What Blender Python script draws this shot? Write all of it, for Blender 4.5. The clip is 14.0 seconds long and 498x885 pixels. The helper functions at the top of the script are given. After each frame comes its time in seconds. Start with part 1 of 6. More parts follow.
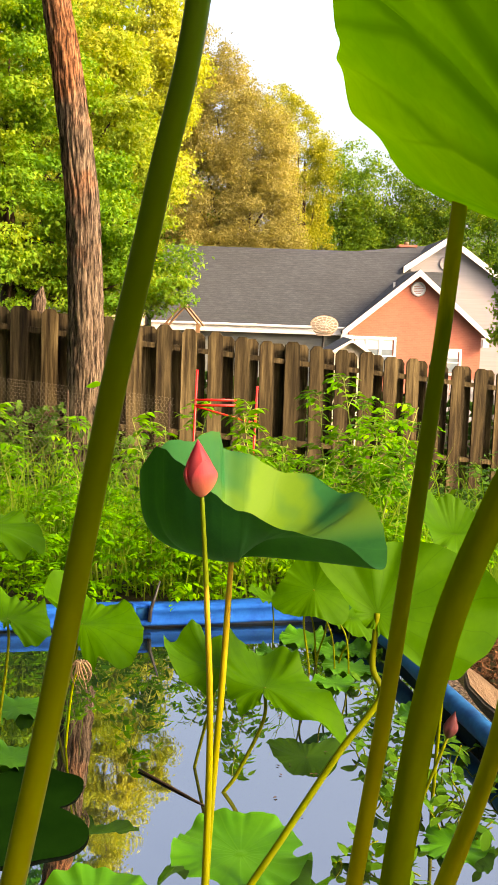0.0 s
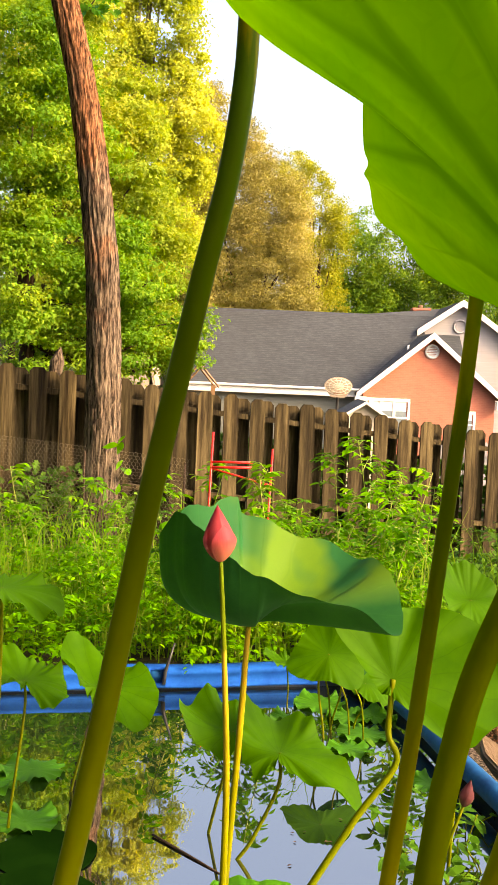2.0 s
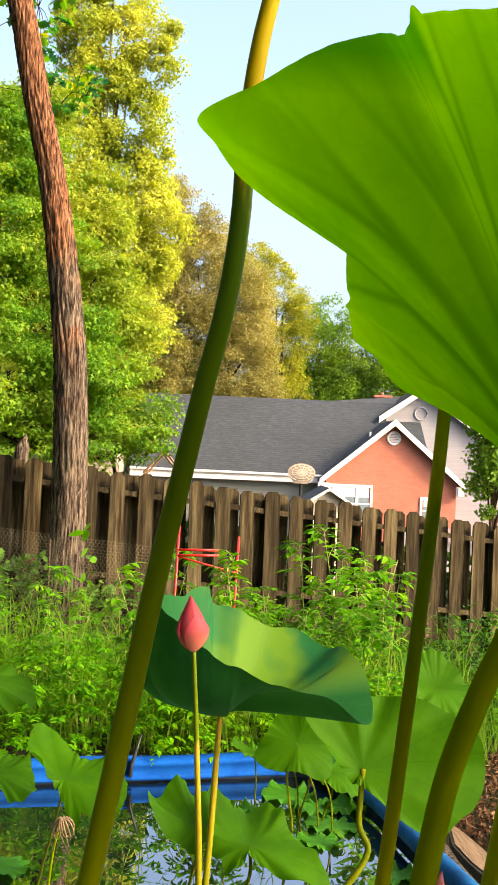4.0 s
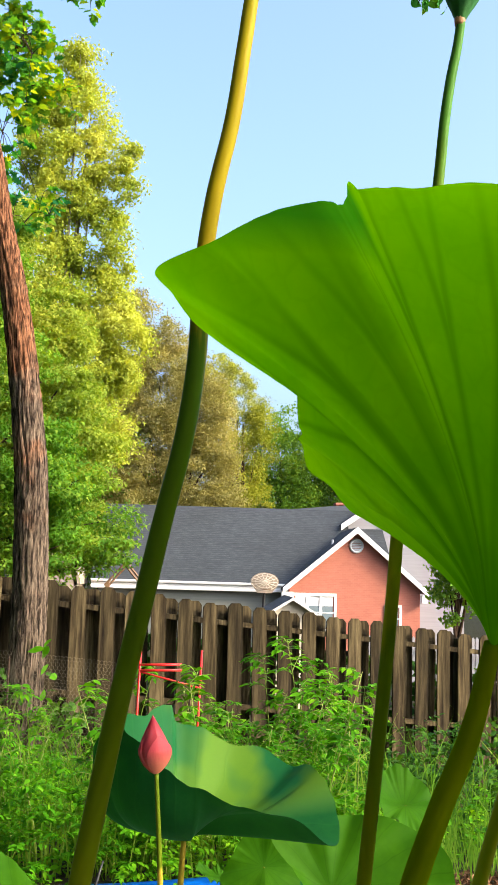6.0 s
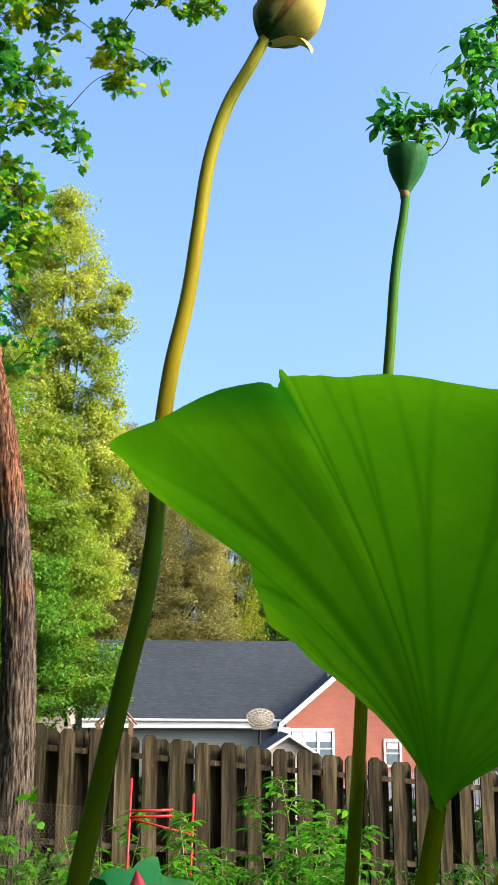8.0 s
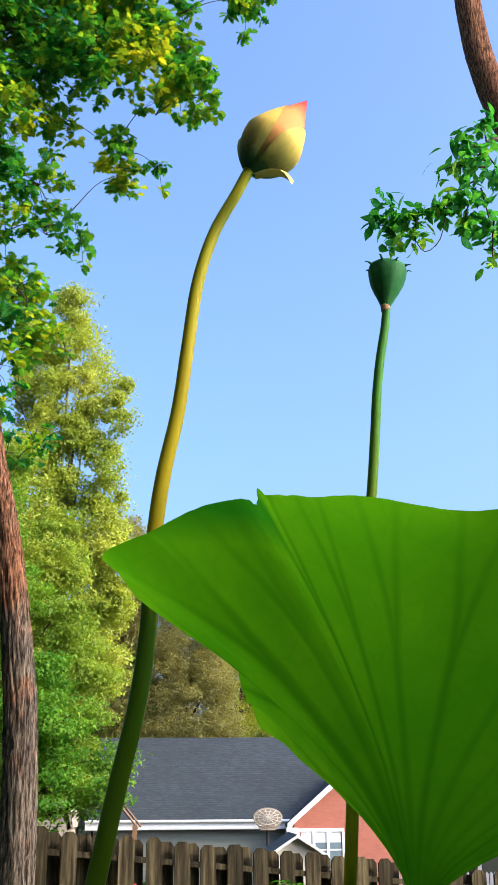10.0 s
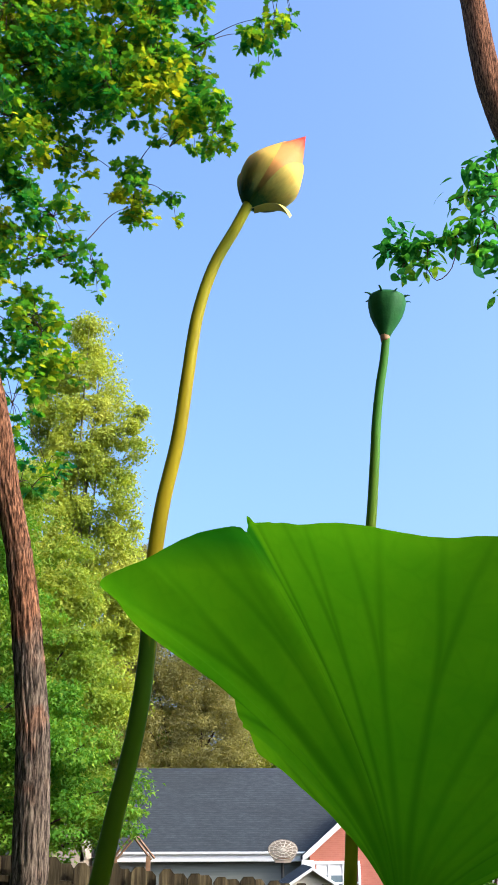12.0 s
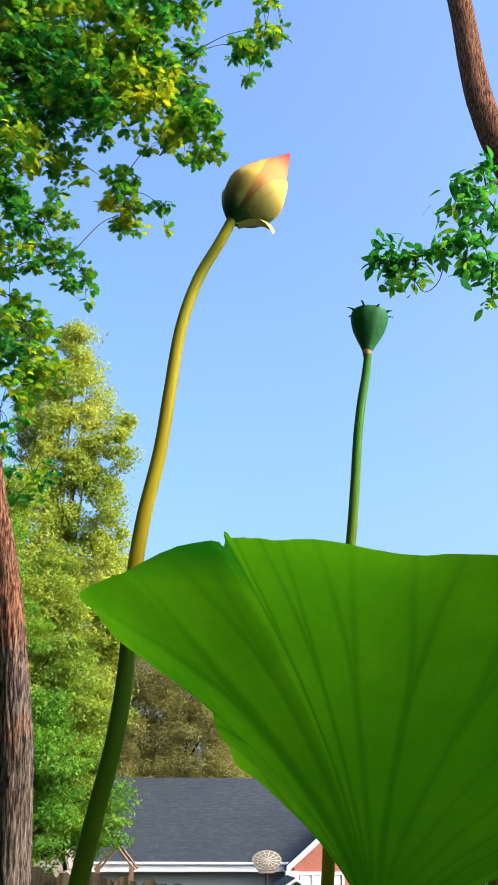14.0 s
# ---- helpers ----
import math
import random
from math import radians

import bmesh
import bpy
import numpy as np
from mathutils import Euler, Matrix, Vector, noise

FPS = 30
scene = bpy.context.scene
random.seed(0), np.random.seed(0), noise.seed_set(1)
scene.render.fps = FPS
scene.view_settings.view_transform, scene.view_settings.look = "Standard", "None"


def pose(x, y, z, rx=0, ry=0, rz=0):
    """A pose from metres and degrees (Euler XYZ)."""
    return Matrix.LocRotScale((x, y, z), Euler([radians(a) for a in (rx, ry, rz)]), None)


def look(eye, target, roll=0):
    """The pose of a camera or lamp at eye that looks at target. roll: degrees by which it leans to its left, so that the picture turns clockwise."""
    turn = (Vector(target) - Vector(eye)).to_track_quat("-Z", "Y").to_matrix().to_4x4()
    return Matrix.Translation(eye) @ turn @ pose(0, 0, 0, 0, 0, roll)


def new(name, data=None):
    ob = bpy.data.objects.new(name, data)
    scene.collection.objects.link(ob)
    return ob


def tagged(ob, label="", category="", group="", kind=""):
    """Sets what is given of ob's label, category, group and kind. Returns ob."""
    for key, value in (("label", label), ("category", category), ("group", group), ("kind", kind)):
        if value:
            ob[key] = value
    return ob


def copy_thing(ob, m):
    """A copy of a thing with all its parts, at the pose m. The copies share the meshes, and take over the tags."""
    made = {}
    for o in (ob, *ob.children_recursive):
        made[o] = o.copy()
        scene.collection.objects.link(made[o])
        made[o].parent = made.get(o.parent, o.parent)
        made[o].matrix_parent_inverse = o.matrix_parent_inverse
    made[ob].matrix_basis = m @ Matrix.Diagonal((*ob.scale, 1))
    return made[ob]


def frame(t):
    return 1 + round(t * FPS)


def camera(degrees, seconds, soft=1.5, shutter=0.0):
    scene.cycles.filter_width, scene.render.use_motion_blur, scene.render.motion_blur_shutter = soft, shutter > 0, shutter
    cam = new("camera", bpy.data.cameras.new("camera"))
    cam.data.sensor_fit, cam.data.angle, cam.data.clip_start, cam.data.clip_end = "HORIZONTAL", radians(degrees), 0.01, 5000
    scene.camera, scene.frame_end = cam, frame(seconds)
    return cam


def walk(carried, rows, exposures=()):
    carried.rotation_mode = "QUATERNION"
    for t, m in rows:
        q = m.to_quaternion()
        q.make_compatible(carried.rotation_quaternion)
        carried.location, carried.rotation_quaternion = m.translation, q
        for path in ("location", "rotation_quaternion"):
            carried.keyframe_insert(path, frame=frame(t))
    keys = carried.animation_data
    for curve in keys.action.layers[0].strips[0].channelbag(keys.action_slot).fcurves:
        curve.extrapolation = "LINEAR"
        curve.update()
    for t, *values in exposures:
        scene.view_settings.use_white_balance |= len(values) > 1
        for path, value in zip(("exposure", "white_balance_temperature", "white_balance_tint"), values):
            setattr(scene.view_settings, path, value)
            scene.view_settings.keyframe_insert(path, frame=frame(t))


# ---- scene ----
cam = camera(27.0, 14.0)
PATH = [
    (0, (0.0000, -0.0000, 1.4000), (-0.0001, 1.9840, 1.1473), 2.00),
    (0.5, (-0.0000, -0.0073, 1.4042), (-0.0040, 1.9796, 1.1754), 2.00),
    (1, (-0.0040, -0.0145, 1.4084), (-0.0179, 1.9754, 1.2081), 2.10),
    (1.5, (-0.0094, -0.0268, 1.4145), (-0.0359, 1.9657, 1.2443), 2.30),
    (2, (-0.0124, -0.0445, 1.4185), (-0.0429, 1.9504, 1.2798), 2.44),
    (2.5, (-0.0104, -0.0633, 1.4233), (-0.0360, 1.9340, 1.3215), 2.40),
    (3, (-0.0202, -0.0859, 1.4291), (-0.0264, 1.9133, 1.3712), 2.43),
    (5.5, (-0.0370, -0.1295, 1.4412), (0.0462, 1.8608, 1.6202), 2.03),
    (6, (-0.0313, -0.1392, 1.4480), (0.0674, 1.8437, 1.6891), 1.61),
    (6.5, (-0.0243, -0.1423, 1.4528), (0.0853, 1.8312, 1.7582), 1.11),
    (7, (-0.0203, -0.1484, 1.4584), (0.0952, 1.8149, 1.8215), 0.75),
    (7.5, (-0.0140, -0.1596, 1.4625), (0.1006, 1.7920, 1.8845), 0.65),
    (8, (-0.0081, -0.1706, 1.4657), (0.1010, 1.7658, 1.9540), 0.26),
    (10.5, (0.0058, -0.2206, 1.4682), (0.1015, 1.6581, 2.1473), -0.59),
    (11, (0.0111, -0.2249, 1.4658), (0.0944, 1.6478, 2.1630), -0.65),
    (11.5, (0.0155, -0.2266, 1.4640), (0.0871, 1.6427, 2.1716), -0.50),
    (12, (0.0154, -0.2276, 1.4637), (0.0871, 1.6415, 2.1716), -0.23),
    (12.5, (0.0180, -0.2302, 1.4629), (0.0973, 1.6377, 2.1734), -0.10),
    (13, (0.0196, -0.2343, 1.4622), (0.1069, 1.6329, 2.1735), 0.04),
    (13.5, (0.0190, -0.2357, 1.4626), (0.1104, 1.6286, 2.1810), 0.08),
    (14, (0.0207, -0.2367, 1.4647), (0.1156, 1.6252, 2.1886), 0.04),
]
EXPOSURES = [(0, 2.0, 9800, 20), (2.8, 1.96, 9800, 20), (3.4, 1.88, 8900, 17), (5.2, 1.72, 6900, 11), (5.6, 1.68, 6750, 10.5), (6.5, 1.47, 6450, 10), (7.0, 1.41, 6100, 9.5), (8.0, 1.24, 5950, 8), (10.5, 1.2, 5750, 9.5), (14, 1.2, 5750, 9.5)]
walk(cam, [(t, look(eye, target, roll)) for t, eye, target, roll in PATH], EXPOSURES)

# ---- world and sun ----
SUN_AZ, SUN_EL = radians(64), radians(31)  # azimuth clockwise from -y towards +x
world = bpy.data.worlds.new("sky")
scene.world = world
world.use_nodes = True
wn = world.node_tree
sky = wn.nodes.new("ShaderNodeTexSky")
sky.sky_type, sky.sun_disc = "NISHITA", False
sky.sun_elevation = SUN_EL
sun_dir = Vector((math.sin(SUN_AZ) * math.cos(SUN_EL), -math.cos(SUN_AZ) * math.cos(SUN_EL), math.sin(SUN_EL)))
sky.sun_rotation = math.atan2(sun_dir.x, sun_dir.y)
sky.air_density, sky.dust_density, sky.ozone_density = 1.0, 7.0, 4.6
wn.links.new(sky.outputs["Color"], wn.nodes["Background"].inputs["Color"])
wn.nodes["Background"].inputs["Strength"].default_value = 0.2
sun = new("sun", bpy.data.lights.new("sun", "SUN"))
sun.data.energy, sun.data.angle, sun.data.color = 1.9, radians(8), (1.0, 0.82, 0.56)
sun.matrix_world = look(sun_dir * 60, (0, 0, 0))


# ---- materials ----
def links(nt, a, out, b, inp):
    nt.links.new(a.outputs[out], b.inputs[inp])


def node(nt, kind, **values):
    n = nt.nodes.new(kind)
    for key, v in values.items():
        n.inputs[key.replace("_", " ")].default_value = v
    return n


def ramp(nt, stops):
    n = nt.nodes.new("ShaderNodeValToRGB")
    els = n.color_ramp.elements
    while len(els) < len(stops):
        els.new(0.5)
    for el, (pos, col) in zip(els, stops):
        el.position, el.color = pos, (*col, 1)
    return n


def calc(nt, op, a, b=0.0, c=0.0):
    n = nt.nodes.new("ShaderNodeMath")
    n.operation = op
    for k, v in enumerate((a, b, c)):
        if isinstance(v, (int, float)):
            n.inputs[k].default_value = v
        else:
            nt.links.new(v, n.inputs[k])
    return n.outputs[0]


def blank(name):
    m = bpy.data.materials.new(name)
    m.use_nodes = True
    return m, m.node_tree, m.node_tree.nodes["Principled BSDF"]


def mixed(nt, fac, a, b, mode="MIX"):
    n = nt.nodes.new("ShaderNodeMix")
    n.data_type, n.blend_type = "RGBA", mode
    for k, v in ((0, fac), (6, a), (7, b)):
        if isinstance(v, (int, float)):
            n.inputs[k].default_value = v
        elif isinstance(v, tuple):
            n.inputs[k].default_value = (*v, 1)
        else:
            nt.links.new(v, n.inputs[k])
    return n.outputs[2]


def see_through(nt, bsdf, colour, amount):
    """Adds light that comes through a thin leaf."""
    tr = nt.nodes.new("ShaderNodeBsdfTranslucent")
    nt.links.new(colour, tr.inputs["Color"])
    mx = nt.nodes.new("ShaderNodeMixShader")
    mx.inputs[0].default_value = amount
    nt.links.new(bsdf.outputs[0], mx.inputs[1])
    nt.links.new(tr.outputs[0], mx.inputs[2])
    nt.links.new(mx.outputs[0], nt.nodes["Material Output"].inputs["Surface"])


def surface(name, stops, scale=8.0, rough=0.7, bump=0.3, bscale=None, stretch=(1, 1, 1), vary=0.0, patch=0.25, metal=0.0, spec=0.4, depth=0.01):
    """A rough or smooth solid: grain, larger stains, relief and a change from piece to piece."""
    m, nt, b = blank(name)
    tc = nt.nodes.new("ShaderNodeTexCoord")
    mp = node(nt, "ShaderNodeMapping", Scale=stretch)
    links(nt, tc, "Object", mp, "Vector")
    info = nt.nodes.new("ShaderNodeObjectInfo")
    shift = nt.nodes.new("ShaderNodeVectorMath")
    shift.operation = "ADD"
    links(nt, mp, 0, shift, 0)
    nt.links.new(calc(nt, "MULTIPLY", info.outputs["Random"], 37.0 if vary else 0.0), shift.inputs[1])
    fine = node(nt, "ShaderNodeTexNoise", Scale=scale, Detail=7.0, Roughness=0.62)
    nt.links.new(shift.outputs[0], fine.inputs["Vector"])
    big = node(nt, "ShaderNodeTexNoise", Scale=scale * 0.13, Detail=3.0)
    nt.links.new(shift.outputs[0], big.inputs["Vector"])
    rp = ramp(nt, stops)
    nt.links.new(fine.outputs[0], rp.inputs[0])
    dull = calc(nt, "MULTIPLY_ADD", big.outputs[0], patch * 2, 1 - patch)
    dull = calc(nt, "MULTIPLY", dull, calc(nt, "MULTIPLY_ADD", info.outputs["Random"], 2 * vary, 1 - vary))
    hs = nt.nodes.new("ShaderNodeHueSaturation")
    nt.links.new(rp.outputs[0], hs.inputs["Color"])
    nt.links.new(dull, hs.inputs["Value"])
    nt.links.new(hs.outputs[0], b.inputs["Base Color"])
    b.inputs["Metallic"].default_value = metal
    b.inputs["Specular IOR Level"].default_value = spec
    nt.links.new(calc(nt, "MULTIPLY_ADD", fine.outputs[0], 0.25, rough - 0.12), b.inputs["Roughness"])
    if bump:
        rel = node(nt, "ShaderNodeTexNoise", Scale=bscale or scale * 1.5, Detail=8.0, Roughness=0.65)
        nt.links.new(shift.outputs[0], rel.inputs["Vector"])
        bp = node(nt, "ShaderNodeBump", Strength=bump, Distance=depth)
        nt.links.new(rel.outputs[0], bp.inputs["Height"])
        nt.links.new(bp.outputs[0], b.inputs["Normal"])
    return m


def foliage(name, stops, through_amount=0.35, rough=0.55, noise_scale=0.35):
    """Small leaves: each one differs, with drifts of colour through the crown."""
    m, nt, b = blank(name)
    geo = nt.nodes.new("ShaderNodeNewGeometry")
    tc = nt.nodes.new("ShaderNodeTexCoord")
    drift = node(nt, "ShaderNodeTexNoise", Scale=noise_scale, Detail=3.0)
    links(nt, tc, "Object", drift, "Vector")
    f = calc(nt, "ADD", calc(nt, "MULTIPLY", geo.outputs["Random Per Island"], 0.42), calc(nt, "MULTIPLY_ADD", drift.outputs[0], 1.6, -0.52))
    rp = ramp(nt, stops)
    nt.links.new(f, rp.inputs[0])
    nt.links.new(rp.outputs[0], b.inputs["Base Color"])
    b.inputs["Roughness"].default_value = rough
    b.inputs["Specular IOR Level"].default_value = 0.06
    see_through(nt, b, mixed(nt, 1.0, rp.outputs[0], (1.35, 1.2, 0.3), "MULTIPLY"), through_amount)
    return m


def lotus_skin(name, stops, veins=20, vein=(0.16, 0.26, 0.05), through_amount=0.45, rough=0.42, vein_amount=0.5, sun_patch=None, spec=0.1, soft=0.0035, wobble=0.16, rim_shade=None, forked=False):
    """A lotus leaf: veins run out from its middle, with a fine web between, and blotches."""
    m, nt, b = blank(name)
    tc = nt.nodes.new("ShaderNodeTexCoord")
    sep = nt.nodes.new("ShaderNodeSeparateXYZ")
    links(nt, tc, "Object", sep, 0)
    wob = node(nt, "ShaderNodeTexNoise", Scale=9.0, Detail=2.0)
    links(nt, tc, "Object", wob, "Vector")
    ang = calc(nt, "ARCTAN2", sep.outputs[1], sep.outputs[0])
    ang = calc(nt, "ADD", ang, calc(nt, "MULTIPLY_ADD", wob.outputs[0], wobble, -wobble / 2))
    turn = calc(nt, "MULTIPLY", ang, veins / math.tau)
    dist = calc(nt, "ABSOLUTE", calc(nt, "SUBTRACT", calc(nt, "FRACT", turn), 0.5))
    rad = calc(nt, "SQRT", calc(nt, "ADD", calc(nt, "MULTIPLY", sep.outputs[0], sep.outputs[0]), calc(nt, "MULTIPLY", sep.outputs[1], sep.outputs[1])))
    if forked:
        # each vein parts in two at about 13 cm from the middle and fades towards the rim
        slant = calc(nt, "SQRT", calc(nt, "ADD", calc(nt, "MULTIPLY", rad, rad), calc(nt, "MULTIPLY", sep.outputs[2], sep.outputs[2])))
        spread = calc(nt, "MULTIPLY_ADD", slant, 8.0, -1.2)
        spread.node.use_clamp = True
        dist = calc(nt, "ABSOLUTE", calc(nt, "SUBTRACT", dist, calc(nt, "MULTIPLY", spread, 0.3)))
    off = calc(nt, "MULTIPLY", calc(nt, "MULTIPLY", dist, rad), math.tau / veins)
    each = nt.nodes.new("ShaderNodeTexWhiteNoise")
    each.noise_dimensions = "1D"
    nt.links.new(calc(nt, "FLOOR", turn), each.inputs["W"])
    line = nt.nodes.new("ShaderNodeMapRange")
    nt.links.new(off, line.inputs[0])
    line.inputs[1].default_value, line.inputs[2].default_value = 0.0006, soft
    line.inputs[3].default_value, line.inputs[4].default_value = 1.0, 0.0
    web = nt.nodes.new("ShaderNodeTexVoronoi")
    web.feature = "DISTANCE_TO_EDGE"
    web.inputs["Scale"].default_value = 55.0
    links(nt, tc, "Object", web, "Vector")
    blot = node(nt, "ShaderNodeTexNoise", Scale=7.0, Detail=5.0, Roughness=0.6)
    links(nt, tc, "Object", blot, "Vector")
    rp = ramp(nt, stops)
    nt.links.new(blot.outputs[0], rp.inputs[0])
    tone = rp.outputs[0]
    if sun_patch:
        # far inner face painted as lit: paler blue-green with sunny yellow-green patches
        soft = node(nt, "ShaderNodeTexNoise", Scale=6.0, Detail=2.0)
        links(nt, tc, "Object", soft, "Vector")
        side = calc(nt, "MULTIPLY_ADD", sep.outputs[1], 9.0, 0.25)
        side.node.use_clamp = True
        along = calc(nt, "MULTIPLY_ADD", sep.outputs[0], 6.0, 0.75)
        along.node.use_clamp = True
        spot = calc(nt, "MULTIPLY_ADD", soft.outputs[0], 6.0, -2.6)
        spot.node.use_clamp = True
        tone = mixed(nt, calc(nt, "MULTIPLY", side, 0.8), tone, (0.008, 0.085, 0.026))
        tone = mixed(nt, calc(nt, "MULTIPLY", calc(nt, "MULTIPLY", side, along), spot), tone, sun_patch)
    if rim_shade:
        # bluish shade of the rolled rim, painted between two angles above a sloping line
        deg = calc(nt, "MULTIPLY", calc(nt, "ARCTAN2", calc(nt, "MULTIPLY", sep.outputs[1], -1.0), calc(nt, "MULTIPLY", sep.outputs[0], -1.0)), 180 / math.pi)
        line_z = calc(nt, "MULTIPLY_ADD", deg, -0.00062, 0.2065)
        rise = calc(nt, "MULTIPLY_ADD", calc(nt, "SUBTRACT", calc(nt, "ADD", sep.outputs[2], calc(nt, "MULTIPLY_ADD", blot.outputs[0], 0.03, -0.015)), line_z), 45.0, 0.0)
        rise.node.use_clamp = True
        near_end = calc(nt, "MULTIPLY_ADD", deg, -0.35, 13.2)
        near_end.node.use_clamp = True
        far_end = calc(nt, "MULTIPLY_ADD", deg, 0.12, 3.4)
        far_end.node.use_clamp = True
        tone = mixed(nt, calc(nt, "MULTIPLY", calc(nt, "MULTIPLY", rise, near_end), calc(nt, "MULTIPLY", far_end, 0.8)), tone, rim_shade)
    vein_fade = vein_amount
    if forked:
        fade = calc(nt, "MULTIPLY_ADD", slant, -8.5, 2.5)
        fade.node.use_clamp = True
        vein_fade = calc(nt, "MULTIPLY", calc(nt, "MULTIPLY", fade, vein_amount), calc(nt, "MULTIPLY_ADD", each.outputs["Value"], 0.8, 0.3))
    webline = calc(nt, "MULTIPLY", calc(nt, "LESS_THAN", web.outputs["Distance"], 0.06), 0.05)
    col = mixed(nt, calc(nt, "MAXIMUM", calc(nt, "MULTIPLY", line.outputs[0], vein_fade), webline), tone, vein)
    nt.links.new(col, b.inputs["Base Color"])
    b.inputs["Roughness"].default_value = rough
    b.inputs["Specular IOR Level"].default_value = spec
    bp = node(nt, "ShaderNodeBump", Strength=0.07, Distance=0.003)
    nt.links.new(calc(nt, "ADD", line.outputs[0], calc(nt, "MULTIPLY", blot.outputs[0], 0.8)), bp.inputs["Height"])
    nt.links.new(bp.outputs[0], b.inputs["Normal"])
    see_through(nt, b, mixed(nt, 1.0, col, (1.2, 1.4, 0.08), "MULTIPLY"), through_amount)
    return m


M = {}
M["lotus_near"] = lotus_skin("lotus_near", [(0.3, (0.064, 0.19, 0.001)), (0.5, (0.096, 0.228, 0.001)), (0.7, (0.138, 0.272, 0.002))], 19, (0.022, 0.09, 0.001), 0.8, 0.6, 0.55, spec=0.03, soft=0.0034, wobble=0.08, rim_shade=(0.006, 0.11, 0.032), forked=True)
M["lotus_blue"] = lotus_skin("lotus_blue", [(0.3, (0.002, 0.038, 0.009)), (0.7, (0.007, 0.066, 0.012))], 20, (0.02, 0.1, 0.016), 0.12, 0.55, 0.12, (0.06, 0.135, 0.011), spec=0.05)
M["lotus_mid"] = lotus_skin("lotus_mid", [(0.3, (0.02064, 0.0903, 0.00172)), (0.7, (0.03956, 0.1333, 0.00258))], 20, (0.014, 0.055, 0.002), 0.42, 0.6, 0.3, spec=0.06, soft=0.0018)
M["lotus_pad"] = lotus_skin("lotus_pad", [(0.3, (0.014, 0.1, 0.004)), (0.7, (0.034, 0.15, 0.007))], 18, (0.05, 0.16, 0.01), 0.12, 0.45, 0.2)
M["stalk_green"] = surface("stalk_green", [(0.3, (0.122, 0.178, 0.001)), (0.7, (0.175, 0.222, 0.002))], 30, 0.7, 0.25, 160, (1, 1, 0.25), 0, 0.3, spec=0.0, depth=0.001)
M["stalk_leaf"] = surface("stalk_leaf", [(0.3, (0.0645, 0.0903, 0.00172)), (0.7, (0.1032, 0.1204, 0.00344))], 30, 0.5, 0.2, 160, (1, 1, 0.25), 0, 0.3, spec=0.06, depth=0.002)
M["stalk_yellow"] = surface("stalk_yellow", [(0.3, (0.2322, 0.215, 0.00258)), (0.7, (0.3268, 0.2838, 0.00516))], 30, 0.4, 0.2, 160, (1, 1, 0.25), 0, 0.3, spec=0.05, depth=0.002)


def stalk_skin(name, stops, z0, z1):
    """A smooth stalk whose colour changes along its height, with fine speckles."""
    m, nt, b = blank(name)
    tc = nt.nodes.new("ShaderNodeTexCoord")
    sep = nt.nodes.new("ShaderNodeSeparateXYZ")
    links(nt, tc, "Object", sep, 0)
    mp = node(nt, "ShaderNodeMapping", Scale=(90, 90, 14))
    links(nt, tc, "Object", mp, "Vector")
    grain = node(nt, "ShaderNodeTexNoise", Scale=1.0, Detail=5.0)
    links(nt, mp, 0, grain, "Vector")
    f = calc(nt, "DIVIDE", calc(nt, "SUBTRACT", sep.outputs[2], z0), z1 - z0)
    rp = ramp(nt, stops)
    nt.links.new(calc(nt, "ADD", f, calc(nt, "MULTIPLY_ADD", grain.outputs[0], 0.16, -0.08)), rp.inputs[0])
    hs = nt.nodes.new("ShaderNodeHueSaturation")
    nt.links.new(rp.outputs[0], hs.inputs["Color"])
    nt.links.new(calc(nt, "MULTIPLY_ADD", grain.outputs[0], 0.5, 0.75), hs.inputs["Value"])
    nt.links.new(hs.outputs[0], b.inputs["Base Color"])
    b.inputs["Roughness"].default_value = 0.42
    b.inputs["Specular IOR Level"].default_value = 0.05
    bp = node(nt, "ShaderNodeBump", Strength=0.2, Distance=0.001)
    nt.links.new(grain.outputs[0], bp.inputs["Height"])
    nt.links.new(bp.outputs[0], b.inputs["Normal"])
    return m


# dark green below 0.63 is the big leaf's shade put into the colour
M["stalk_bud"] = stalk_skin("stalk_bud", [(0.0, (0.18, 0.19, 0.001)), (0.28, (0.14, 0.168, 0.0017)), (0.42, (0.094, 0.142, 0.0026)), (0.53, (0.05, 0.095, 0.0034)), (0.615, (0.04, 0.09, 0.004)), (0.66, (0.2924, 0.215, 0.00516)), (0.82, (0.2924, 0.2322, 0.0086)), (1.0, (0.1634, 0.1892, 0.01032))], 0.9, 2.05)
# sunlit yellow near 0.53 and shaded olive below it are put into the colour
M["stalk_seed"] = stalk_skin("stalk_seed", [(0.0, (0.31, 0.275, 0.001)), (0.25, (0.26, 0.24, 0.001)), (0.38, (0.12, 0.165, 0.001)), (0.47, (0.12, 0.16, 0.002)), (0.53, (0.34, 0.29, 0.008)), (0.6, (0.2, 0.21, 0.009)), (0.75, (0.1462, 0.1978, 0.0129)), (0.88, (0.0602, 0.172, 0.0215)), (1.0, (0.043, 0.1548, 0.0258))], 0.8, 2.0)
# green above 0.82 on both: the bowl leaf's shade put into the colour
M["stalk_pond"] = stalk_skin("stalk_pond", [(0.0, (0.0774, 0.0946, 0.00258)), (0.4, (0.1376, 0.1376, 0.0043)), (0.67, (0.2322, 0.1806, 0.0129)), (0.79, (0.3096, 0.215, 0.0258)), (0.82, (0.0731, 0.1032, 0.00516)), (1.0, (0.0688, 0.1118, 0.00688))], 0.0, 1.0)
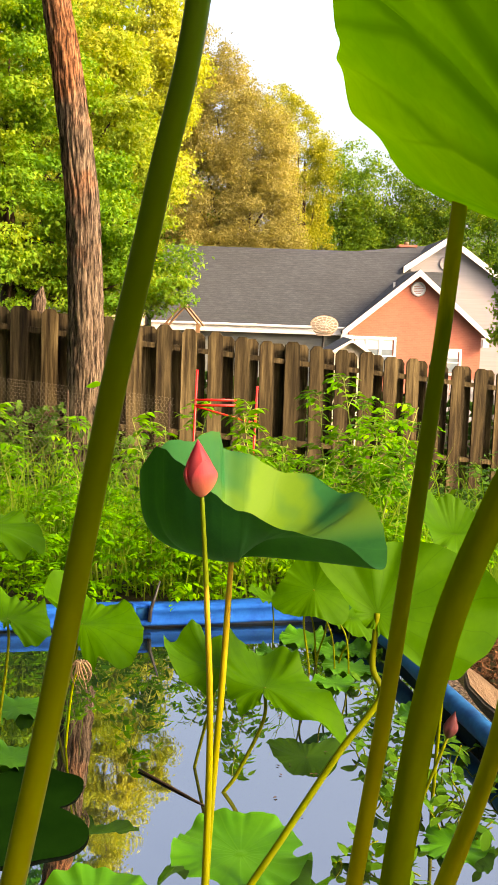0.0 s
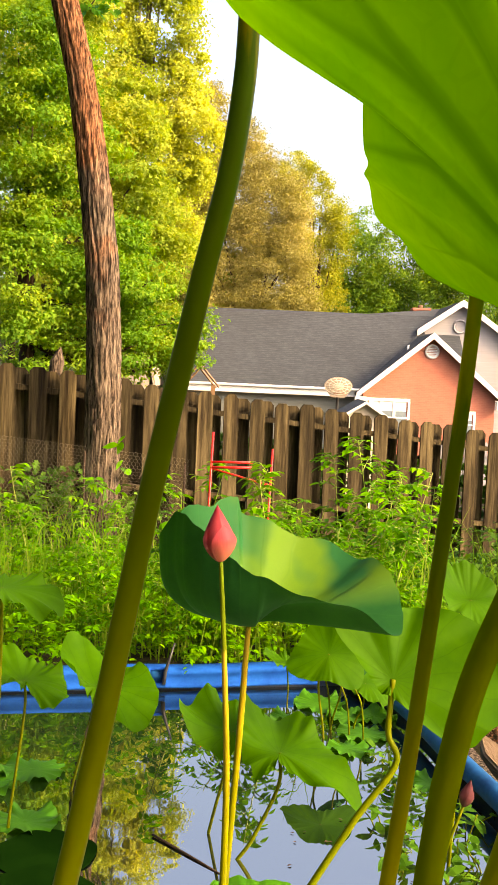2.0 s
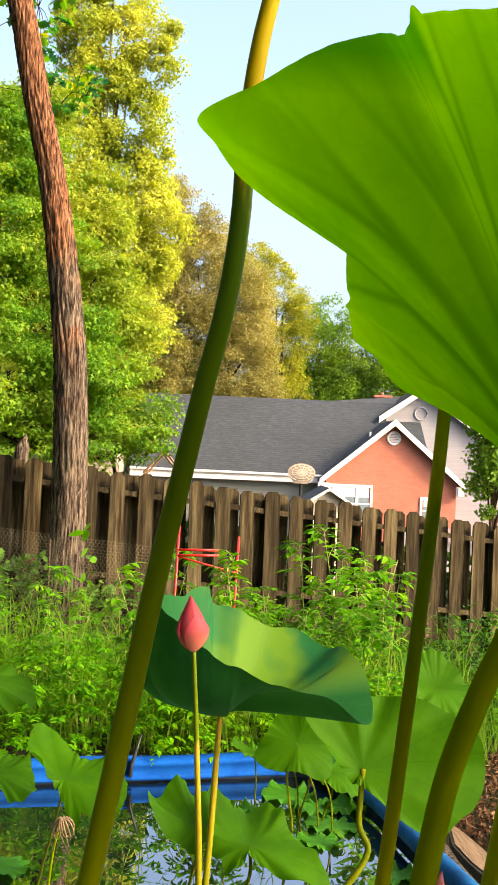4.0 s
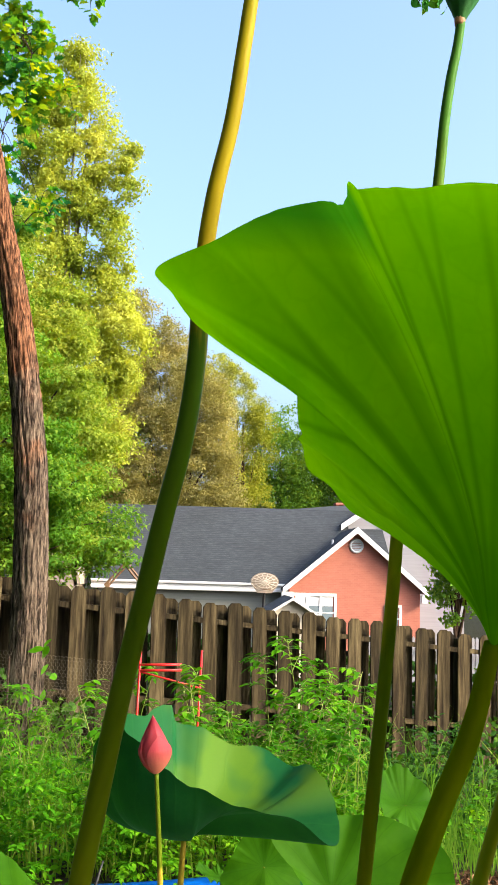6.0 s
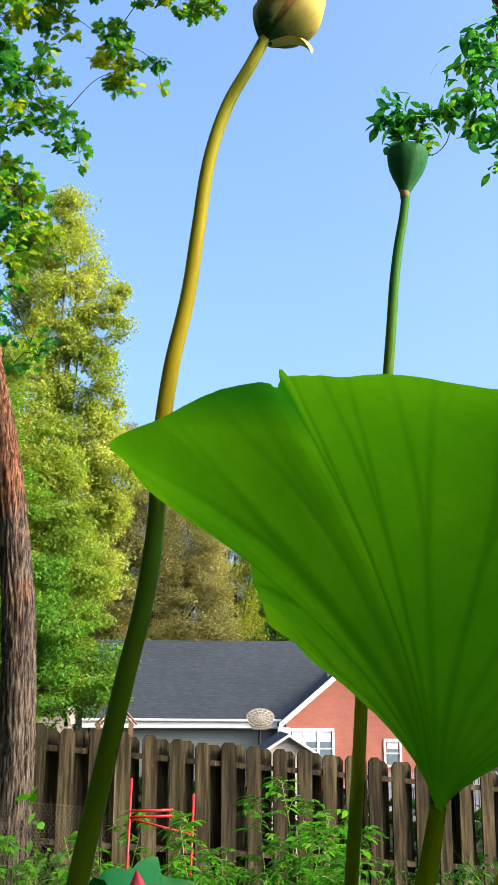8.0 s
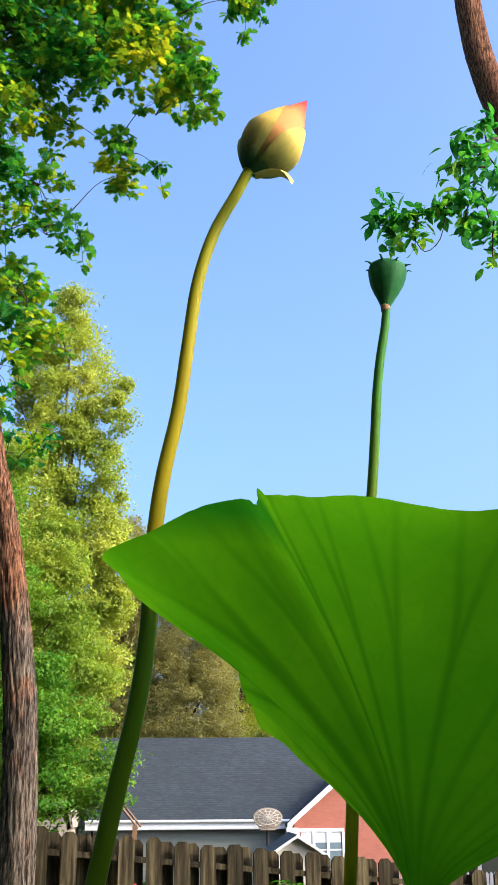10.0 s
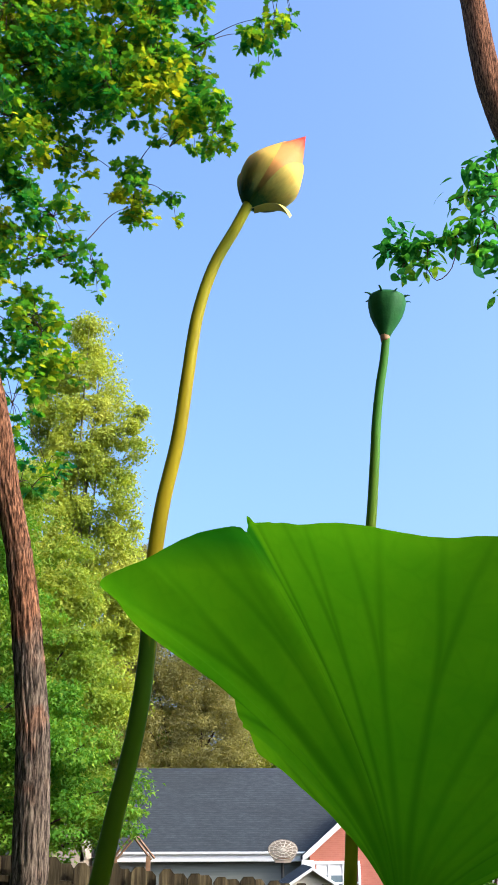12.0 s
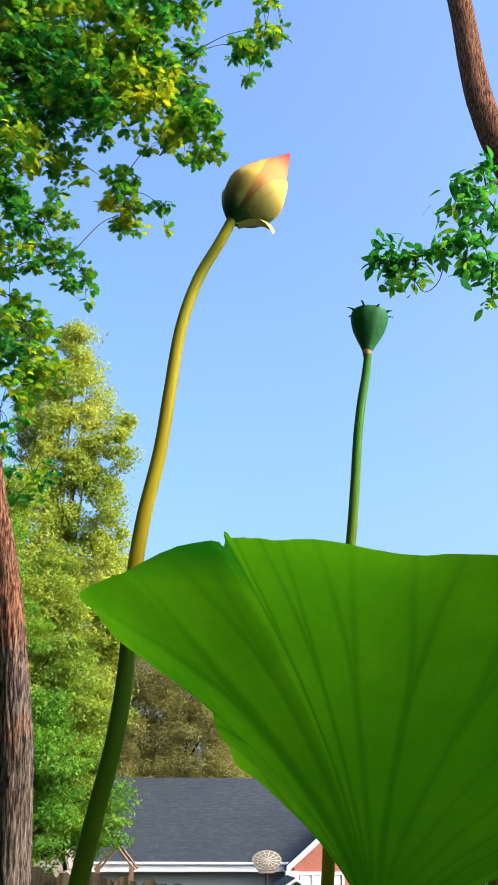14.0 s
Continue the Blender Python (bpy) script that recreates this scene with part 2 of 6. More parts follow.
M["stalk_bowl"] = stalk_skin("stalk_bowl", [(0.0, (0.0774, 0.0946, 0.00258)), (0.4, (0.1376, 0.1376, 0.0043)), (0.67, (0.2322, 0.1806, 0.0129)), (0.79, (0.3096, 0.215, 0.0258)), (0.82, (0.0731, 0.1032, 0.00516)), (1.0, (0.0688, 0.1118, 0.00688))], 0.3, 1.3)
M["pod"] = surface("pod", [(0.3, (0.016, 0.09, 0.026)), (0.7, (0.032, 0.135, 0.032))], 40, 0.6, 0.2, 90, spec=0.1, depth=0.003)
M["pod_neck"] = surface("pod_neck", [(0.3, (0.301, 0.1376, 0.0774)), (0.7, (0.387, 0.2064, 0.1032))], 60, 0.6, 0.2)
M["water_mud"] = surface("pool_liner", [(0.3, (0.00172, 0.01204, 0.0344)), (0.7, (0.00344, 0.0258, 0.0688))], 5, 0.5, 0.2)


def petal_skin(name, low, high, tip, size):
    """A petal whose colour runs from its foot to its tip, with fine lengthwise lines."""
    m, nt, b = blank(name)
    tc = nt.nodes.new("ShaderNodeTexCoord")
    sep = nt.nodes.new("ShaderNodeSeparateXYZ")
    links(nt, tc, "Object", sep, 0)
    mp = node(nt, "ShaderNodeMapping", Scale=(260, 260, 18))
    links(nt, tc, "Object", mp, "Vector")
    lines = node(nt, "ShaderNodeTexNoise", Scale=1.0, Detail=4.0)
    links(nt, mp, 0, lines, "Vector")
    f = calc(nt, "ADD", calc(nt, "DIVIDE", sep.outputs[2], size), calc(nt, "MULTIPLY_ADD", lines.outputs[0], 0.14, -0.07))
    rp = ramp(nt, [(0.08, low), (0.45, high), (0.7, high), (0.95, tip)])
    nt.links.new(f, rp.inputs[0])
    nt.links.new(rp.outputs[0], b.inputs["Base Color"])
    b.inputs["Roughness"].default_value = 0.5
    b.inputs["Subsurface Weight"].default_value = 0.15
    b.inputs["Subsurface Scale"].default_value = 0.01
    bp = node(nt, "ShaderNodeBump", Strength=0.25, Distance=0.002)
    nt.links.new(lines.outputs[0], bp.inputs["Height"])
    nt.links.new(bp.outputs[0], b.inputs["Normal"])
    b.inputs["Specular IOR Level"].default_value = 0.2
    see_through(nt, b, rp.outputs[0], 0.58)
    return m


M["petal_pink"] = petal_skin("petal_pink", (0.62, 0.24, 0.15), (0.52, 0.075, 0.1), (0.4, 0.03, 0.065), 0.125)
M["petal_mauve"] = petal_skin("petal_mauve", (0.12, 0.06, 0.03), (0.17, 0.05, 0.06), (0.12, 0.03, 0.045), 0.07)
# petal_yellow and petal_orange: dark green foot is the bud's shaded side, painted in
M["petal_yellow"] = petal_skin("petal_yellow", (0.03, 0.11, 0.055), (0.92, 0.8, 0.2), (0.9, 0.52, 0.16), 0.09)
M["sepal"] = surface("sepal", [(0.3, (0.5, 0.42, 0.06)), (0.7, (0.68, 0.56, 0.1))], 60, 0.5, 0.1)
M["petal_orange"] = petal_skin("petal_orange", (0.06, 0.14, 0.06), (0.9, 0.5, 0.16), (0.8, 0.09, 0.06), 0.10)


def bark_skin():
    """Furrowed bark: grey-brown plates, with warm orange patches of sunlight painted in higher up."""
    m, nt, b = blank("bark")
    tc = nt.nodes.new("ShaderNodeTexCoord")
    mp = node(nt, "ShaderNodeMapping", Scale=(1, 1, 0.1))
    links(nt, tc, "Object", mp, "Vector")
    plates = node(nt, "ShaderNodeTexNoise", Scale=62.0, Detail=8.0, Roughness=0.68)
    links(nt, mp, 0, plates, "Vector")
    rp = ramp(nt, [(0.39, (0.012, 0.009, 0.007)), (0.475, (0.055, 0.04, 0.03)), (0.555, (0.125, 0.094, 0.069)), (0.67, (0.225, 0.175, 0.13))])
    nt.links.new(plates.outputs[0], rp.inputs[0])
    sep = nt.nodes.new("ShaderNodeSeparateXYZ")
    links(nt, tc, "Object", sep, 0)
    drift = node(nt, "ShaderNodeTexNoise", Scale=2.2, Detail=3.0)
    links(nt, tc, "Object", drift, "Vector")
    f = calc(nt, "ADD", calc(nt, "MULTIPLY_ADD", sep.outputs[2], 0.8, -2.0), calc(nt, "MULTIPLY_ADD", drift.outputs[0], 7.0, -3.7))
    f.node.use_clamp = True
    col = mixed(nt, calc(nt, "MULTIPLY", f, 0.85), rp.outputs[0], mixed(nt, 1.0, rp.outputs[0], (1.75, 1.0, 0.66), "MULTIPLY"))
    nt.links.new(col, b.inputs["Base Color"])
    b.inputs["Roughness"].default_value = 0.95
    b.inputs["Specular IOR Level"].default_value = 0.08
    bp = node(nt, "ShaderNodeBump", Strength=0.8, Distance=0.025)
    nt.links.new(plates.outputs[0], bp.inputs["Height"])
    nt.links.new(bp.outputs[0], b.inputs["Normal"])
    return m


M["bark"] = bark_skin()
M["bark_dark"] = surface("bark_dark", [(0.3, (0.01548, 0.01032, 0.0086)), (0.7, (0.0774, 0.0473, 0.03096))], 10, 0.9, 0.8, 20, (1, 1, 0.2), 0, 0.3, spec=0.1, depth=0.02)
M["fence_wood"] = surface("fence_wood", [(0.3, (0.008, 0.0047, 0.0029)), (0.46, (0.028, 0.0205, 0.0098)), (0.6, (0.065, 0.0495, 0.0248)), (0.78, (0.13, 0.104, 0.056))], 26, 0.9, 0.8, 60, (1, 1, 0.07), 0.4, 0.6, spec=0.12, depth=0.008)
M["ground"] = surface("ground", [(0.3, (0.0086, 0.00774, 0.0043)), (0.6, (0.0215, 0.0215, 0.00688)), (0.8, (0.0344, 0.043, 0.01032))], 3, 0.95, 0.8, 12, spec=0.1, depth=0.05)
M["mulch"] = surface("mulch", [(0.3, (0.086, 0.0387, 0.01892)), (0.7, (0.2408, 0.129, 0.0688))], 30, 0.9, 0.5, vary=0.4)
M["chip"] = foliage("mulch_chip", [(0.1, (0.03, 0.014, 0.008)), (0.5, (0.12, 0.058, 0.03)), (0.9, (0.32, 0.19, 0.1))], 0.02, 0.9, 2.0)
M["stone"] = surface("stone", [(0.3, (0.11, 0.07, 0.042)), (0.7, (0.24, 0.165, 0.105))], 14, 0.9, 0.9, 30, (1, 0.25, 1), 0.2, spec=0.05, depth=0.02)
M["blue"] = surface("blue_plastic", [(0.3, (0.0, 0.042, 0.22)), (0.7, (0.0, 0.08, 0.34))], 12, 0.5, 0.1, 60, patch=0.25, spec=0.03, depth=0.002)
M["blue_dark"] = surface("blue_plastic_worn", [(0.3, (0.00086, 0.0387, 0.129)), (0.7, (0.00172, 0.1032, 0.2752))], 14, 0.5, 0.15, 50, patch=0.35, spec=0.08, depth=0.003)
M["tan"] = surface("dry_wood", [(0.3, (0.09, 0.055, 0.028)), (0.7, (0.22, 0.15, 0.085))], 40, 0.85, 0.5, vary=0.2)
M["red"] = surface("red_paint", [(0.3, (0.516, 0.01032, 0.01032)), (0.7, (0.6708, 0.0215, 0.0172))], 40, 0.4, 0.1, patch=0.2)
M["wire"] = surface("galvanised_wire", [(0.3, (0.1, 0.085, 0.062)), (0.7, (0.19, 0.16, 0.115))], 60, 0.6, 0.0, spec=0.2)
M["black"] = surface("black_plastic", [(0.3, (0.0086, 0.0086, 0.00946)), (0.7, (0.0172, 0.0172, 0.0172))], 30, 0.5, 0.1)
M["white"] = surface("white_paint", [(0.3, (0.62, 0.61, 0.59)), (0.7, (0.7, 0.69, 0.67))], 2, 0.6, 0.05, patch=0.08)
M["siding"] = surface("pale_siding", [(0.3, (0.235, 0.225, 0.24)), (0.7, (0.285, 0.275, 0.29))], 2, 0.6, 0.1, 3, (0.2, 0.2, 8), 0, 0.08)
M["wall_grey"] = surface("grey_wall", [(0.3, (0.11, 0.12, 0.11)), (0.7, (0.15, 0.16, 0.145))], 2, 0.7, 0.1, 3, (0.2, 0.2, 8), 0, 0.08)
# near-black green for the discs that replace a dark reflection
M["mirror_dark"] = surface("sunken_leaf", [(0.3, (0.001, 0.009, 0.001)), (0.7, (0.003, 0.016, 0.002))], 7, 0.8, 0.05, 30, spec=0.0)
M["bark_grey"] = surface("lichened_bark", [(0.3, (0.12, 0.115, 0.06)), (0.7, (0.24, 0.23, 0.12))], 10, 0.9, 0.6, 20, (1, 1, 0.2), 0, 0.3, spec=0.05, depth=0.02)
M["cream"] = surface("cream_board", [(0.3, (0.44, 0.38, 0.3)), (0.7, (0.54, 0.48, 0.39))], 4, 0.7, 0.1, patch=0.1)
M["tanwall"] = surface("tan_wall", [(0.3, (0.258, 0.2064, 0.1548)), (0.7, (0.344, 0.2752, 0.2064))], 4, 0.8, 0.1, patch=0.1)
M["orange_wood"] = surface("orange_wood", [(0.3, (0.1204, 0.0602, 0.0258)), (0.7, (0.215, 0.1204, 0.0602))], 10, 0.7, 0.2)
M["glass"] = surface("window_glass", [(0.3, (0.12, 0.16, 0.18)), (0.7, (0.2, 0.25, 0.27))], 1.5, 0.12, 0.0, spec=0.6)


def brick_skin():
    m, nt, b = blank("brick_wall")
    tc = nt.nodes.new("ShaderNodeTexCoord")
    mp = node(nt, "ShaderNodeMapping", Rotation=(radians(90), 0, 0))
    links(nt, tc, "Object", mp, "Vector")
    br = nt.nodes.new("ShaderNodeTexBrick")
    links(nt, mp, 0, br, "Vector")
    for key, v in (("Scale", 1.0), ("Brick Width", 0.21), ("Row Height", 0.075), ("Mortar Size", 0.006)):
        br.inputs[key].default_value = v
    br.inputs["Color1"].default_value, br.inputs["Color2"].default_value = (0.36, 0.112, 0.072, 1), (0.4, 0.13, 0.082, 1)
    br.inputs["Mortar"].default_value = (0.4, 0.148, 0.098, 1)
    stain = node(nt, "ShaderNodeTexNoise", Scale=0.8, Detail=4.0)
    links(nt, tc, "Object", stain, "Vector")
    hs = nt.nodes.new("ShaderNodeHueSaturation")
    nt.links.new(br.outputs[0], hs.inputs["Color"])
    nt.links.new(calc(nt, "MULTIPLY_ADD", stain.outputs[0], 0.4, 0.8), hs.inputs["Value"])
    nt.links.new(hs.outputs[0], b.inputs["Base Color"])
    b.inputs["Roughness"].default_value = 0.85
    return m


def shingle_skin():
    m, nt, b = blank("roof_shingles")
    tc = nt.nodes.new("ShaderNodeTexCoord")
    sep = nt.nodes.new("ShaderNodeSeparateXYZ")
    links(nt, tc, "Object", sep, 0)
    row = calc(nt, "FRACT", calc(nt, "MULTIPLY", sep.outputs[2], 1 / 0.09))
    mp = node(nt, "ShaderNodeMapping", Scale=(3.0, 3.0, 11.0))
    links(nt, tc, "Object", mp, "Vector")
    tabs = node(nt, "ShaderNodeTexNoise", Scale=1.0, Detail=6.0, Roughness=0.7)
    links(nt, mp, 0, tabs, "Vector")
    big = node(nt, "ShaderNodeTexNoise", Scale=0.5, Detail=3.0)
    links(nt, tc, "Object", big, "Vector")
    rp = ramp(nt, [(0.3, (0.0155, 0.0205, 0.0255)), (0.5, (0.025, 0.0315, 0.038)), (0.7, (0.041, 0.048, 0.056))])
    nt.links.new(tabs.outputs[0], rp.inputs[0])
    hs = nt.nodes.new("ShaderNodeHueSaturation")
    nt.links.new(rp.outputs[0], hs.inputs["Color"])
    nt.links.new(calc(nt, "MULTIPLY", calc(nt, "MULTIPLY_ADD", row, 0.35, 0.75), calc(nt, "MULTIPLY_ADD", big.outputs[0], 0.6, 0.7)), hs.inputs["Value"])
    nt.links.new(hs.outputs[0], b.inputs["Base Color"])
    b.inputs["Roughness"].default_value = 0.9
    bp = node(nt, "ShaderNodeBump", Strength=0.6, Distance=0.02)
    nt.links.new(calc(nt, "ADD", row, tabs.outputs[0]), bp.inputs["Height"])
    nt.links.new(bp.outputs[0], b.inputs["Normal"])
    return m


M["brick"], M["shingle"] = brick_skin(), shingle_skin()
M["leaf_maple"] = foliage("leaf_maple", [(0.1, (0.05, 0.17, 0.018)), (0.45, (0.13, 0.3, 0.03)), (0.95, (0.32, 0.43, 0.05))], 0.5, noise_scale=1.1)
M["leaf_sun"] = foliage("leaf_sun", [(0.1, (0.105, 0.2, 0.025)), (0.45, (0.22, 0.33, 0.045)), (0.95, (0.39, 0.44, 0.075))], 0.55, noise_scale=0.9)
M["leaf_straw"] = foliage("leaf_straw", [(0.1, (0.045, 0.14, 0.01)), (0.5, (0.1, 0.23, 0.018)), (0.95, (0.22, 0.31, 0.045))], 0.35, noise_scale=2.0)
M["leaf_green"] = foliage("leaf_green", [(0.1, (0.016, 0.07, 0.005)), (0.5, (0.04, 0.13, 0.008)), (0.9, (0.09, 0.19, 0.012))], 0.35, noise_scale=0.5)
M["leaf_gold"] = foliage("leaf_gold", [(0.1, (0.185, 0.185, 0.07)), (0.5, (0.28, 0.268, 0.103)), (0.9, (0.395, 0.365, 0.15))], 0.5, noise_scale=0.55)
M["leaf_pale"] = foliage("leaf_pale", [(0.1, (0.16, 0.21, 0.02)), (0.5, (0.27, 0.31, 0.035)), (0.9, (0.4, 0.4, 0.06))], 0.45, noise_scale=0.4)
M["leaf_olive"] = foliage("leaf_olive", [(0.1, (0.21, 0.3, 0.045)), (0.5, (0.37, 0.44, 0.065)), (0.9, (0.52, 0.56, 0.12))], 0.5, noise_scale=0.45)
M["leaf_twig"] = foliage("leaf_twig", [(0.1, (0.02, 0.17, 0.07)), (0.6, (0.07, 0.3, 0.06)), (0.95, (0.35, 0.48, 0.03))], 0.55, noise_scale=1.6)
M["leaf_wood"] = foliage("leaf_wood", [(0.1, (0.045, 0.13, 0.018)), (0.5, (0.115, 0.245, 0.03)), (0.9, (0.25, 0.35, 0.045))], 0.5, noise_scale=0.35)
M["leaf_oak"] = foliage("leaf_oak", [(0.25, (0.018, 0.14, 0.045)), (0.55, (0.085, 0.26, 0.025)), (0.95, (0.42, 0.43, 0.012))], 0.65, noise_scale=0.8)
M["leaf_weed"] = foliage("leaf_weed", [(0.1, (0.02, 0.115, 0.003)), (0.5, (0.062, 0.235, 0.005)), (0.95, (0.19, 0.4, 0.012))], 0.42, noise_scale=2.4)
M["leaf_dark"] = foliage("leaf_dark", [(0.1, (0.012, 0.055, 0.008)), (0.5, (0.035, 0.11, 0.012)), (0.9, (0.08, 0.17, 0.02))], 0.35, noise_scale=1.6)
M["stem_weed"] = surface("weed_stem", [(0.3, (0.1032, 0.172, 0.0172)), (0.7, (0.1892, 0.2408, 0.0344))], 20, 0.6, 0.0)


def water_skin():
    m, nt, b = blank("pond_water")
    b.inputs["Base Color"].default_value = (0.004, 0.007, 0.006, 1)
    b.inputs["Roughness"].default_value = 0.015
    b.inputs["IOR"].default_value = 2.7
    b.inputs["Specular IOR Level"].default_value = 1.0
    tc = nt.nodes.new("ShaderNodeTexCoord")
    rip = node(nt, "ShaderNodeTexNoise", Scale=5.0, Detail=2.0)
    links(nt, tc, "Object", rip, "Vector")
    bp = node(nt, "ShaderNodeBump", Strength=0.05, Distance=0.01)
    nt.links.new(rip.outputs[0], bp.inputs["Height"])
    nt.links.new(bp.outputs[0], b.inputs["Normal"])
    return m


M["water"] = water_skin()


# ---- mesh helpers ----
def mesh_of(name, verts, faces, material, smooth=True):
    me = bpy.data.meshes.new(name)
    me.from_pydata([tuple(v) for v in verts], [], [tuple(f) for f in faces])
    me.materials.append(material)
    if smooth:
        me.polygons.foreach_set("use_smooth", [True] * len(me.polygons))
    me.update()
    return me


def part(name, geometry, material, parent, label="", smooth=True):
    """Links (verts, faces) or a ready mesh as one mesh object under a thing or a part."""
    me = geometry if isinstance(geometry, bpy.types.Mesh) else mesh_of(name, *geometry, material, smooth)
    ob = new(name, me)
    ob.parent = parent
    if parent:
        ob.matrix_parent_inverse = Matrix.Identity(4)
    return tagged(ob, label)


def thing(name, at, label, category, group="", kind=""):
    ob = new(name)
    ob.empty_display_size = 0.1
    ob.matrix_basis = at if isinstance(at, Matrix) else Matrix.Translation(at)
    return tagged(ob, label, category, group, kind)


def joined(*pieces):
    verts, faces = [], []
    for v, f in pieces:
        k = len(verts)
        verts += [tuple(p) for p in v]
        faces += [tuple(i + k for i in q) for q in f]
    return verts, faces


def moved(geometry, m):
    return [tuple(m @ Vector(v)) for v in geometry[0]], geometry[1]


def box(x0, y0, z0, x1, y1, z1, bevel=0.0):
    bm = bmesh.new()
    bmesh.ops.create_cube(bm, size=1.0, matrix=Matrix.LocRotScale(((x0 + x1) / 2, (y0 + y1) / 2, (z0 + z1) / 2), None, (abs(x1 - x0), abs(y1 - y0), abs(z1 - z0))))
    if bevel:
        bmesh.ops.bevel(bm, geom=bm.edges[:], offset=bevel, segments=2, affect="EDGES", profile=0.6)
    bm.verts.ensure_lookup_table()
    out = [tuple(v.co) for v in bm.verts], [tuple(v.index for v in f.verts) for f in bm.faces]
    bm.free()
    return out


def prism(outline, depth, axis="y"):
    """A flat outline in x and z, made thick along y."""
    n = len(outline)
    verts = [(x, 0, z) for x, z in outline] + [(x, depth, z) for x, z in outline]
    faces = [tuple(range(n)), tuple(range(2 * n - 1, n - 1, -1))] + [(i, i + n, (i + 1) % n + n, (i + 1) % n) for i in range(n)]
    return verts, faces


def spline(points, count):
    """A smooth line through the points."""
    p = np.array(points, float)
    p = np.vstack([2 * p[0] - p[1], p, 2 * p[-1] - p[-2]])
    out = []
    for u in np.linspace(0, len(p) - 3.000001, count):
        k = int(u)
        t = u - k
        a, b, c, d = p[k:k + 4]
        out.append(0.5 * (2 * b + (c - a) * t + (2 * a - 5 * b + 4 * c - d) * t * t + (3 * b - a - 3 * c + d) * t ** 3))
    return np.array(out)


def tube(points, radii, sides=10, count=0, rough=0.0, seed=0, capped=True):
    """A round stem along a line, with the radii spread along it."""
    p = spline(points, count) if count else np.array(points, float)
    n = len(p)
    r = np.interp(np.linspace(0, 1, n), np.linspace(0, 1, len(radii)), radii)
    rng = np.random.default_rng(seed)
    verts, faces, side = [], [], Vector((1, 0, 0))
    for k in range(n):
        d = Vector(p[min(k + 1, n - 1)] - p[max(k - 1, 0)]).normalized()
        side = (side - d * side.dot(d))
        side = side.normalized() if side.length > 1e-4 else d.orthogonal().normalized()
        up = d.cross(side)
        for j in range(sides):
            a = math.tau * j / sides
            rr = r[k] * (1 + rough * rng.uniform(-1, 1))
            verts.append(tuple(Vector(p[k]) + (side * math.cos(a) + up * math.sin(a)) * rr))
    for k in range(n - 1):
        for j in range(sides):
            a, b = k * sides + j, k * sides + (j + 1) % sides
            faces.append((a, b, b + sides, a + sides))
    if capped:
        faces += [tuple(range(sides - 1, -1, -1)), tuple(range((n - 1) * sides, n * sides))]
    return verts, faces


def scatter_leaves(centres, size, rng, up=0.4, outward=None, squeeze=0.5):
    """Many small pointed leaves as separate folded blades: four corners each."""
    n = len(centres)
    nrm = rng.normal(size=(n, 3)) + np.array([0, 0, up])
    if outward is not None:
        nrm += outward
    nrm /= np.linalg.norm(nrm, axis=1)[:, None]
    along = np.cross(nrm, rng.normal(size=(n, 3)))
    along /= np.linalg.norm(along, axis=1)[:, None] + 1e-9
    across = np.cross(nrm, along)
    s = size * rng.uniform(0.6, 1.35, n)[:, None]
    v = np.stack([centres - along * s * 0.5, centres + across * s * squeeze * 0.5 + nrm * s * 0.1, centres + along * s * 0.5, centres - across * s * squeeze * 0.5 + nrm * s * 0.1], 1).reshape(-1, 3)
    return v, np.arange(4 * n).reshape(-1, 4)


def quads_mesh(name, v, q, material, smooth=False):
    me = bpy.data.meshes.new(name)
    me.vertices.add(len(v))
    me.vertices.foreach_set("co", np.asarray(v, np.float32).ravel())
    me.loops.add(q.size)
    me.loops.foreach_set("vertex_index", q.ravel().astype(np.int32))
    me.polygons.add(len(q))
    me.polygons.foreach_set("loop_start", np.arange(0, q.size, q.shape[1], dtype=np.int32))
    me.polygons.foreach_set("loop_total", np.full(len(q), q.shape[1], np.int32))
    me.update(calc_edges=True)
    me.materials.append(material)
    return me


# ---- ground, pool and water ----
POOL = [(-2.3, 4.02), (0.42, 4.62), (0.62, 4.2), (0.80, 3.3), (1.0, 2.2), (1.15, 0.3), (0.9, -0.35), (-2.2, -0.35)]


def in_pool(x, y):
    inside = False
    for (ax, ay), (bx, by) in zip(POOL, POOL[1:] + POOL[:1]):
        if (ay > y) != (by > y) and x < (bx - ax) * (y - ay) / (by - ay) + ax:
            inside = not inside
    return inside


def ground_z(x, y):
    if y < 4.7:
        return 0.03
    k = min((y - 4.7) / 3, 1)
    near = 0.03 - 0.15 * (min(y, 10) - 4.7) - 0.05 * k * max(-6, min(x, 6))
    return near - 0.033 * max(0, min(y, 45) - 10)


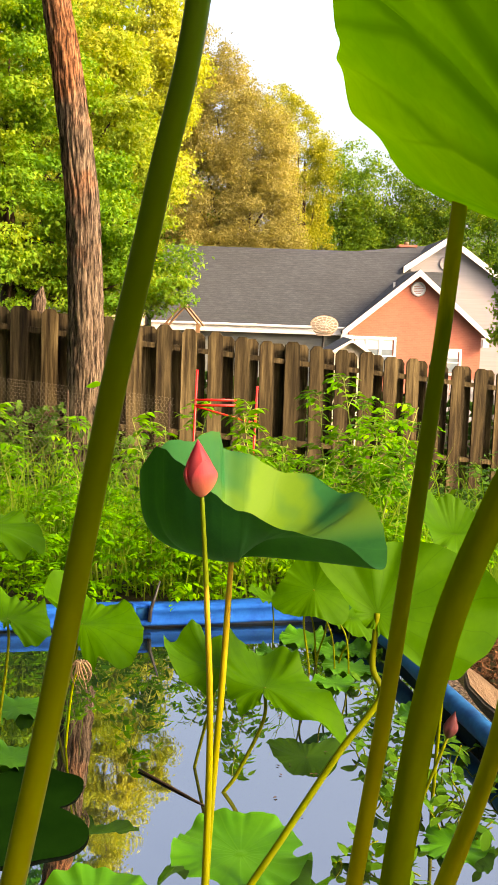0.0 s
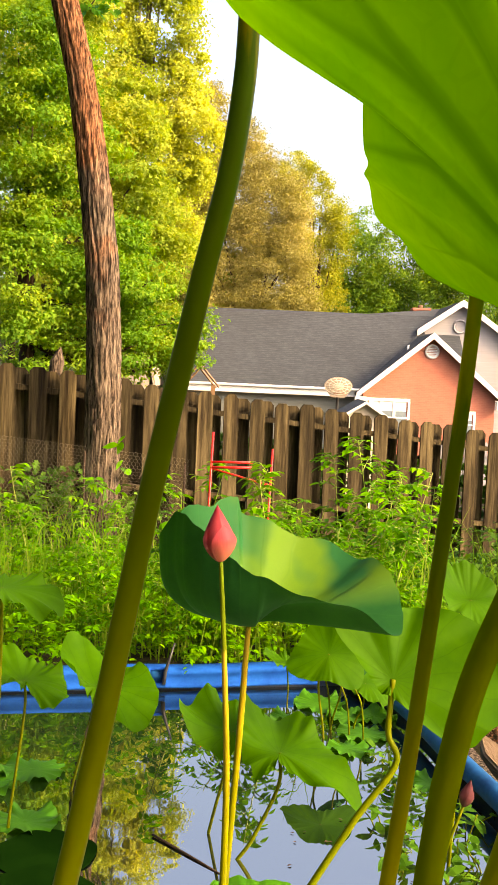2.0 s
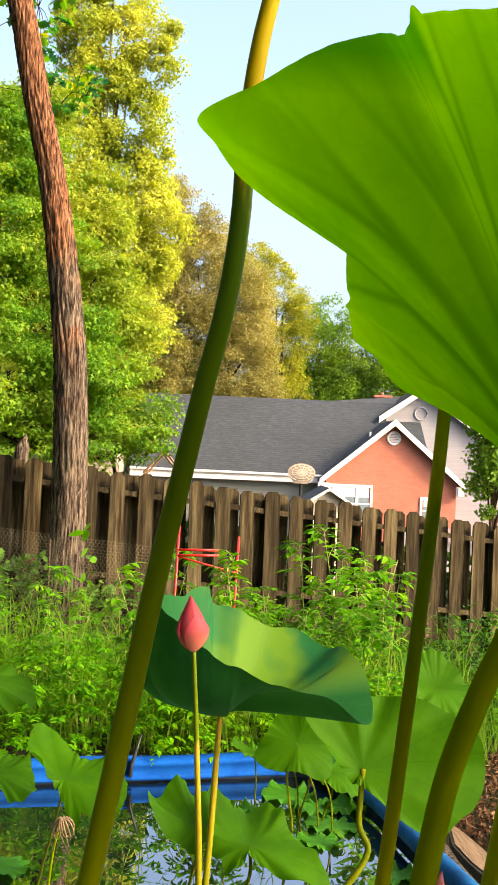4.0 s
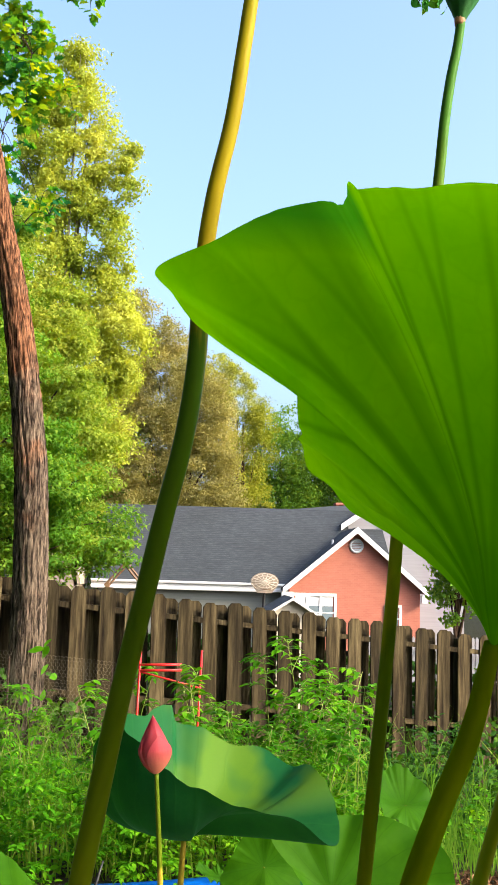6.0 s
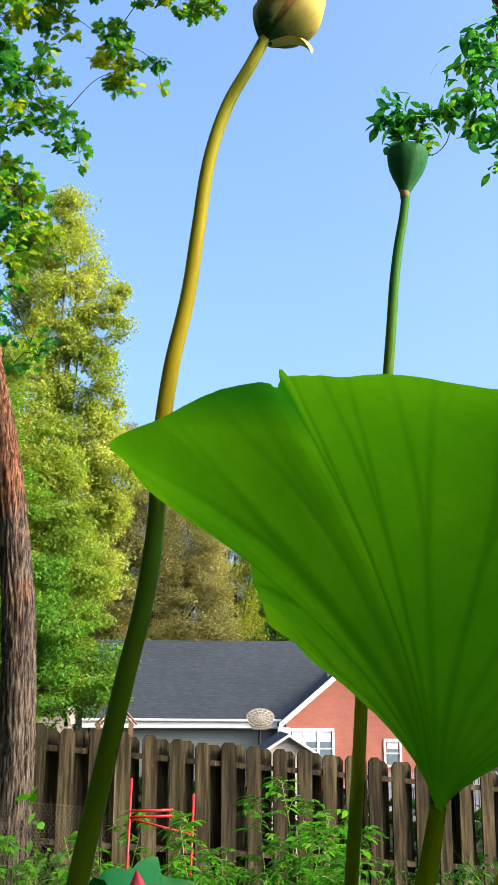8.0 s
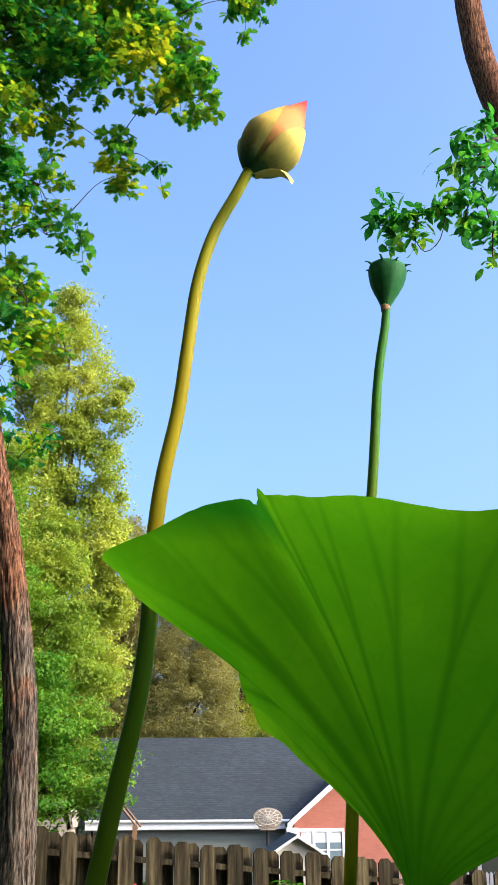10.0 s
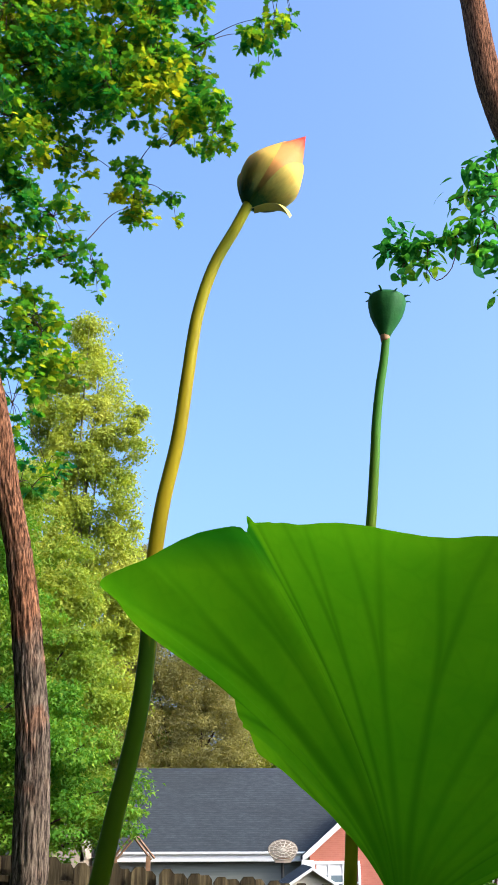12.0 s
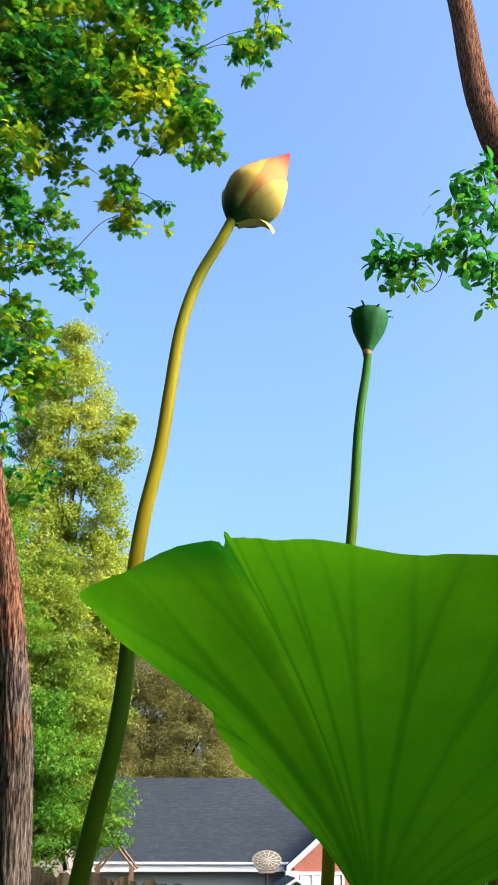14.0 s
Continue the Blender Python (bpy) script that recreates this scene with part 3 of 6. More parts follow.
def make_ground():
    core_x = np.arange(-3, 3.01, 0.1)
    core_y = np.arange(-1, 11.01, 0.1)
    grow = np.array([1, 2, 4, 7, 12, 20, 35, 60, 110, 250, 600, 1500, 3500])
    xs = np.concatenate([-3 - grow[::-1], core_x, 3 + grow])
    ys = np.concatenate([-1 - grow[::-1], core_y, 11 + grow])
    verts = []
    for y in ys:
        for x in xs:
            z = ground_z(x, y)
            if in_pool(x, y):
                z = -0.5
            elif abs(x) < 8 and -2 < y < 20:
                z += 0.03 * noise.noise((x * 1.7, y * 1.7, 0)) + 0.012 * noise.noise((x * 9, y * 9, 3))
            verts.append((x, y, z))
    w = len(xs)
    faces = [(j * w + i, j * w + i + 1, (j + 1) * w + i + 1, (j + 1) * w + i) for j in range(len(ys) - 1) for i in range(w - 1)]
    tagged(new("ground", mesh_of("ground", verts, faces, M["ground"])), "sloping garden soil with patchy green growth", "ground", kind="structure")


make_ground()


def make_water():
    c = np.mean(POOL, axis=0)
    verts = [(c[0], c[1], 0.0)] + [(x + (x - c[0]) * 0.02, y + (y - c[1]) * 0.02, 0.0) for x, y in POOL]
    n = len(POOL)
    faces = [(0, 1 + (i + 1) % n, 1 + i) for i in range(n)]
    tagged(new("water", mesh_of("water", verts, faces, M["water"], False)), "still dark pond water mirroring sky and trees", "water", kind="structure")


make_water()


def make_pool():
    pool = thing("pool", (0, 0, 0), "blue plastic pool used as a lotus pond", "pool")
    for (ax, ay), (bx, by) in zip(POOL, POOL[1:] + POOL[:1]):
        d = Vector((bx - ax, by - ay, 0))
        out = Vector((d.y, -d.x, 0)).normalized()
        if out.dot(Vector(((ax + bx) / 2 + 0.5, (ay + by) / 2 - 2, 0))) < 0:
            out = -out
        a, b = Vector((ax, ay, 0)), Vector((bx, by, 0))
        # liner wall below the rim
        w = [a + Vector((0, 0, -0.5)), b + Vector((0, 0, -0.5)), b + Vector((0, 0, 0.05)), a + Vector((0, 0, 0.05))]
        w += [p + out * 0.012 for p in w]
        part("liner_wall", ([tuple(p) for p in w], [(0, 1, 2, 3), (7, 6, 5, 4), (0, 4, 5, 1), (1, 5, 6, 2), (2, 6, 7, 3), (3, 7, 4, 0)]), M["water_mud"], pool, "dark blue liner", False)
    # moulded far rim: a folded band with a rounded lip
    a, b = Vector((-2.3, 4.02, 0)), Vector((0.27, 4.585, 0))
    d, out = (b - a).normalized(), Vector((-(b - a).y, (b - a).x, 0)).normalized()
    section = [(0.004, 0.012), (-0.02, 0.013), (-0.024, 0.02), (-0.012, 0.027), (-0.006, 0.034), (-0.004, 0.062), (-0.012, 0.07), (-0.014, 0.082), (-0.006, 0.092), (0.02, 0.096), (0.075, 0.094), (0.085, 0.086), (0.085, -0.02)]
    verts, faces, steps = [], [], 24
    for k in range(steps + 1):
        p = a + (b - a) * k / steps
        sag = 0.004 * math.sin(k * 0.9)
        for o, z in section:
            verts.append(tuple(p + out * (o + sag) + Vector((0, 0, z + sag * 0.5))))
    m = len(section)
    for k in range(steps):
        for j in range(m - 1):
            i = k * m + j
            faces.append((i, i + 1, i + m + 1, i + m))
    part("rim", (verts, faces), M["blue"], pool, "bright blue moulded rim")
    # navy strip puts the rim's dim reflection into the wall's colour
    low = [tuple(p + out * o + Vector((0, 0, z))) for p in (a, b) for o, z in ((0.004, -0.3), (0.004, 0.014), (0.02, 0.014), (0.02, -0.3))]
    part("inner_wall", (low, [(0, 1, 5, 4), (1, 2, 6, 5), (2, 3, 7, 6), (0, 4, 7, 3)]), M["water_mud"], pool, "dark blue wall under the rim, coloured for its dim reflection", False)
    # clip on the rim
    c = a + (b - a) * 0.721
    turn = Matrix.Translation(c) @ Matrix(((d.x, out.x, 0, 0), (d.y, out.y, 0, 0), (0, 0, 1, 0), (0, 0, 0, 1)))
    clip = joined(box(-0.042, -0.045, 0.03, -0.03, 0.01, 0.106, 0.004), box(0.03, -0.045, 0.03, 0.042, 0.01, 0.106, 0.004), box(-0.042, -0.043, 0.022, 0.042, -0.004, 0.04, 0.005), box(-0.042, -0.03, 0.095, 0.042, 0.03, 0.108, 0.004))
    part("clip_recess", moved(box(-0.03, -0.024, 0.038, 0.03, -0.012, 0.095), turn), M["blue_dark"], pool)
    part("rim_clip", moved(clip, turn), M["blue"], pool)
    part("handle", tube([tuple(turn @ Vector(q)) for q in ((0.03, -0.05, 0.04), (0.034, -0.052, 0.09), (0.05, -0.045, 0.14), (0.075, -0.03, 0.215))], [0.009, 0.008, 0.004], 6), M["black"], pool, "black lever")
    # side rim tube, in joined lengths
    line = [(0.40, 4.56, 0.075), (0.50, 4.42, 0.08), (0.60, 4.12, 0.08), (0.70, 3.62, 0.08), (0.80, 3.16, 0.08), (0.92, 2.5, 0.08), (1.08, 1.4, 0.08), (1.16, 0.2, 0.08)]
    part("rim_tube", tube(line[:2], [0.05, 0.052], 14, 4), M["blue"], pool)
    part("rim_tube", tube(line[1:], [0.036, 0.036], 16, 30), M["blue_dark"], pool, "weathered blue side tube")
    part("corner_joint", tube([(0.22, 4.56, 0.085), (0.40, 4.59, 0.085)], [0.024, 0.024], 12, 4), M["tan"], pool, "bleached joint piece")
    part("lashing", joined(*[tube([(0.515 + 0.02 * math.cos(q / 8 * math.tau + k), 4.38 + 0.01 * k, 0.08 + 0.045 * math.sin(q / 8 * math.tau)) for q in range(9)], [0.006], 5) for k in range(4)]), M["tan"], pool, "tattered brown lashing")


make_pool()


# ---- fence ----
FENCE_A, FENCE_D = Vector((-1.9, 8.3, 0)), Vector((0.94, 0.342, 0)).normalized()
FENCE_N = Vector((FENCE_D.y, -FENCE_D.x, 0))


def fence_top(s):
    return 1.37 - 0.1 * s


def make_fence():
    fence = thing("fence", (0, 0, 0), "weathered wooden fence of boards set on both sides of the rails", "fence")
    turn = Matrix(((FENCE_D.x, -FENCE_N.x, 0, 0), (FENCE_D.y, -FENCE_N.y, 0, 0), (0, 0, 1, 0), (0, 0, 0, 1)))
    rng = random.Random(3)
    boards = []
    for k in range(6):
        w, h, c = (0.068 if k < 4 else 0.079) + rng.uniform(-0.004, 0.004), 1.83, rng.uniform(0.028, 0.038)
        outline = [(-w, 0), (w, 0), (w, h - c * 1.2), (w - c, h), (-w + c, h), (-w, h - c * 1.2)]
        boards.append(mesh_of("board", *prism(outline, 0.018), M["fence_wood"], False))

    def place(me, s, off, drop=0.0, lean=0.0):
        p = FENCE_A + FENCE_D * s + FENCE_N * off
        ob = part("board", me, None, fence)
        ob.matrix_basis = Matrix.Translation((p.x, p.y, fence_top(s) - 1.83 - drop)) @ turn @ pose(0, 0, 0, rng.uniform(-0.4, 0.4), lean)

    n0, n1 = -14, 36
    for k in range(n0, n1):
        s = k * 0.237 + 0.02
        place(boards[rng.randrange(4)], s + rng.uniform(-0.008, 0.008), 0.052, rng.uniform(-0.012, 0.018), rng.uniform(-0.5, 0.5))
        place(boards[4 + rng.randrange(2)], s + 0.118 + rng.uniform(-0.014, 0.014), -0.062, rng.uniform(0.0, 0.025) , rng.uniform(-0.5, 0.5))
    for low in (0.16, 0.95, 1.66):
        for k in range(-2, 4):
            s0, s1 = k * 2.4, k * 2.4 + 2.38
            a, b = FENCE_A + FENCE_D * s0, FENCE_A + FENCE_D * s1
            v = []
            for p, s in ((a, s0), (b, s1)):
                for o in (-0.04, 0.04):
                    for dz in (-0.022, 0.022):
                        q = p + FENCE_N * o
                        v.append((q.x, q.y, fence_top(s) - 1.83 + low + dz))
            part("rail", (v, [(0, 1, 3, 2), (4, 6, 7, 5), (0, 4, 5, 1), (2, 3, 7, 6), (0, 2, 6, 4), (1, 5, 7, 3)]), M["fence_wood"], fence, smooth=False)
    for k in range(-1, 4):
        p = FENCE_A + FENCE_D * (k * 2.4 + 2.39) - FENCE_N * 0.08
        z = fence_top(k * 2.4 + 2.39)
        part("post", moved(box(-0.045, -0.045, z - 1.95, 0.045, 0.045, z - 0.06, 0.004), Matrix.Translation((p.x, p.y, 0)) @ turn), M["fence_wood"], fence, smooth=False)


make_fence()


# ---- houses beyond ----
def make_house():
    g = -1.95
    house = thing("house", (0, 45, g), "brick house with dark shingle roof and white trim", "house")

    def put(name, geometry, material, label="", smooth=False, under=house):
        off = Vector((0, 45, g)) if under is house else Vector((0, 0, 0))
        return part(name, ([(x, y - off.y, z - off.z) for x, y, z in geometry[0]], geometry[1]), material, under, label, smooth)

    # main range: eave along x, roof sloping away
    ez, rz, ey, ry = 0.82, 4.42, 45.6, 51.0
    x0, x1 = -4.45, 9.0
    put("wall", box(x0 + 0.3, ey + 0.35, g, x1, 57, ez + 0.05), M["wall_grey"], "grey wall under the eave")
    put("roof", ([(x0, ey, ez), (x1, ey, ez), (x1, ry, rz), (x0, ry, rz), (x0, 57, ez), (x1, 57, ez), (x0, ey, ez - 0.1), (x1, ey, ez - 0.1), (x1, 57, ez - 0.1), (x0, 57, ez - 0.1)], [(0, 1, 2, 3), (3, 2, 5, 4), (6, 7, 1, 0), (9, 6, 0, 3, 4), (7, 8, 5, 2, 1)]), M["shingle"], "dark grey shingle roof")
    put("fascia", box(x0, ey - 0.03, ez - 0.36, 4.2, ey + 0.03, ez - 0.02), M["white"], "white eave board")
    put("gutter", tube([(x0, ey - 0.09, ez - 0.04), (4.1, ey - 0.09, ez - 0.06)], [0.06, 0.06], 8), M["white"])
    put("soffit", box(x0, ey, ez - 0.38, 4.2, ey + 0.4, ez - 0.34), M["white"])
    # brick wing with its gable to the garden
    wx0, wx1, ax, az, wy = 4.15, 9.85, 7.02, 3.25, 45.0
    put("wing_wall", ([(x, wy + d, z) for d in (0, 8.0) for x, z in ((wx0, g), (wx1, g), (wx1, 0.85), (ax, az - 0.1), (wx0, 0.85))], [(0, 1, 2, 3, 4), (9, 8, 7, 6, 5), (0, 5, 6, 1), (1, 6, 7, 2), (4, 9, 5, 0)]), M["brick"], "salmon red brick gable wall")
    lx, rx, ze = wx0 - 0.32, wx1 + 0.3, 0.66
    for side, ex in (("left", lx), ("right", rx)):
        v = [(ex, wy - 0.35, ze), (ax, wy - 0.35, az + 0.1), (ax, 53, az + 0.1), (ex, 53, ze), (ex, wy - 0.35, ze - 0.12), (ax, wy - 0.35, az - 0.04), (ax, 53, az - 0.04), (ex, 53, ze - 0.12)]
        put("wing_roof", (v, [(0, 1, 2, 3), (7, 6, 5, 4), (0, 4, 5, 1), (0, 3, 7, 4), (2, 6, 7, 3)]), M["shingle"], "dark shingle slope of the wing")
        w = [(ex, wy - 0.40, ze + 0.02), (ax, wy - 0.40, az + 0.12), (ax, wy - 0.40, az - 0.16), (ex, wy - 0.40, ze - 0.24)]
        w += [(x, y + 0.05, z) for x, y, z in w]
        put("rake_board", (w, [(0, 1, 2, 3), (7, 6, 5, 4), (0, 4, 5, 1), (2, 6, 7, 3), (3, 7, 4, 0)]), M["white"], "white sloping gable trim")
        put("eave_return", box(ex - 0.05, wy - 0.42, ze - 0.5, ex + 0.35 if side == "left" else ex - 0.3, wy - 0.1, ze - 0.16, 0.02), M["white"])
    put("corner_board", box(wx0 - 0.02, wy - 0.04, g, wx0 + 0.16, wy + 0.1, 0.5), M["white"])
    # round louvre
    ring = [(7.03 + 0.27 * math.cos(a * math.tau / 24), wy - 0.03, 2.55 + 0.27 * math.sin(a * math.tau / 24)) for a in range(25)]
    vent = put("round_vent", tube(ring, [0.05], 6), M["white"], "round white louvre vent", True)
    for k in range(7):
        z = 2.55 - 0.21 + k * 0.07
        h = math.sqrt(max(0.001, 0.26 ** 2 - (z - 2.55) ** 2))
        part("vent_slat", moved(box(7.03 - h, wy - 0.035 - 45, z - g - 0.024, 7.03 + h, wy + 0.0 - 45, z - g + 0.024), Matrix.Identity(4)), M["white"], vent, smooth=False)

    def window(xa, xb, za, zb, panes):
        w = thing("window", (0, 0, 0), "white-framed sash window", "")
        w.parent = house
        for piece in (box(xa - 0.09, wy - 0.06, zb, xb + 0.09, wy + 0.02, zb + 0.13), box(xa - 0.09, wy - 0.06, za - 0.1, xb + 0.09, wy + 0.02, za), box(xa - 0.1, wy - 0.055, za, xa, wy + 0.02, zb), box(xb, wy - 0.055, za, xb + 0.1, wy + 0.02, zb), *[box(xa + (xb - xa) * k / panes - 0.06, wy - 0.05, za, xa + (xb - xa) * k / panes + 0.06, wy + 0.02, zb) for k in range(1, panes)], box(xa, wy - 0.045, (za + zb) / 2 - 0.03, xb, wy + 0.02, (za + zb) / 2 + 0.03)):
            part("frame_bar", ([(x, y - 45, z - g) for x, y, z in piece[0]], piece[1]), M["white"], w, smooth=False)
        for k in range(panes):
            a, b = xa + (xb - xa) * k / panes, xa + (xb - xa) * (k + 1) / panes
            for lo, hi in ((za, (za + zb) / 2), ((za + zb) / 2, zb)):
                part("pane", box(a + 0.06, wy - 0.02 - 45, lo - g + 0.03, b - 0.06, wy + 0.0 - 45, hi - g - 0.03), M["glass"], w, smooth=False)
            part("blind", box(a + 0.06, wy - 0.024 - 45, (za * 0.3 + zb * 0.7) - g, b - 0.06, wy - 0.021 - 45, zb - g), M["white"], w, smooth=False)

    window(4.35, 6.1, -1.05, 0.34, 3)
    window(8.38, 8.95, -1.0, -0.08, 1)
    # taller pale wing behind, ridge running away from the garden
    by, bxl, bxr, bax, baz = 49.6, 7.35, 13.0, 9.05, 4.95
    slope = 0.7
    v = [(x, by + d, z) for d in (0, 20) for x, z in ((bxl, g), (bxr, g), (bxr, baz - slope * (bxr - bax)), (bax, baz), (bxl, baz - slope * (bax - bxl)))]
    put("back_wall", (v, [(0, 1, 2, 3, 4), (9, 8, 7, 6, 5), (0, 5, 6, 1), (1, 6, 7, 2), (4, 9, 5, 0)]), M["siding"], "pale pinkish siding gable")
    for ex in (bxl - 0.4, bxr + 0.4):
        ez2 = baz + 0.18 - slope * abs(ex - bax)
        v = [(ex, by - 0.35, ez2), (bax, by - 0.35, baz + 0.18), (bax, by + 20, baz + 0.18), (ex, by + 20, ez2), (ex, by - 0.35, ez2 - 0.12), (bax, by - 0.35, baz + 0.06), (bax, by + 20, baz + 0.06), (ex, by + 20, ez2 - 0.12)]
        put("back_roof", (v, [(0, 1, 2, 3), (7, 6, 5, 4), (0, 4, 5, 1), (0, 3, 7, 4), (2, 6, 7, 3)]), M["shingle"])
        w = [(ex, by - 0.40, ez2 + 0.02), (bax, by - 0.40, baz + 0.2), (bax, by - 0.40, baz - 0.1), (ex, by - 0.40, ez2 - 0.28)]
        w += [(x, y + 0.05, z) for x, y, z in w]
        put("back_rake_board", (w, [(0, 1, 2, 3), (7, 6, 5, 4), (0, 4, 5, 1), (2, 6, 7, 3), (3, 7, 4, 0)]), M["white"])
    put("back_roof", ([(4.6, 51.3, 4.3), (9.0, 51.3, 4.3), (9.0, 56, 5.12), (5.3, 56, 4.72), (4.6, 61, 4.3), (9.0, 61, 4.3)], [(0, 1, 2, 3), (3, 2, 5, 4), (0, 3, 4), (1, 5, 2)]), M["shingle"], "low grey roof slope behind the ridge")
    ring = [(9.0 + 0.3 * math.cos(a * math.tau / 24), by - 0.03, 3.9 + 0.3 * math.sin(a * math.tau / 24)) for a in range(25)]
    put("back_vent", tube(ring, [0.045], 6), M["siding"], "", True)
    chimney = put("chimney", joined(box(7.5, 55, 3.6, 8.35, 55.8, 5.05), box(7.44, 54.93, 4.95, 8.41, 55.87, 5.07, 0.02)), M["brick"], "short brick chimney")
    part("flue", tube([(7.9, 10.4, 6.98), (7.9, 10.4, 7.2)], [0.14, 0.13], 10), M["stone"], chimney)
    put("roof_pipe", tube([(6.2, 46.6, 1.6), (6.2, 46.6, 2.85)], [0.05, 0.05], 8), M["white"])


make_house()


def make_tan_building():
    b = thing("outbuilding", (-6.2, 44, -1.9), "tan-walled outbuilding half hidden by leaves", "outbuilding")
    part("wall", prism([(-0.9, 0), (1.35, 0), (1.35, 2.5), (0.9, 4.3), (-0.9, 4.6)], 3.0), M["tanwall"], b, smooth=False)
    part("roof_edge", prism([(1.2, 2.4), (1.45, 2.5), (1.02, 4.5), (0.82, 4.4)], 3.2), M["tanwall"], b, smooth=False)


make_tan_building()


def make_hoop():
    h = thing("basketball_hoop", (2.86, 42, ground_z(2.86, 42)), "outdoor basketball hoop with a fan-shaped backboard on a dark pole", "basketball hoop")
    z0 = h.location.z
    part("pole", tube([(0, 0.35, 0), (0, 0.35, 2.1), (0, 0.12, 2.75)], [0.06, 0.05], 10, 12), M["black"], h)
    outline = []
    for k in range(25):
        a = math.radians(-32 + k * 244 / 24)
        outline.append((0.57 * math.cos(a), 0.82 - z0 + 0.12 + 0.36 * math.sin(a) + 0.0))
    outline += [(-0.28, 0.82 - z0 - 0.34), (0.28, 0.82 - z0 - 0.34)]
    part("backboard", prism(outline, 0.03), M["tanwall"], h, "pale fan-shaped board", False)
    zc = 0.82 - z0 + 0.1
    lines = [tube([(0.5 * math.cos(a), -0.012, zc + 0.33 * math.sin(a)), (-0.5 * math.cos(a), -0.012, zc - 0.33 * math.sin(a))], [0.017], 5) for a in (0.0, 0.45, 0.9, 1.35, 1.8, 2.25, 2.7)]
    lines += [tube([(rr * math.cos(k * math.tau / 20), -0.014, zc + 0.63 * rr * math.sin(k * math.tau / 20)) for k in range(21)], [0.017], 5) for rr in (0.2, 0.38, 0.53)]
    part("web", joined(*lines), M["cream"], h, "cream frame lines")
    part("rim", tube([(0.23 * math.cos(k * math.tau / 20), -0.28 + 0.23 * math.sin(k * math.tau / 20), zc - 0.28) for k in range(21)], [0.012], 6), M["orange_wood"], h)


make_hoop()


def make_shed():
    z = ground_z(2, 20)
    s = thing("garden_shed", (1.9, 20, z), "small cream garden shed with a dark shingle roof", "shed")
    eave, top, w, deep = 0.63 - z, 0.92 - z, 0.47, 1.8
    part("wall", ([(x, y, q) for y in (0, deep) for x, q in ((-w, 0), (w, 0), (w, eave), (0, top - 0.03), (-w, eave))], [(0, 1, 2, 3, 4), (9, 8, 7, 6, 5), (0, 5, 6, 1), (1, 6, 7, 2), (4, 9, 5, 0)]), M["cream"], s, smooth=False)
    for sx in (-1, 1):
        ex, ez = sx * (w + 0.09), eave - 0.06
        v = [(ex, -0.1, ez), (0, -0.1, top), (0, deep + 0.1, top), (ex, deep + 0.1, ez)]
        v += [(x, y, q - 0.035) for x, y, q in v]
        part("roof", (v, [(0, 1, 2, 3), (7, 6, 5, 4), (0, 4, 5, 1), (3, 7, 4, 0), (2, 6, 7, 3)]), M["shingle"], s, "purple-grey shingle slope", False)
        v = [(ex, -0.13, ez), (0, -0.13, top), (0, -0.13, top - 0.055), (ex, -0.13, ez - 0.055)]
        v += [(x, y + 0.028, q) for x, y, q in v]
        part("rake_board", (v, [(0, 1, 2, 3), (7, 6, 5, 4), (0, 4, 5, 1), (2, 6, 7, 3), (3, 7, 4, 0)]), M["white"], s, "white trim", False)


make_shed()


def make_a_frame():
    z = ground_z(-1.3, 20)
    s = thing("timber_frame", (-1.36, 20, z), "orange-brown timber gable frame standing beyond the fence", "timber frame")
    h = 1.47 - z
    for sx in (-1, 1):
        part("rafter", tube([(0, 0, h), (sx * 0.36, 0, h - 0.42)], [0.022, 0.022], 4), M["orange_wood"], s, smooth=False)
        part("rafter", tube([(0, 1.2, h), (sx * 0.36, 1.2, h - 0.42)], [0.022, 0.022], 4), M["orange_wood"], s, smooth=False)
        part("post", box(sx * 0.3 - 0.04, -0.04, 0, sx * 0.3 + 0.04, 0.04, h - 0.36), M["orange_wood"], s, smooth=False)
    part("ridge_beam", box(-0.03, 0, h - 0.03, 0.03, 1.2, h + 0.03), M["orange_wood"], s, smooth=False)


make_a_frame()


def make_far_fence():
    f = thing("picket_fence", (6.0, 30, ground_z(6, 30)), "pale picket fence in the yard beyond", "fence")
    me = mesh_of("picket", *prism([(-0.045, 0), (0.045, 0), (0.045, 1.3), (0, 1.36), (-0.045, 1.3)], 0.02), M["siding"], False)
    for k in range(44):
        ob = part("picket", me, None, f)
        ob.matrix_basis = Matrix.Translation((-0.9 + k * 0.12, 0.06 * k * 0.2, 0.0))
    part("rail", box(-1, 0.03, 0.95, 4.4, 0.07, 1.03), M["siding"], f, smooth=False)


make_far_fence()


# ---- trees ----
def bark_trunk(points, radii, sides=48, count=220, seed=1, furrow=0.09):
    p = spline(points, count)
    r = np.interp(np.linspace(0, 1, count), np.linspace(0, 1, len(radii)), radii)
    verts, faces = [], []
    for k in range(count):
        for j in range(sides):
            a = math.tau * j / sides
            c, s = math.cos(a), math.sin(a)
            n1 = noise.noise((c * 6.5 + seed, s * 6.5, p[k][2] * 3.2))
            n2 = noise.noise((c * 15 + seed, s * 15, p[k][2] * 9))
            rr = r[k] * (1 + furrow * (1 - 2 * abs(n1)) * 0.7 - furrow * 0.8 * abs(n2) + 0.03 * noise.noise((c * 1.5, s * 1.5, p[k][2] * 0.8)))
            verts.append((p[k][0] + c * rr, p[k][1] + s * rr, p[k][2]))
    for k in range(count - 1):
        for j in range(sides):
            a, b = k * sides + j, k * sides + (j + 1) % sides
            faces.append((a, b, b + sides, a + sides))
    return verts, faces


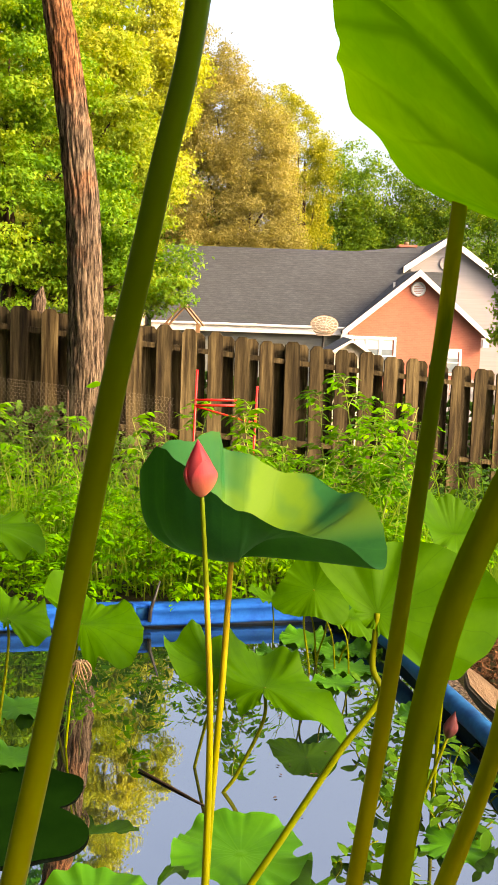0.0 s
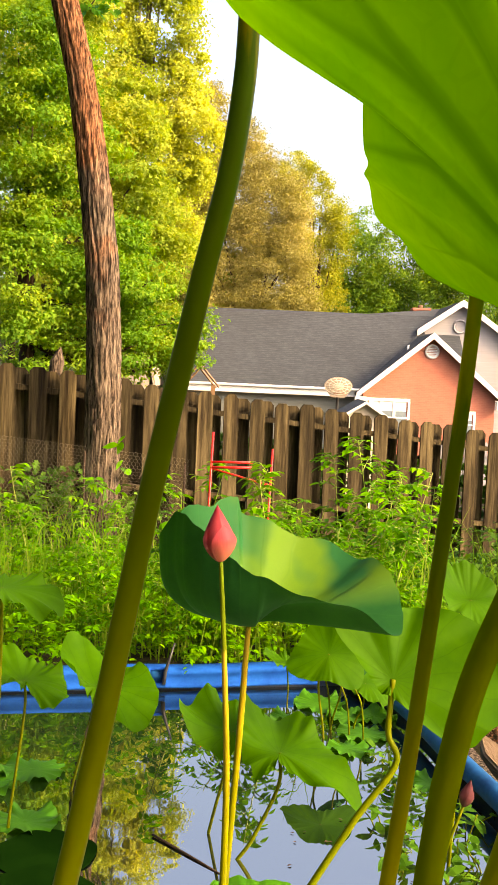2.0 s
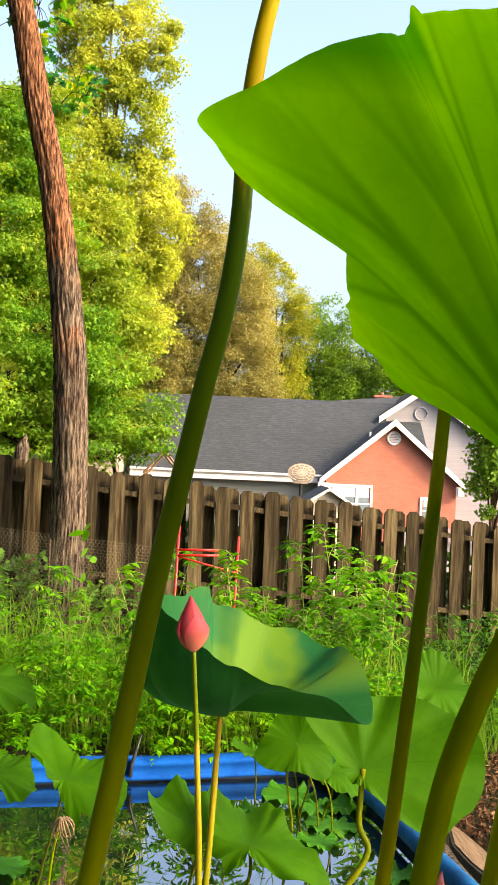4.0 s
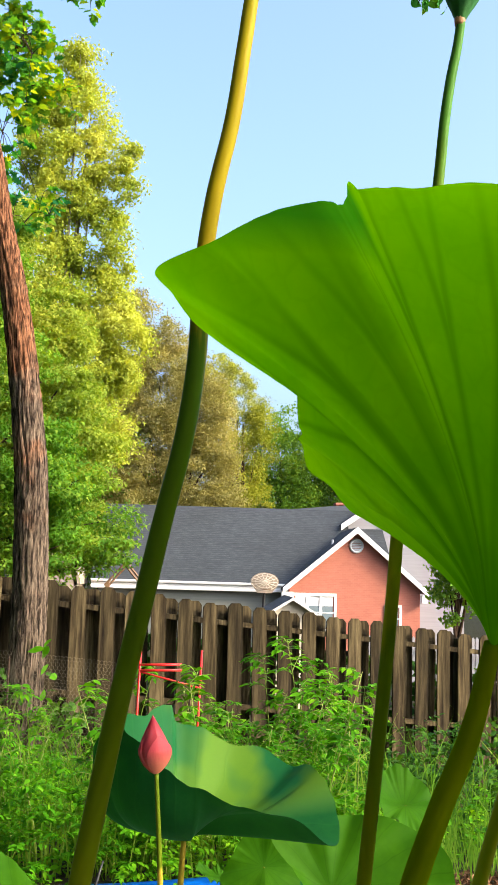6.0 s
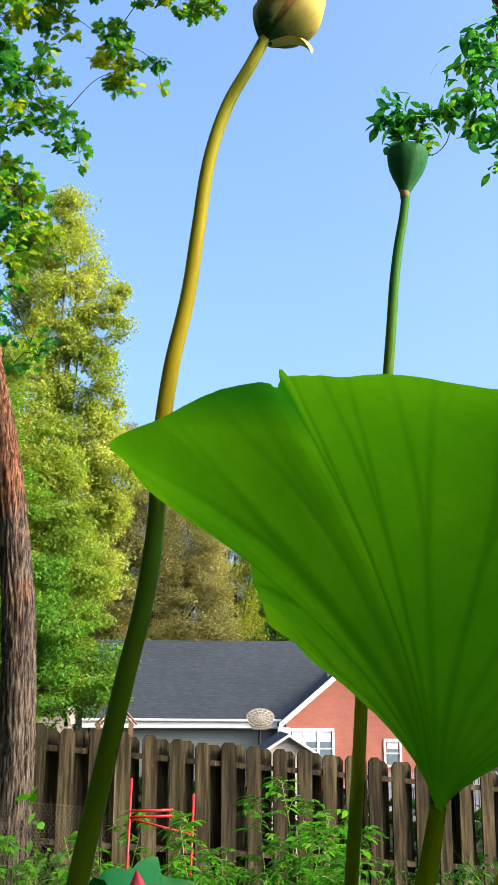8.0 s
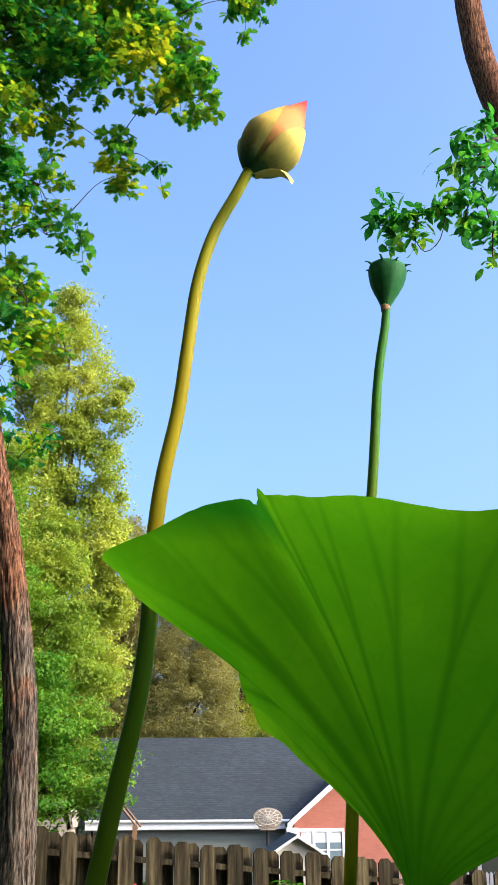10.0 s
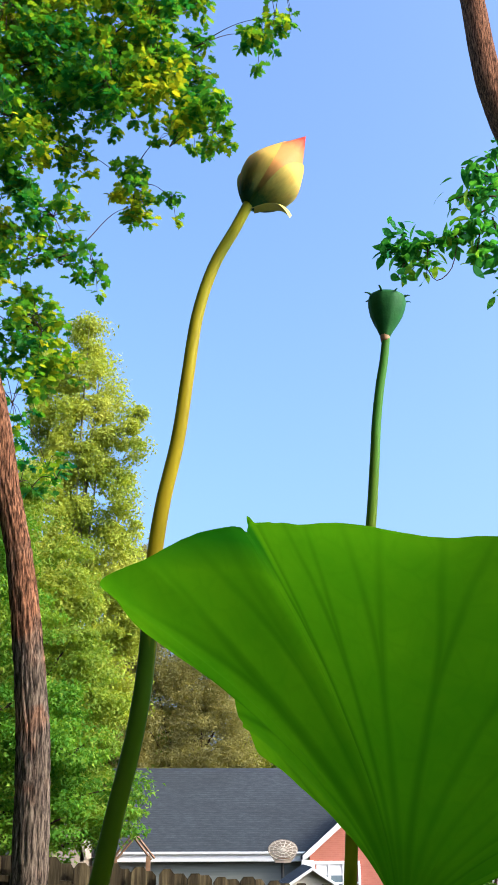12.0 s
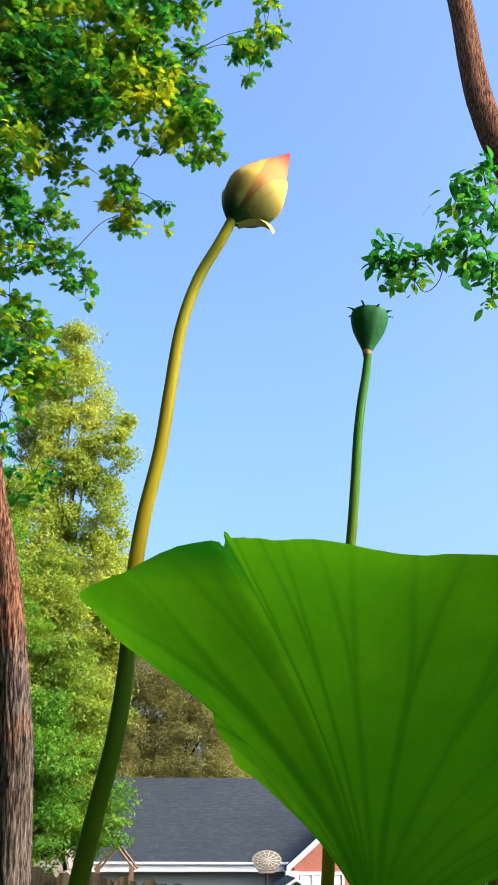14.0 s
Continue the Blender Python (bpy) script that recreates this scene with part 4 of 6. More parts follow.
def crown_points(rng, blobs, clumps, per, spread, flat=0.72):
    """Leaf places in clumps spread through several rounded masses (centre, half axes)."""
    share = np.array([a * b * c for _, (a, b, c) in blobs]) ** 0.75
    out, way = [], []
    for (ctr, half), k in zip(blobs, np.maximum(3, (clumps * share / share.sum()).astype(int))):
        d = rng.normal(size=(k, 3))
        d /= np.linalg.norm(d, axis=1)[:, None]
        rad = rng.uniform(0.35, 1.0, (k, 1)) ** 0.55 * rng.uniform(0.85, 1.12, (k, 1))
        c = np.array(ctr) + d * rad * np.array(half)
        ball = rng.normal(size=(k, per, 3))
        ball /= np.linalg.norm(ball, axis=2)[:, :, None]
        ball *= rng.uniform(0.25, 1, (k, per, 1)) ** 0.45 * (1 + 0.25 * rng.normal(size=(k, per, 1)))
        pts = c[:, None, :] + ball * spread * rng.uniform(0.55, 1.35, (k, 1, 1)) * np.array([1, 1, flat])
        out.append(pts.reshape(-1, 3))
        way.append((ball + d[:, None, :] * 0.3).reshape(-1, 3))
    return np.vstack(out), np.vstack(way)


def make_tree(base, height, trunk_r, blobs, clumps, per, leaf, spread, material, label, seed, bark="bark_dark", limbs=7, kind_name="tree", up=0.5, blade=None):
    rng = np.random.default_rng(seed)
    t = thing(kind_name, base, label, "tree", "woods")
    base = np.array(base, float)
    part("trunk", tube([(0, 0, -0.3), (trunk_r * 0.4, 0.1, height * 0.4), (0, 0, height * 0.85)], [trunk_r, trunk_r * 0.7, trunk_r * 0.2], 10, 20, 0.08, seed), M[bark], t)
    for k in range(limbs):
        ctr, half = blobs[k % len(blobs)]
        end = np.array(ctr) - base + rng.normal(size=3) * np.array(half) * 0.2
        s = np.array([0, 0, height * rng.uniform(0.25, 0.6)])
        mid = (s + end) / 2 + np.array([0, 0, -0.08 * height * rng.uniform(0, 1)])
        part("limb", tube([tuple(s), tuple(mid), tuple(end)], [trunk_r * 0.4, trunk_r * 0.22, trunk_r * 0.06], 6, 10), M[bark], t)
    pts, way = crown_points(rng, blobs, clumps, per, spread, 0.72 if blade is None else 0.38)
    if blade is None:
        v, q = scatter_leaves(pts - base, leaf, rng, up, way * 0.8)
    else:
        v, q = drawn_leaves(pts - base, leaf, rng, blade, way)
    part("crown", quads_mesh("crown", v, q, M[material]), None, t)
    return t


def G(x, y):
    return (x, y, ground_z(x, y))


# golden-brown tree over the roof, pale tree, woods
make_tree(G(-0.8, 54), 13, 0.28, [((-3.94, 54, 12.65), (1.69, 2.0, 3.49)), ((-2.02, 54, 11.07), (1.69, 2.0, 3.38)), ((-0.34, 54, 9.72), (1.57, 2.0, 3.26)), ((0.84, 54, 8.15), (1.07, 2.0, 3.26)), ((-2.93, 54, 6.80), (2.36, 2.0, 3.38)), ((-0.23, 54, 5.45), (2.02, 2.0, 2.93)), ((1.0, 54, 4.2), (1.4, 2.0, 2.6)), ((-2.2, 54, 3.6), (2.2, 2, 2.4)), ((-4.6, 54, 7.5), (2, 2, 4))], 1250, 190, 0.12, 0.6, "leaf_gold", "tall tree with golden-brown foliage behind the house", 11)
make_tree(G(2.6, 60), 14, 0.25, [((2.2, 60, 10.6), (1.5, 1.6, 3.3)), ((3.7, 60, 9.2), (1.0, 1.2, 2.4)), ((2.6, 60, 6.5), (1.5, 1.5, 2.0)), ((0.9, 60, 12.2), (1.2, 1.2, 1.8)), ((3.2, 60, 4.5), (1.6, 1.5, 1.8))], 260, 190, 0.12, 0.55, "leaf_pale", "thin pale yellow-green tree behind the house", 12)
k = 0
for x, y, top, r in ((5.0, 62, 11.2, 2.0), (7.6, 62, 11.0, 2.4), (10.4, 62, 11.5, 2.6), (13.4, 61, 12.0, 2.8), (-9.0, 52, 13, 3.0), (-12.5, 50, 14, 3.2), (-5.0, 56, 12, 2.8)):
    k += 1
    make_tree(G(x, y), top + 1, 0.22, [((x, y, top * 0.72), (r, r, top * 0.28)), ((x - r * 0.5, y, top * 0.45), (r, r, top * 0.3)), ((x + r * 0.6, y - 0.5, top * 0.42), (r, r, top * 0.3)), ((x, y - 1, top * 0.18), (r * 1.1, r, top * 0.2))], 400, 85, 0.17, 0.62, "leaf_wood", "green woodland tree beyond the houses", 30 + k)
# unseen woods behind the garden, added to cut sky light on the beds
for x, y, top, r in ((-11, -5, 19, 4.2), (-8, -11, 20, 4.5), (-1.5, -13, 20, 4.6), (5, -14, 19, 4.4), (-13, 3, 19, 4.2), (-13, 11, 17, 4)):
    k += 1
    make_tree(G(x, y), top, 0.25, [((x, y, top * 0.75), (r, r, top * 0.28)), ((x - r * 0.5, y, top * 0.42), (r, r, top * 0.3)), ((x + r * 0.6, y, top * 0.4), (r, r, top * 0.32))], 300, 70, 0.42, 1.1, "leaf_wood", "unseen tall leafy tree added to block sky light", 30 + k)


make_tree(G(5.6, 22), 5, 0.1, [((5.5, 22, 2.6), (0.5, 0.8, 0.8)), ((5.7, 22, 1.4), (0.7, 0.8, 0.9)), ((6.2, 22, 3.4), (0.9, 0.9, 1.0))], 90, 130, 0.12, 0.34, "leaf_wood", "small green tree at the side of the house", 77)
snag = thing("tree_stump", G(-2.48, 12), "broken brown tree stump behind the fence", "stump")
part("stub", bark_trunk([(0, 0, -0.2), (0.01, 0, 1.4), (0.0, 0.0, 1.9), (0.02, 0, 2.14), (0.05, 0, 2.3)], [0.1, 0.09, 0.085, 0.075, 0.012], 20, 70, 4, 0.2), M["bark"], snag)


def oak_blade():
    """One lobed leaf outline, a metre long."""
    half = [(0.0, 0.02), (0.14, 0.08), (0.24, 0.3), (0.36, 0.14), (0.5, 0.42), (0.6, 0.17), (0.76, 0.33), (0.84, 0.12), (1.0, 0.0)]
    pts = [(x, y) for x, y in half] + [(x, -y) for x, y in half[-2::-1]]
    return np.array(pts)


def oval_blade():
    half = [(0.0, 0.0), (0.15, 0.12), (0.4, 0.22), (0.65, 0.2), (0.85, 0.1), (1.0, 0.0)]
    return np.array([(x, y) for x, y in half] + [(x, -y) for x, y in half[-2:0:-1]])


def shaped_leaves(centres, size, rng, outline, up=0.3, droop=0.35):
    """Leaves with a drawn outline, each a fan of its own."""
    verts, faces = [], []
    n = len(outline)
    for c in centres:
        nrm = Vector(rng.normal(size=3)) * 0.7 + Vector((0, 0, up + 0.5))
        nrm.normalize()
        along = nrm.cross(Vector(rng.normal(size=3))).normalized()
        along = (along + Vector((0, 0, -droop))).normalized()
        across = nrm.cross(along).normalized()
        s = size * rng.uniform(0.65, 1.2)
        k = len(verts)
        for x, y in outline:
            verts.append(tuple(Vector(c) + along * x * s + across * y * s + nrm * (abs(y) * 0.35 - x * x * 0.12) * s))
        faces.append(tuple(range(k, k + n)))
    return verts, faces


def rosettes(nodes, per, size, rng, outline):
    """Leaves spreading from each twig end like open fingers."""
    c = np.repeat(nodes, per, 0)
    n = len(c)
    turn = rng.uniform(0, math.tau, n)
    along = np.stack([np.cos(turn), np.sin(turn), rng.normal(size=n) * 0.45 - 0.2], 1)
    along /= np.linalg.norm(along, axis=1)[:, None]
    nrm = np.array([0, 0, 1.0]) + rng.normal(size=(n, 3)) * 0.45
    across = np.cross(nrm, along)
    across /= np.linalg.norm(across, axis=1)[:, None] + 1e-9
    nrm = np.cross(along, across)
    sz = (size * rng.uniform(0.65, 1.2, n))[:, None, None]
    x, y = outline[:, 0][None, :, None], outline[:, 1][None, :, None]
    foot = c + along * rng.uniform(0.0, 0.05, (n, 1)) + rng.normal(size=(n, 3)) * 0.025
    v = foot[:, None, :] + sz * (along[:, None, :] * x + across[:, None, :] * y + nrm[:, None, :] * (np.abs(y) * 0.25 - x * x * 0.2))
    return v.reshape(-1, 3), np.arange(n * len(outline)).reshape(n, len(outline))


def drawn_leaves(centres, size, rng, outline, way, flat=1.0):
    """Many leaves with one drawn outline, lying in loose sprays."""
    n, m = len(centres), len(outline)
    nrm = rng.normal(size=(n, 3)) * 0.55 + np.array([0, 0, flat]) + way * 0.5
    nrm /= np.linalg.norm(nrm, axis=1)[:, None]
    along = np.cross(nrm, rng.normal(size=(n, 3)))
    along /= np.linalg.norm(along, axis=1)[:, None] + 1e-9
    along[:, 2] -= 0.3
    across = np.cross(nrm, along)
    sz = (size * rng.uniform(0.6, 1.25, n))[:, None, None]
    x, y = outline[:, 0][None, :, None], outline[:, 1][None, :, None]
    v = centres[:, None, :] + sz * (along[:, None, :] * x + across[:, None, :] * y + nrm[:, None, :] * (np.abs(y) * 0.25 - x * x * 0.15))
    return v.reshape(-1, 3), np.arange(n * m).reshape(n, m)


def star_blade():
    """A three-pointed maple leaf outline."""
    half = [(0.0, 0.0), (0.22, 0.42), (0.45, 0.2), (1.0, 0.0)]
    return np.array([(x, y) for x, y in half] + [(x, -y) for x, y in half[-2:0:-1]])


def masses(y, rows, deep=0.7):
    """Rounded foliage masses of one tree from (x, z, half width, half height)."""
    return [((x, y + 0.35 * math.sin(n * 2.4) * deep, z), (w, deep * (w + h) / 2 + 0.2, h)) for n, (x, z, w, h) in enumerate(rows)]


make_tree(G(-5.6, 40), 17, 0.26, masses(40, ((-5.5, 21.6, 0.7, 0.7), (-4.8, 20.6, 0.6, 0.65), (-5.4, 19.7, 0.9, 0.8), (-4.4, 18.9, 0.56, 0.7), (-5.1, 17.9, 0.9, 0.8), (-3.2, 17.6, 0.55, 0.72), (-4.25, 16.8, 0.78, 0.85), (-3.15, 16.2, 0.45, 0.5), (-4.0, 15.1, 0.65, 0.85), (-5.0, 15.7, 1.0, 1.0), (-3.6, 13.9, 0.56, 0.75), (-5.1, 13.4, 1.1, 0.9), (-3.6, 12.8, 0.75, 0.6), (-3.9, 11.6, 1.2, 1.0), (-5.6, 11.2, 1.4, 1.4), (-3.2, 10.3, 1.1, 1.1), (-6.6, 18.2, 1.0, 2.6), (-6.7, 13.5, 1.3, 2.4), (-4.7, 9.2, 1.6, 1.5), (-3.2, 8.6, 1.0, 1.0), (-6.4, 7.0, 2.0, 2.2), (-4.2, 6.4, 1.5, 1.7))), 760, 170, 0.15, 0.5, "leaf_olive", "tall thin-crowned tree in sunlit olive leaf", 13, "bark_grey", 5)
# leafy trees just beyond the fence
make_tree(G(-3.6, 15), 6, 0.16, masses(15, ((-3.3, 4.6, 1.0, 0.9), (-2.55, 3.1, 0.7, 0.6), (-1.9, 2.6, 0.5, 0.42), (-1.5, 2.0, 0.45, 0.36), (-1.2, 1.62, 0.3, 0.22), (-1.9, 1.6, 0.6, 0.45), (-2.7, 2.1, 0.7, 0.7), (-3.5, 2.6, 0.9, 1.0), (-3.6, 5.9, 0.9, 0.8), (-2.9, 1.2, 1.0, 0.6), (-4.1, 4.0, 0.8, 1.2))), 380, 270, 0.058, 0.33, "leaf_maple", "leafy green maple beyond the fence", 60, limbs=9, blade=star_blade())
make_tree(G(-3.9, 18), 8, 0.18, masses(18, ((-2.9, 5.7, 0.9, 0.8), (-2.65, 5.4, 0.5, 0.7), (-2.3, 4.4, 0.45, 0.6), (-2.6, 4.0, 0.9, 0.8), (-3.7, 5.0, 0.9, 1.4), (-1.95, 3.2, 0.6, 0.5), (-3.3, 2.8, 1.1, 0.9), (-4.6, 6.4, 0.9, 1.4), (-2.2, 2.2, 0.7, 0.6), (-3.6, 7.1, 0.7, 0.9))), 340, 270, 0.062, 0.36, "leaf_sun", "sunlit yellow-green tree beyond the fence", 61, limbs=8, blade=star_blade())


# the trunk in the garden, its crown high overhead
def make_garden_tree():
    t = thing("garden_tree", (-1.25, 8.0, ground_z(-1.25, 8)), "tall oak with rough furrowed bark standing inside the fence", "tree")
    o = Vector(t.location)
    path = [(-1.29, 8, -0.75), (-1.288, 8, 0.12), (-1.281, 8, 0.9), (-1.289, 8, 1.5), (-1.32, 8, 2.1), (-1.36, 8, 2.5), (-1.435, 8, 3.03), (-1.535, 8, 3.6), (-1.67, 8, 4.15), (-1.86, 8, 5.0), (-2.2, 8.1, 6.0), (-2.65, 8.4, 7.3), (-3.1, 9.2, 9.0), (-3.4, 10.2, 11.0), (-3.6, 11, 14)]
    local = [tuple(Vector(p) - o) for p in path]
    part("trunk", bark_trunk(local[:11], [0.18, 0.138, 0.131, 0.127, 0.122, 0.116, 0.11, 0.104, 0.1, 0.095, 0.085], 84, 520, 2, 0.15), M["bark"], t)
    part("upper_trunk", bark_trunk(local[10:], [0.085, 0.075, 0.06, 0.045, 0.02], 32, 90, 2, 0.1), M["bark"], t)
    rng = np.random.default_rng(5)
    crown = ((-2.63, 12.70, 0.91, 0.9), (-1.46, 12.54, 0.8, 0.8), (-0.86, 11.84, 0.58, 0.62), (-1.40, 11.12, 0.78, 0.6), (-2.5, 11.2, 0.6, 0.5), (-0.03, 11.56, 0.2, 0.36), (-0.22, 10.80, 0.42, 0.36), (0.15, 10.42, 0.17, 0.18), (-1.12, 10.12, 0.4, 0.46), (-0.58, 9.83, 0.13, 0.1), (-2.6, 9.94, 0.45, 0.55), (-2.16, 9.32, 0.42, 0.46), (-1.70, 8.99, 0.19, 0.18), (-1.57, 8.56, 0.07, 0.07), (-2.49, 8.69, 0.3, 0.3), (-2.06, 8.72, 0.32, 0.17), (0.71, 12.96, 0.34, 0.36), (0.88, 12.66, 0.22, 0.28), (1.03, 13.05, 0.17, 0.28), (-2.5, 7.84, 0.4, 0.66), (-2.2, 7.2, 0.36, 0.34), (-2.42, 6.41, 0.24, 0.5), (-0.5, 13.6, 0.8, 0.6), (-1.8, 13.9, 1.1, 0.8), (-2.9, 11.9, 0.5, 0.6), (-2.75, 10.6, 0.45, 0.45), (-2.15, 10.55, 0.4, 0.3), (-3.0, 9.2, 0.4, 0.6), (-0.95, 12.6, 0.55, 0.5), (-3.0, 8.0, 0.4, 0.8), (-2.0, 11.75, 0.5, 0.45), (-2.1, 12.0, 0.6, 0.5), (-3.0, 12.6, 0.5, 0.9), (-0.45, 11.2, 0.35, 0.3), (-0.3, 12.3, 0.35, 0.4), (-2.35, 7.9, 0.25, 0.4), (-2.12, 7.36, 0.27, 0.3), (-2.25, 6.7, 0.25, 0.27), (-2.1, 5.9, 0.25, 0.17), (-1.88, 5.53, 0.25, 0.16), (-2.25, 5.4, 0.22, 0.27), (-1.82, 7.27, 0.12, 0.12), (-0.31, 11.23, 0.33, 0.27), (0.05, 10.61, 0.19, 0.17), (-0.62, 10.54, 0.27, 0.20), (-1.11, 9.87, 0.15, 0.20))
    nodes = []
    for n, (x, z, w, h) in enumerate(crown):
        mid = np.array((x, 12 + 0.5 * math.sin(n * 1.7), z))
        inner = [c for c in crown if c[0] < x - 0.3 and abs(c[1] - z) < 1.2]
        start = np.array((-3.5 - 0.1 * (n % 3), 10.6, min(max(z - 0.9 + 0.6 * math.sin(n * 2.9), 5.0), 12.0)))
        if inner:
            # a limb grows out of the next foliage mass towards the trunk
            bx, bz = min(inner, key=lambda c: math.hypot(c[0] - x, c[1] - z))[:2]
            start = np.array((bx, 12.0, bz))
        bow = (start + mid) / 2 + np.array([0, 0, 0.12])
        limbs = [tube([tuple(start - np.array(o)), tuple(bow - np.array(o)), tuple(mid - np.array(o))], [0.008, 0.005, 0.003], 6, 12)]
        for _ in range(max(4, int(34 * math.pi * w * h))):
            rad, turn = math.sqrt(rng.uniform()), rng.uniform(0, math.tau)
            tip = mid + np.array((w * rad * math.cos(turn), rng.normal() * 0.3, h * rad * math.sin(turn)))
            limbs.append(tube([tuple(mid - np.array(o)), tuple((mid + tip) / 2 + np.array([0, 0, 0.06]) - np.array(o)), tuple(tip - np.array(o))], [0.005, 0.0025], 4, 5))
            nodes.append(tip)
            nodes += [mid + (tip - mid) * u + rng.normal(size=3) * 0.05 for u in ((0.75,) if w > 0.3 else ())]
        part("limb", joined(*limbs), M["bark_dark"], t)
    v, q = rosettes(np.array(nodes) - np.array(o), 10, 0.135, rng, oak_blade())
    part("crown", quads_mesh("crown", v, q, M["leaf_oak"]), None, t, "dark green lobed oak leaves")


make_garden_tree()


def make_leaning_tree():
    t = thing("leaning_tree", (5.3, 12, ground_z(5.3, 12)), "dark leaning trunk with oval-leaved twigs reaching out", "tree")
    o = np.array(t.location)
    path = [(5.3, 12, -1.3), (5.25, 12, 3), (5.1, 12, 7.2), (4.75, 12, 9.5), (4.34, 12, 10.6), (4.09, 12, 11.5), (3.98, 12, 12.3), (3.9, 12, 13.37), (3.75, 12, 14.4), (3.4, 12, 17)]
    part("trunk", bark_trunk([tuple(np.array(p) - o) for p in path], [0.3, 0.27, 0.24, 0.21, 0.19, 0.17, 0.13], 32, 200, 7, 0.05), M["bark"], t)
    rng = np.random.default_rng(9)
    limbs, pts = [], []
    main = [(4.9, 12, 8.6), (3.7, 9.5, 7.9), (2.7, 7.6, 7.1), (2.3, 7.0, 6.5)]
    limbs.append(tube([tuple(np.array(p) - o) for p in main], [0.06, 0.03, 0.012], 8, 20))
    for b, tip, n in (((2.45, 7.2, 6.75), (2.36, 7.0, 6.86), 22), ((2.4, 7.1, 6.6), (2.08, 7.0, 6.68), 30), ((2.38, 7.05, 6.5), (2.12, 7.0, 6.42), 26), ((2.35, 7.0, 6.4), (1.92, 7.0, 6.34), 16), ((2.3, 7.0, 6.3), (1.95, 7.0, 5.98), 44), ((2.0, 7.0, 6.0), (1.66, 7.0, 5.9), 34), ((1.7, 7.0, 5.93), (1.36, 7.0, 5.84), 32), ((1.6, 7.0, 5.9), (1.46, 7.0, 6.1), 16), ((1.66, 7.0, 5.88), (1.48, 7.0, 5.62), 20), ((1.75, 7.0, 5.92), (1.72, 7.0, 5.62), 14), ((2.2, 7.0, 6.1), (2.12, 7.0, 5.74), 28), ((2.3, 7.0, 6.2), (2.36, 7.0, 5.72), 30), ((2.38, 7.0, 5.9), (2.33, 7.0, 5.46), 20), ((2.4, 7.1, 6.6), (2.52, 7.0, 6.2), 26)):
        b, tip = np.array(b), np.array(tip)
        limbs.append(tube([tuple(b - o), tuple((b + tip) / 2 + np.array([0, 0, 0.04]) - o), tuple(tip - o)], [0.009, 0.003], 5, 6))
        for _ in range(int(n * 1.5)):
            pts.append(b + (tip - b) * rng.uniform(0.1, 1.0) + rng.normal(size=3) * 0.035 - o)
    # a loose hanging end
    limbs.append(tube([tuple(np.array(p) - o) for p in ((2.0, 7, 6.0), (1.93, 7, 5.72), (1.8, 7, 5.6), (1.72, 7, 5.72))], [0.004], 4, 10))
    for piece in limbs:
        part("limb", piece, M["bark_dark"], t)
    v, f = shaped_leaves(np.array(pts), 0.135, rng, oval_blade(), 0.3, 0.1)
    part("foliage", mesh_of("twig_leaves", v, f, M["leaf_twig"], False), None, t, "small oval leaves")


make_leaning_tree()


# ---- garden plants between pool and fence ----
def weed_geometry(seed, h, leaf=0.04, bushy=1.0):
    """A tall leafy garden plant: stem, arching leaf stalks, pointed leaflets in pairs along them."""
    r = np.random.default_rng(seed)
    lean = r.normal(size=2) * 0.09 * h
    us = np.linspace(0, 1, 9)
    line = np.array([(lean[0] * u * u + 0.02 * math.sin(u * 5 + seed), lean[1] * u * u, h * u) for u in us])
    stems, pts, ways, sizes = [tube(line, [0.006, 0.0045, 0.0018], 5)], [], [], []
    for k in range(int(24 * bushy * max(0.6, h))):
        u = r.uniform(0.12, 1.0)
        b = np.array([np.interp(u, us, line[:, j]) for j in range(3)])
        a = r.uniform(0, math.tau)
        out = np.array([math.cos(a), math.sin(a), 0])
        side = np.array([-math.sin(a), math.cos(a), 0])
        ln = r.uniform(0.10, 0.24) * (1.1 - 0.45 * u) * (0.7 + 0.4 * h)
        rise, drop = r.uniform(0.3, 1.0), r.uniform(0.3, 1.1)
        arc = [b + out * ln * q + np.array([0, 0, ln * (rise * q - drop * q * q)]) for q in (0, 0.33, 0.66, 1)]
        stems.append(tube([tuple(p) for p in arc], [0.0025, 0.001], 4, 5))
        pairs = max(3, int(ln / (leaf * 0.62)))
        for j in range(pairs + 1):
            q = 0.2 + 0.8 * j / pairs
            p = b + out * ln * q + np.array([0, 0, ln * (rise * q - drop * q * q)])
            for sg in ((-1, 1) if j < pairs else (0,)):
                d = out * (0.55 if sg else 1) + side * sg + np.array([0, 0, r.uniform(-0.55, 0.25)]) + r.normal(size=3) * 0.15
                pts.append(p)
                ways.append(d / np.linalg.norm(d))
                sizes.append(leaf * r.uniform(0.75, 1.3) * (1.15 - 0.3 * q))
    pts, along, sz = np.array(pts), np.array(ways), np.array(sizes)[:, None]
    nrm = np.array([0, 0, 1.0]) + r.normal(size=pts.shape) * 0.3
    across = np.cross(nrm, along)
    across /= np.linalg.norm(across, axis=1)[:, None] + 1e-9
    up = np.cross(along, across)
    outline = ((0, 0, 0), (0.3, 0.21, 0.05), (0.66, 0.16, 0.01), (1.0, 0, -0.16), (0.66, -0.16, 0.01), (0.3, -0.21, 0.05))
    v = np.stack([pts + sz * (along * x + across * y + up * z) for x, y, z in outline], 1).reshape(-1, 3)
    return joined(*stems), (v, np.arange(len(v)).reshape(-1, 6))


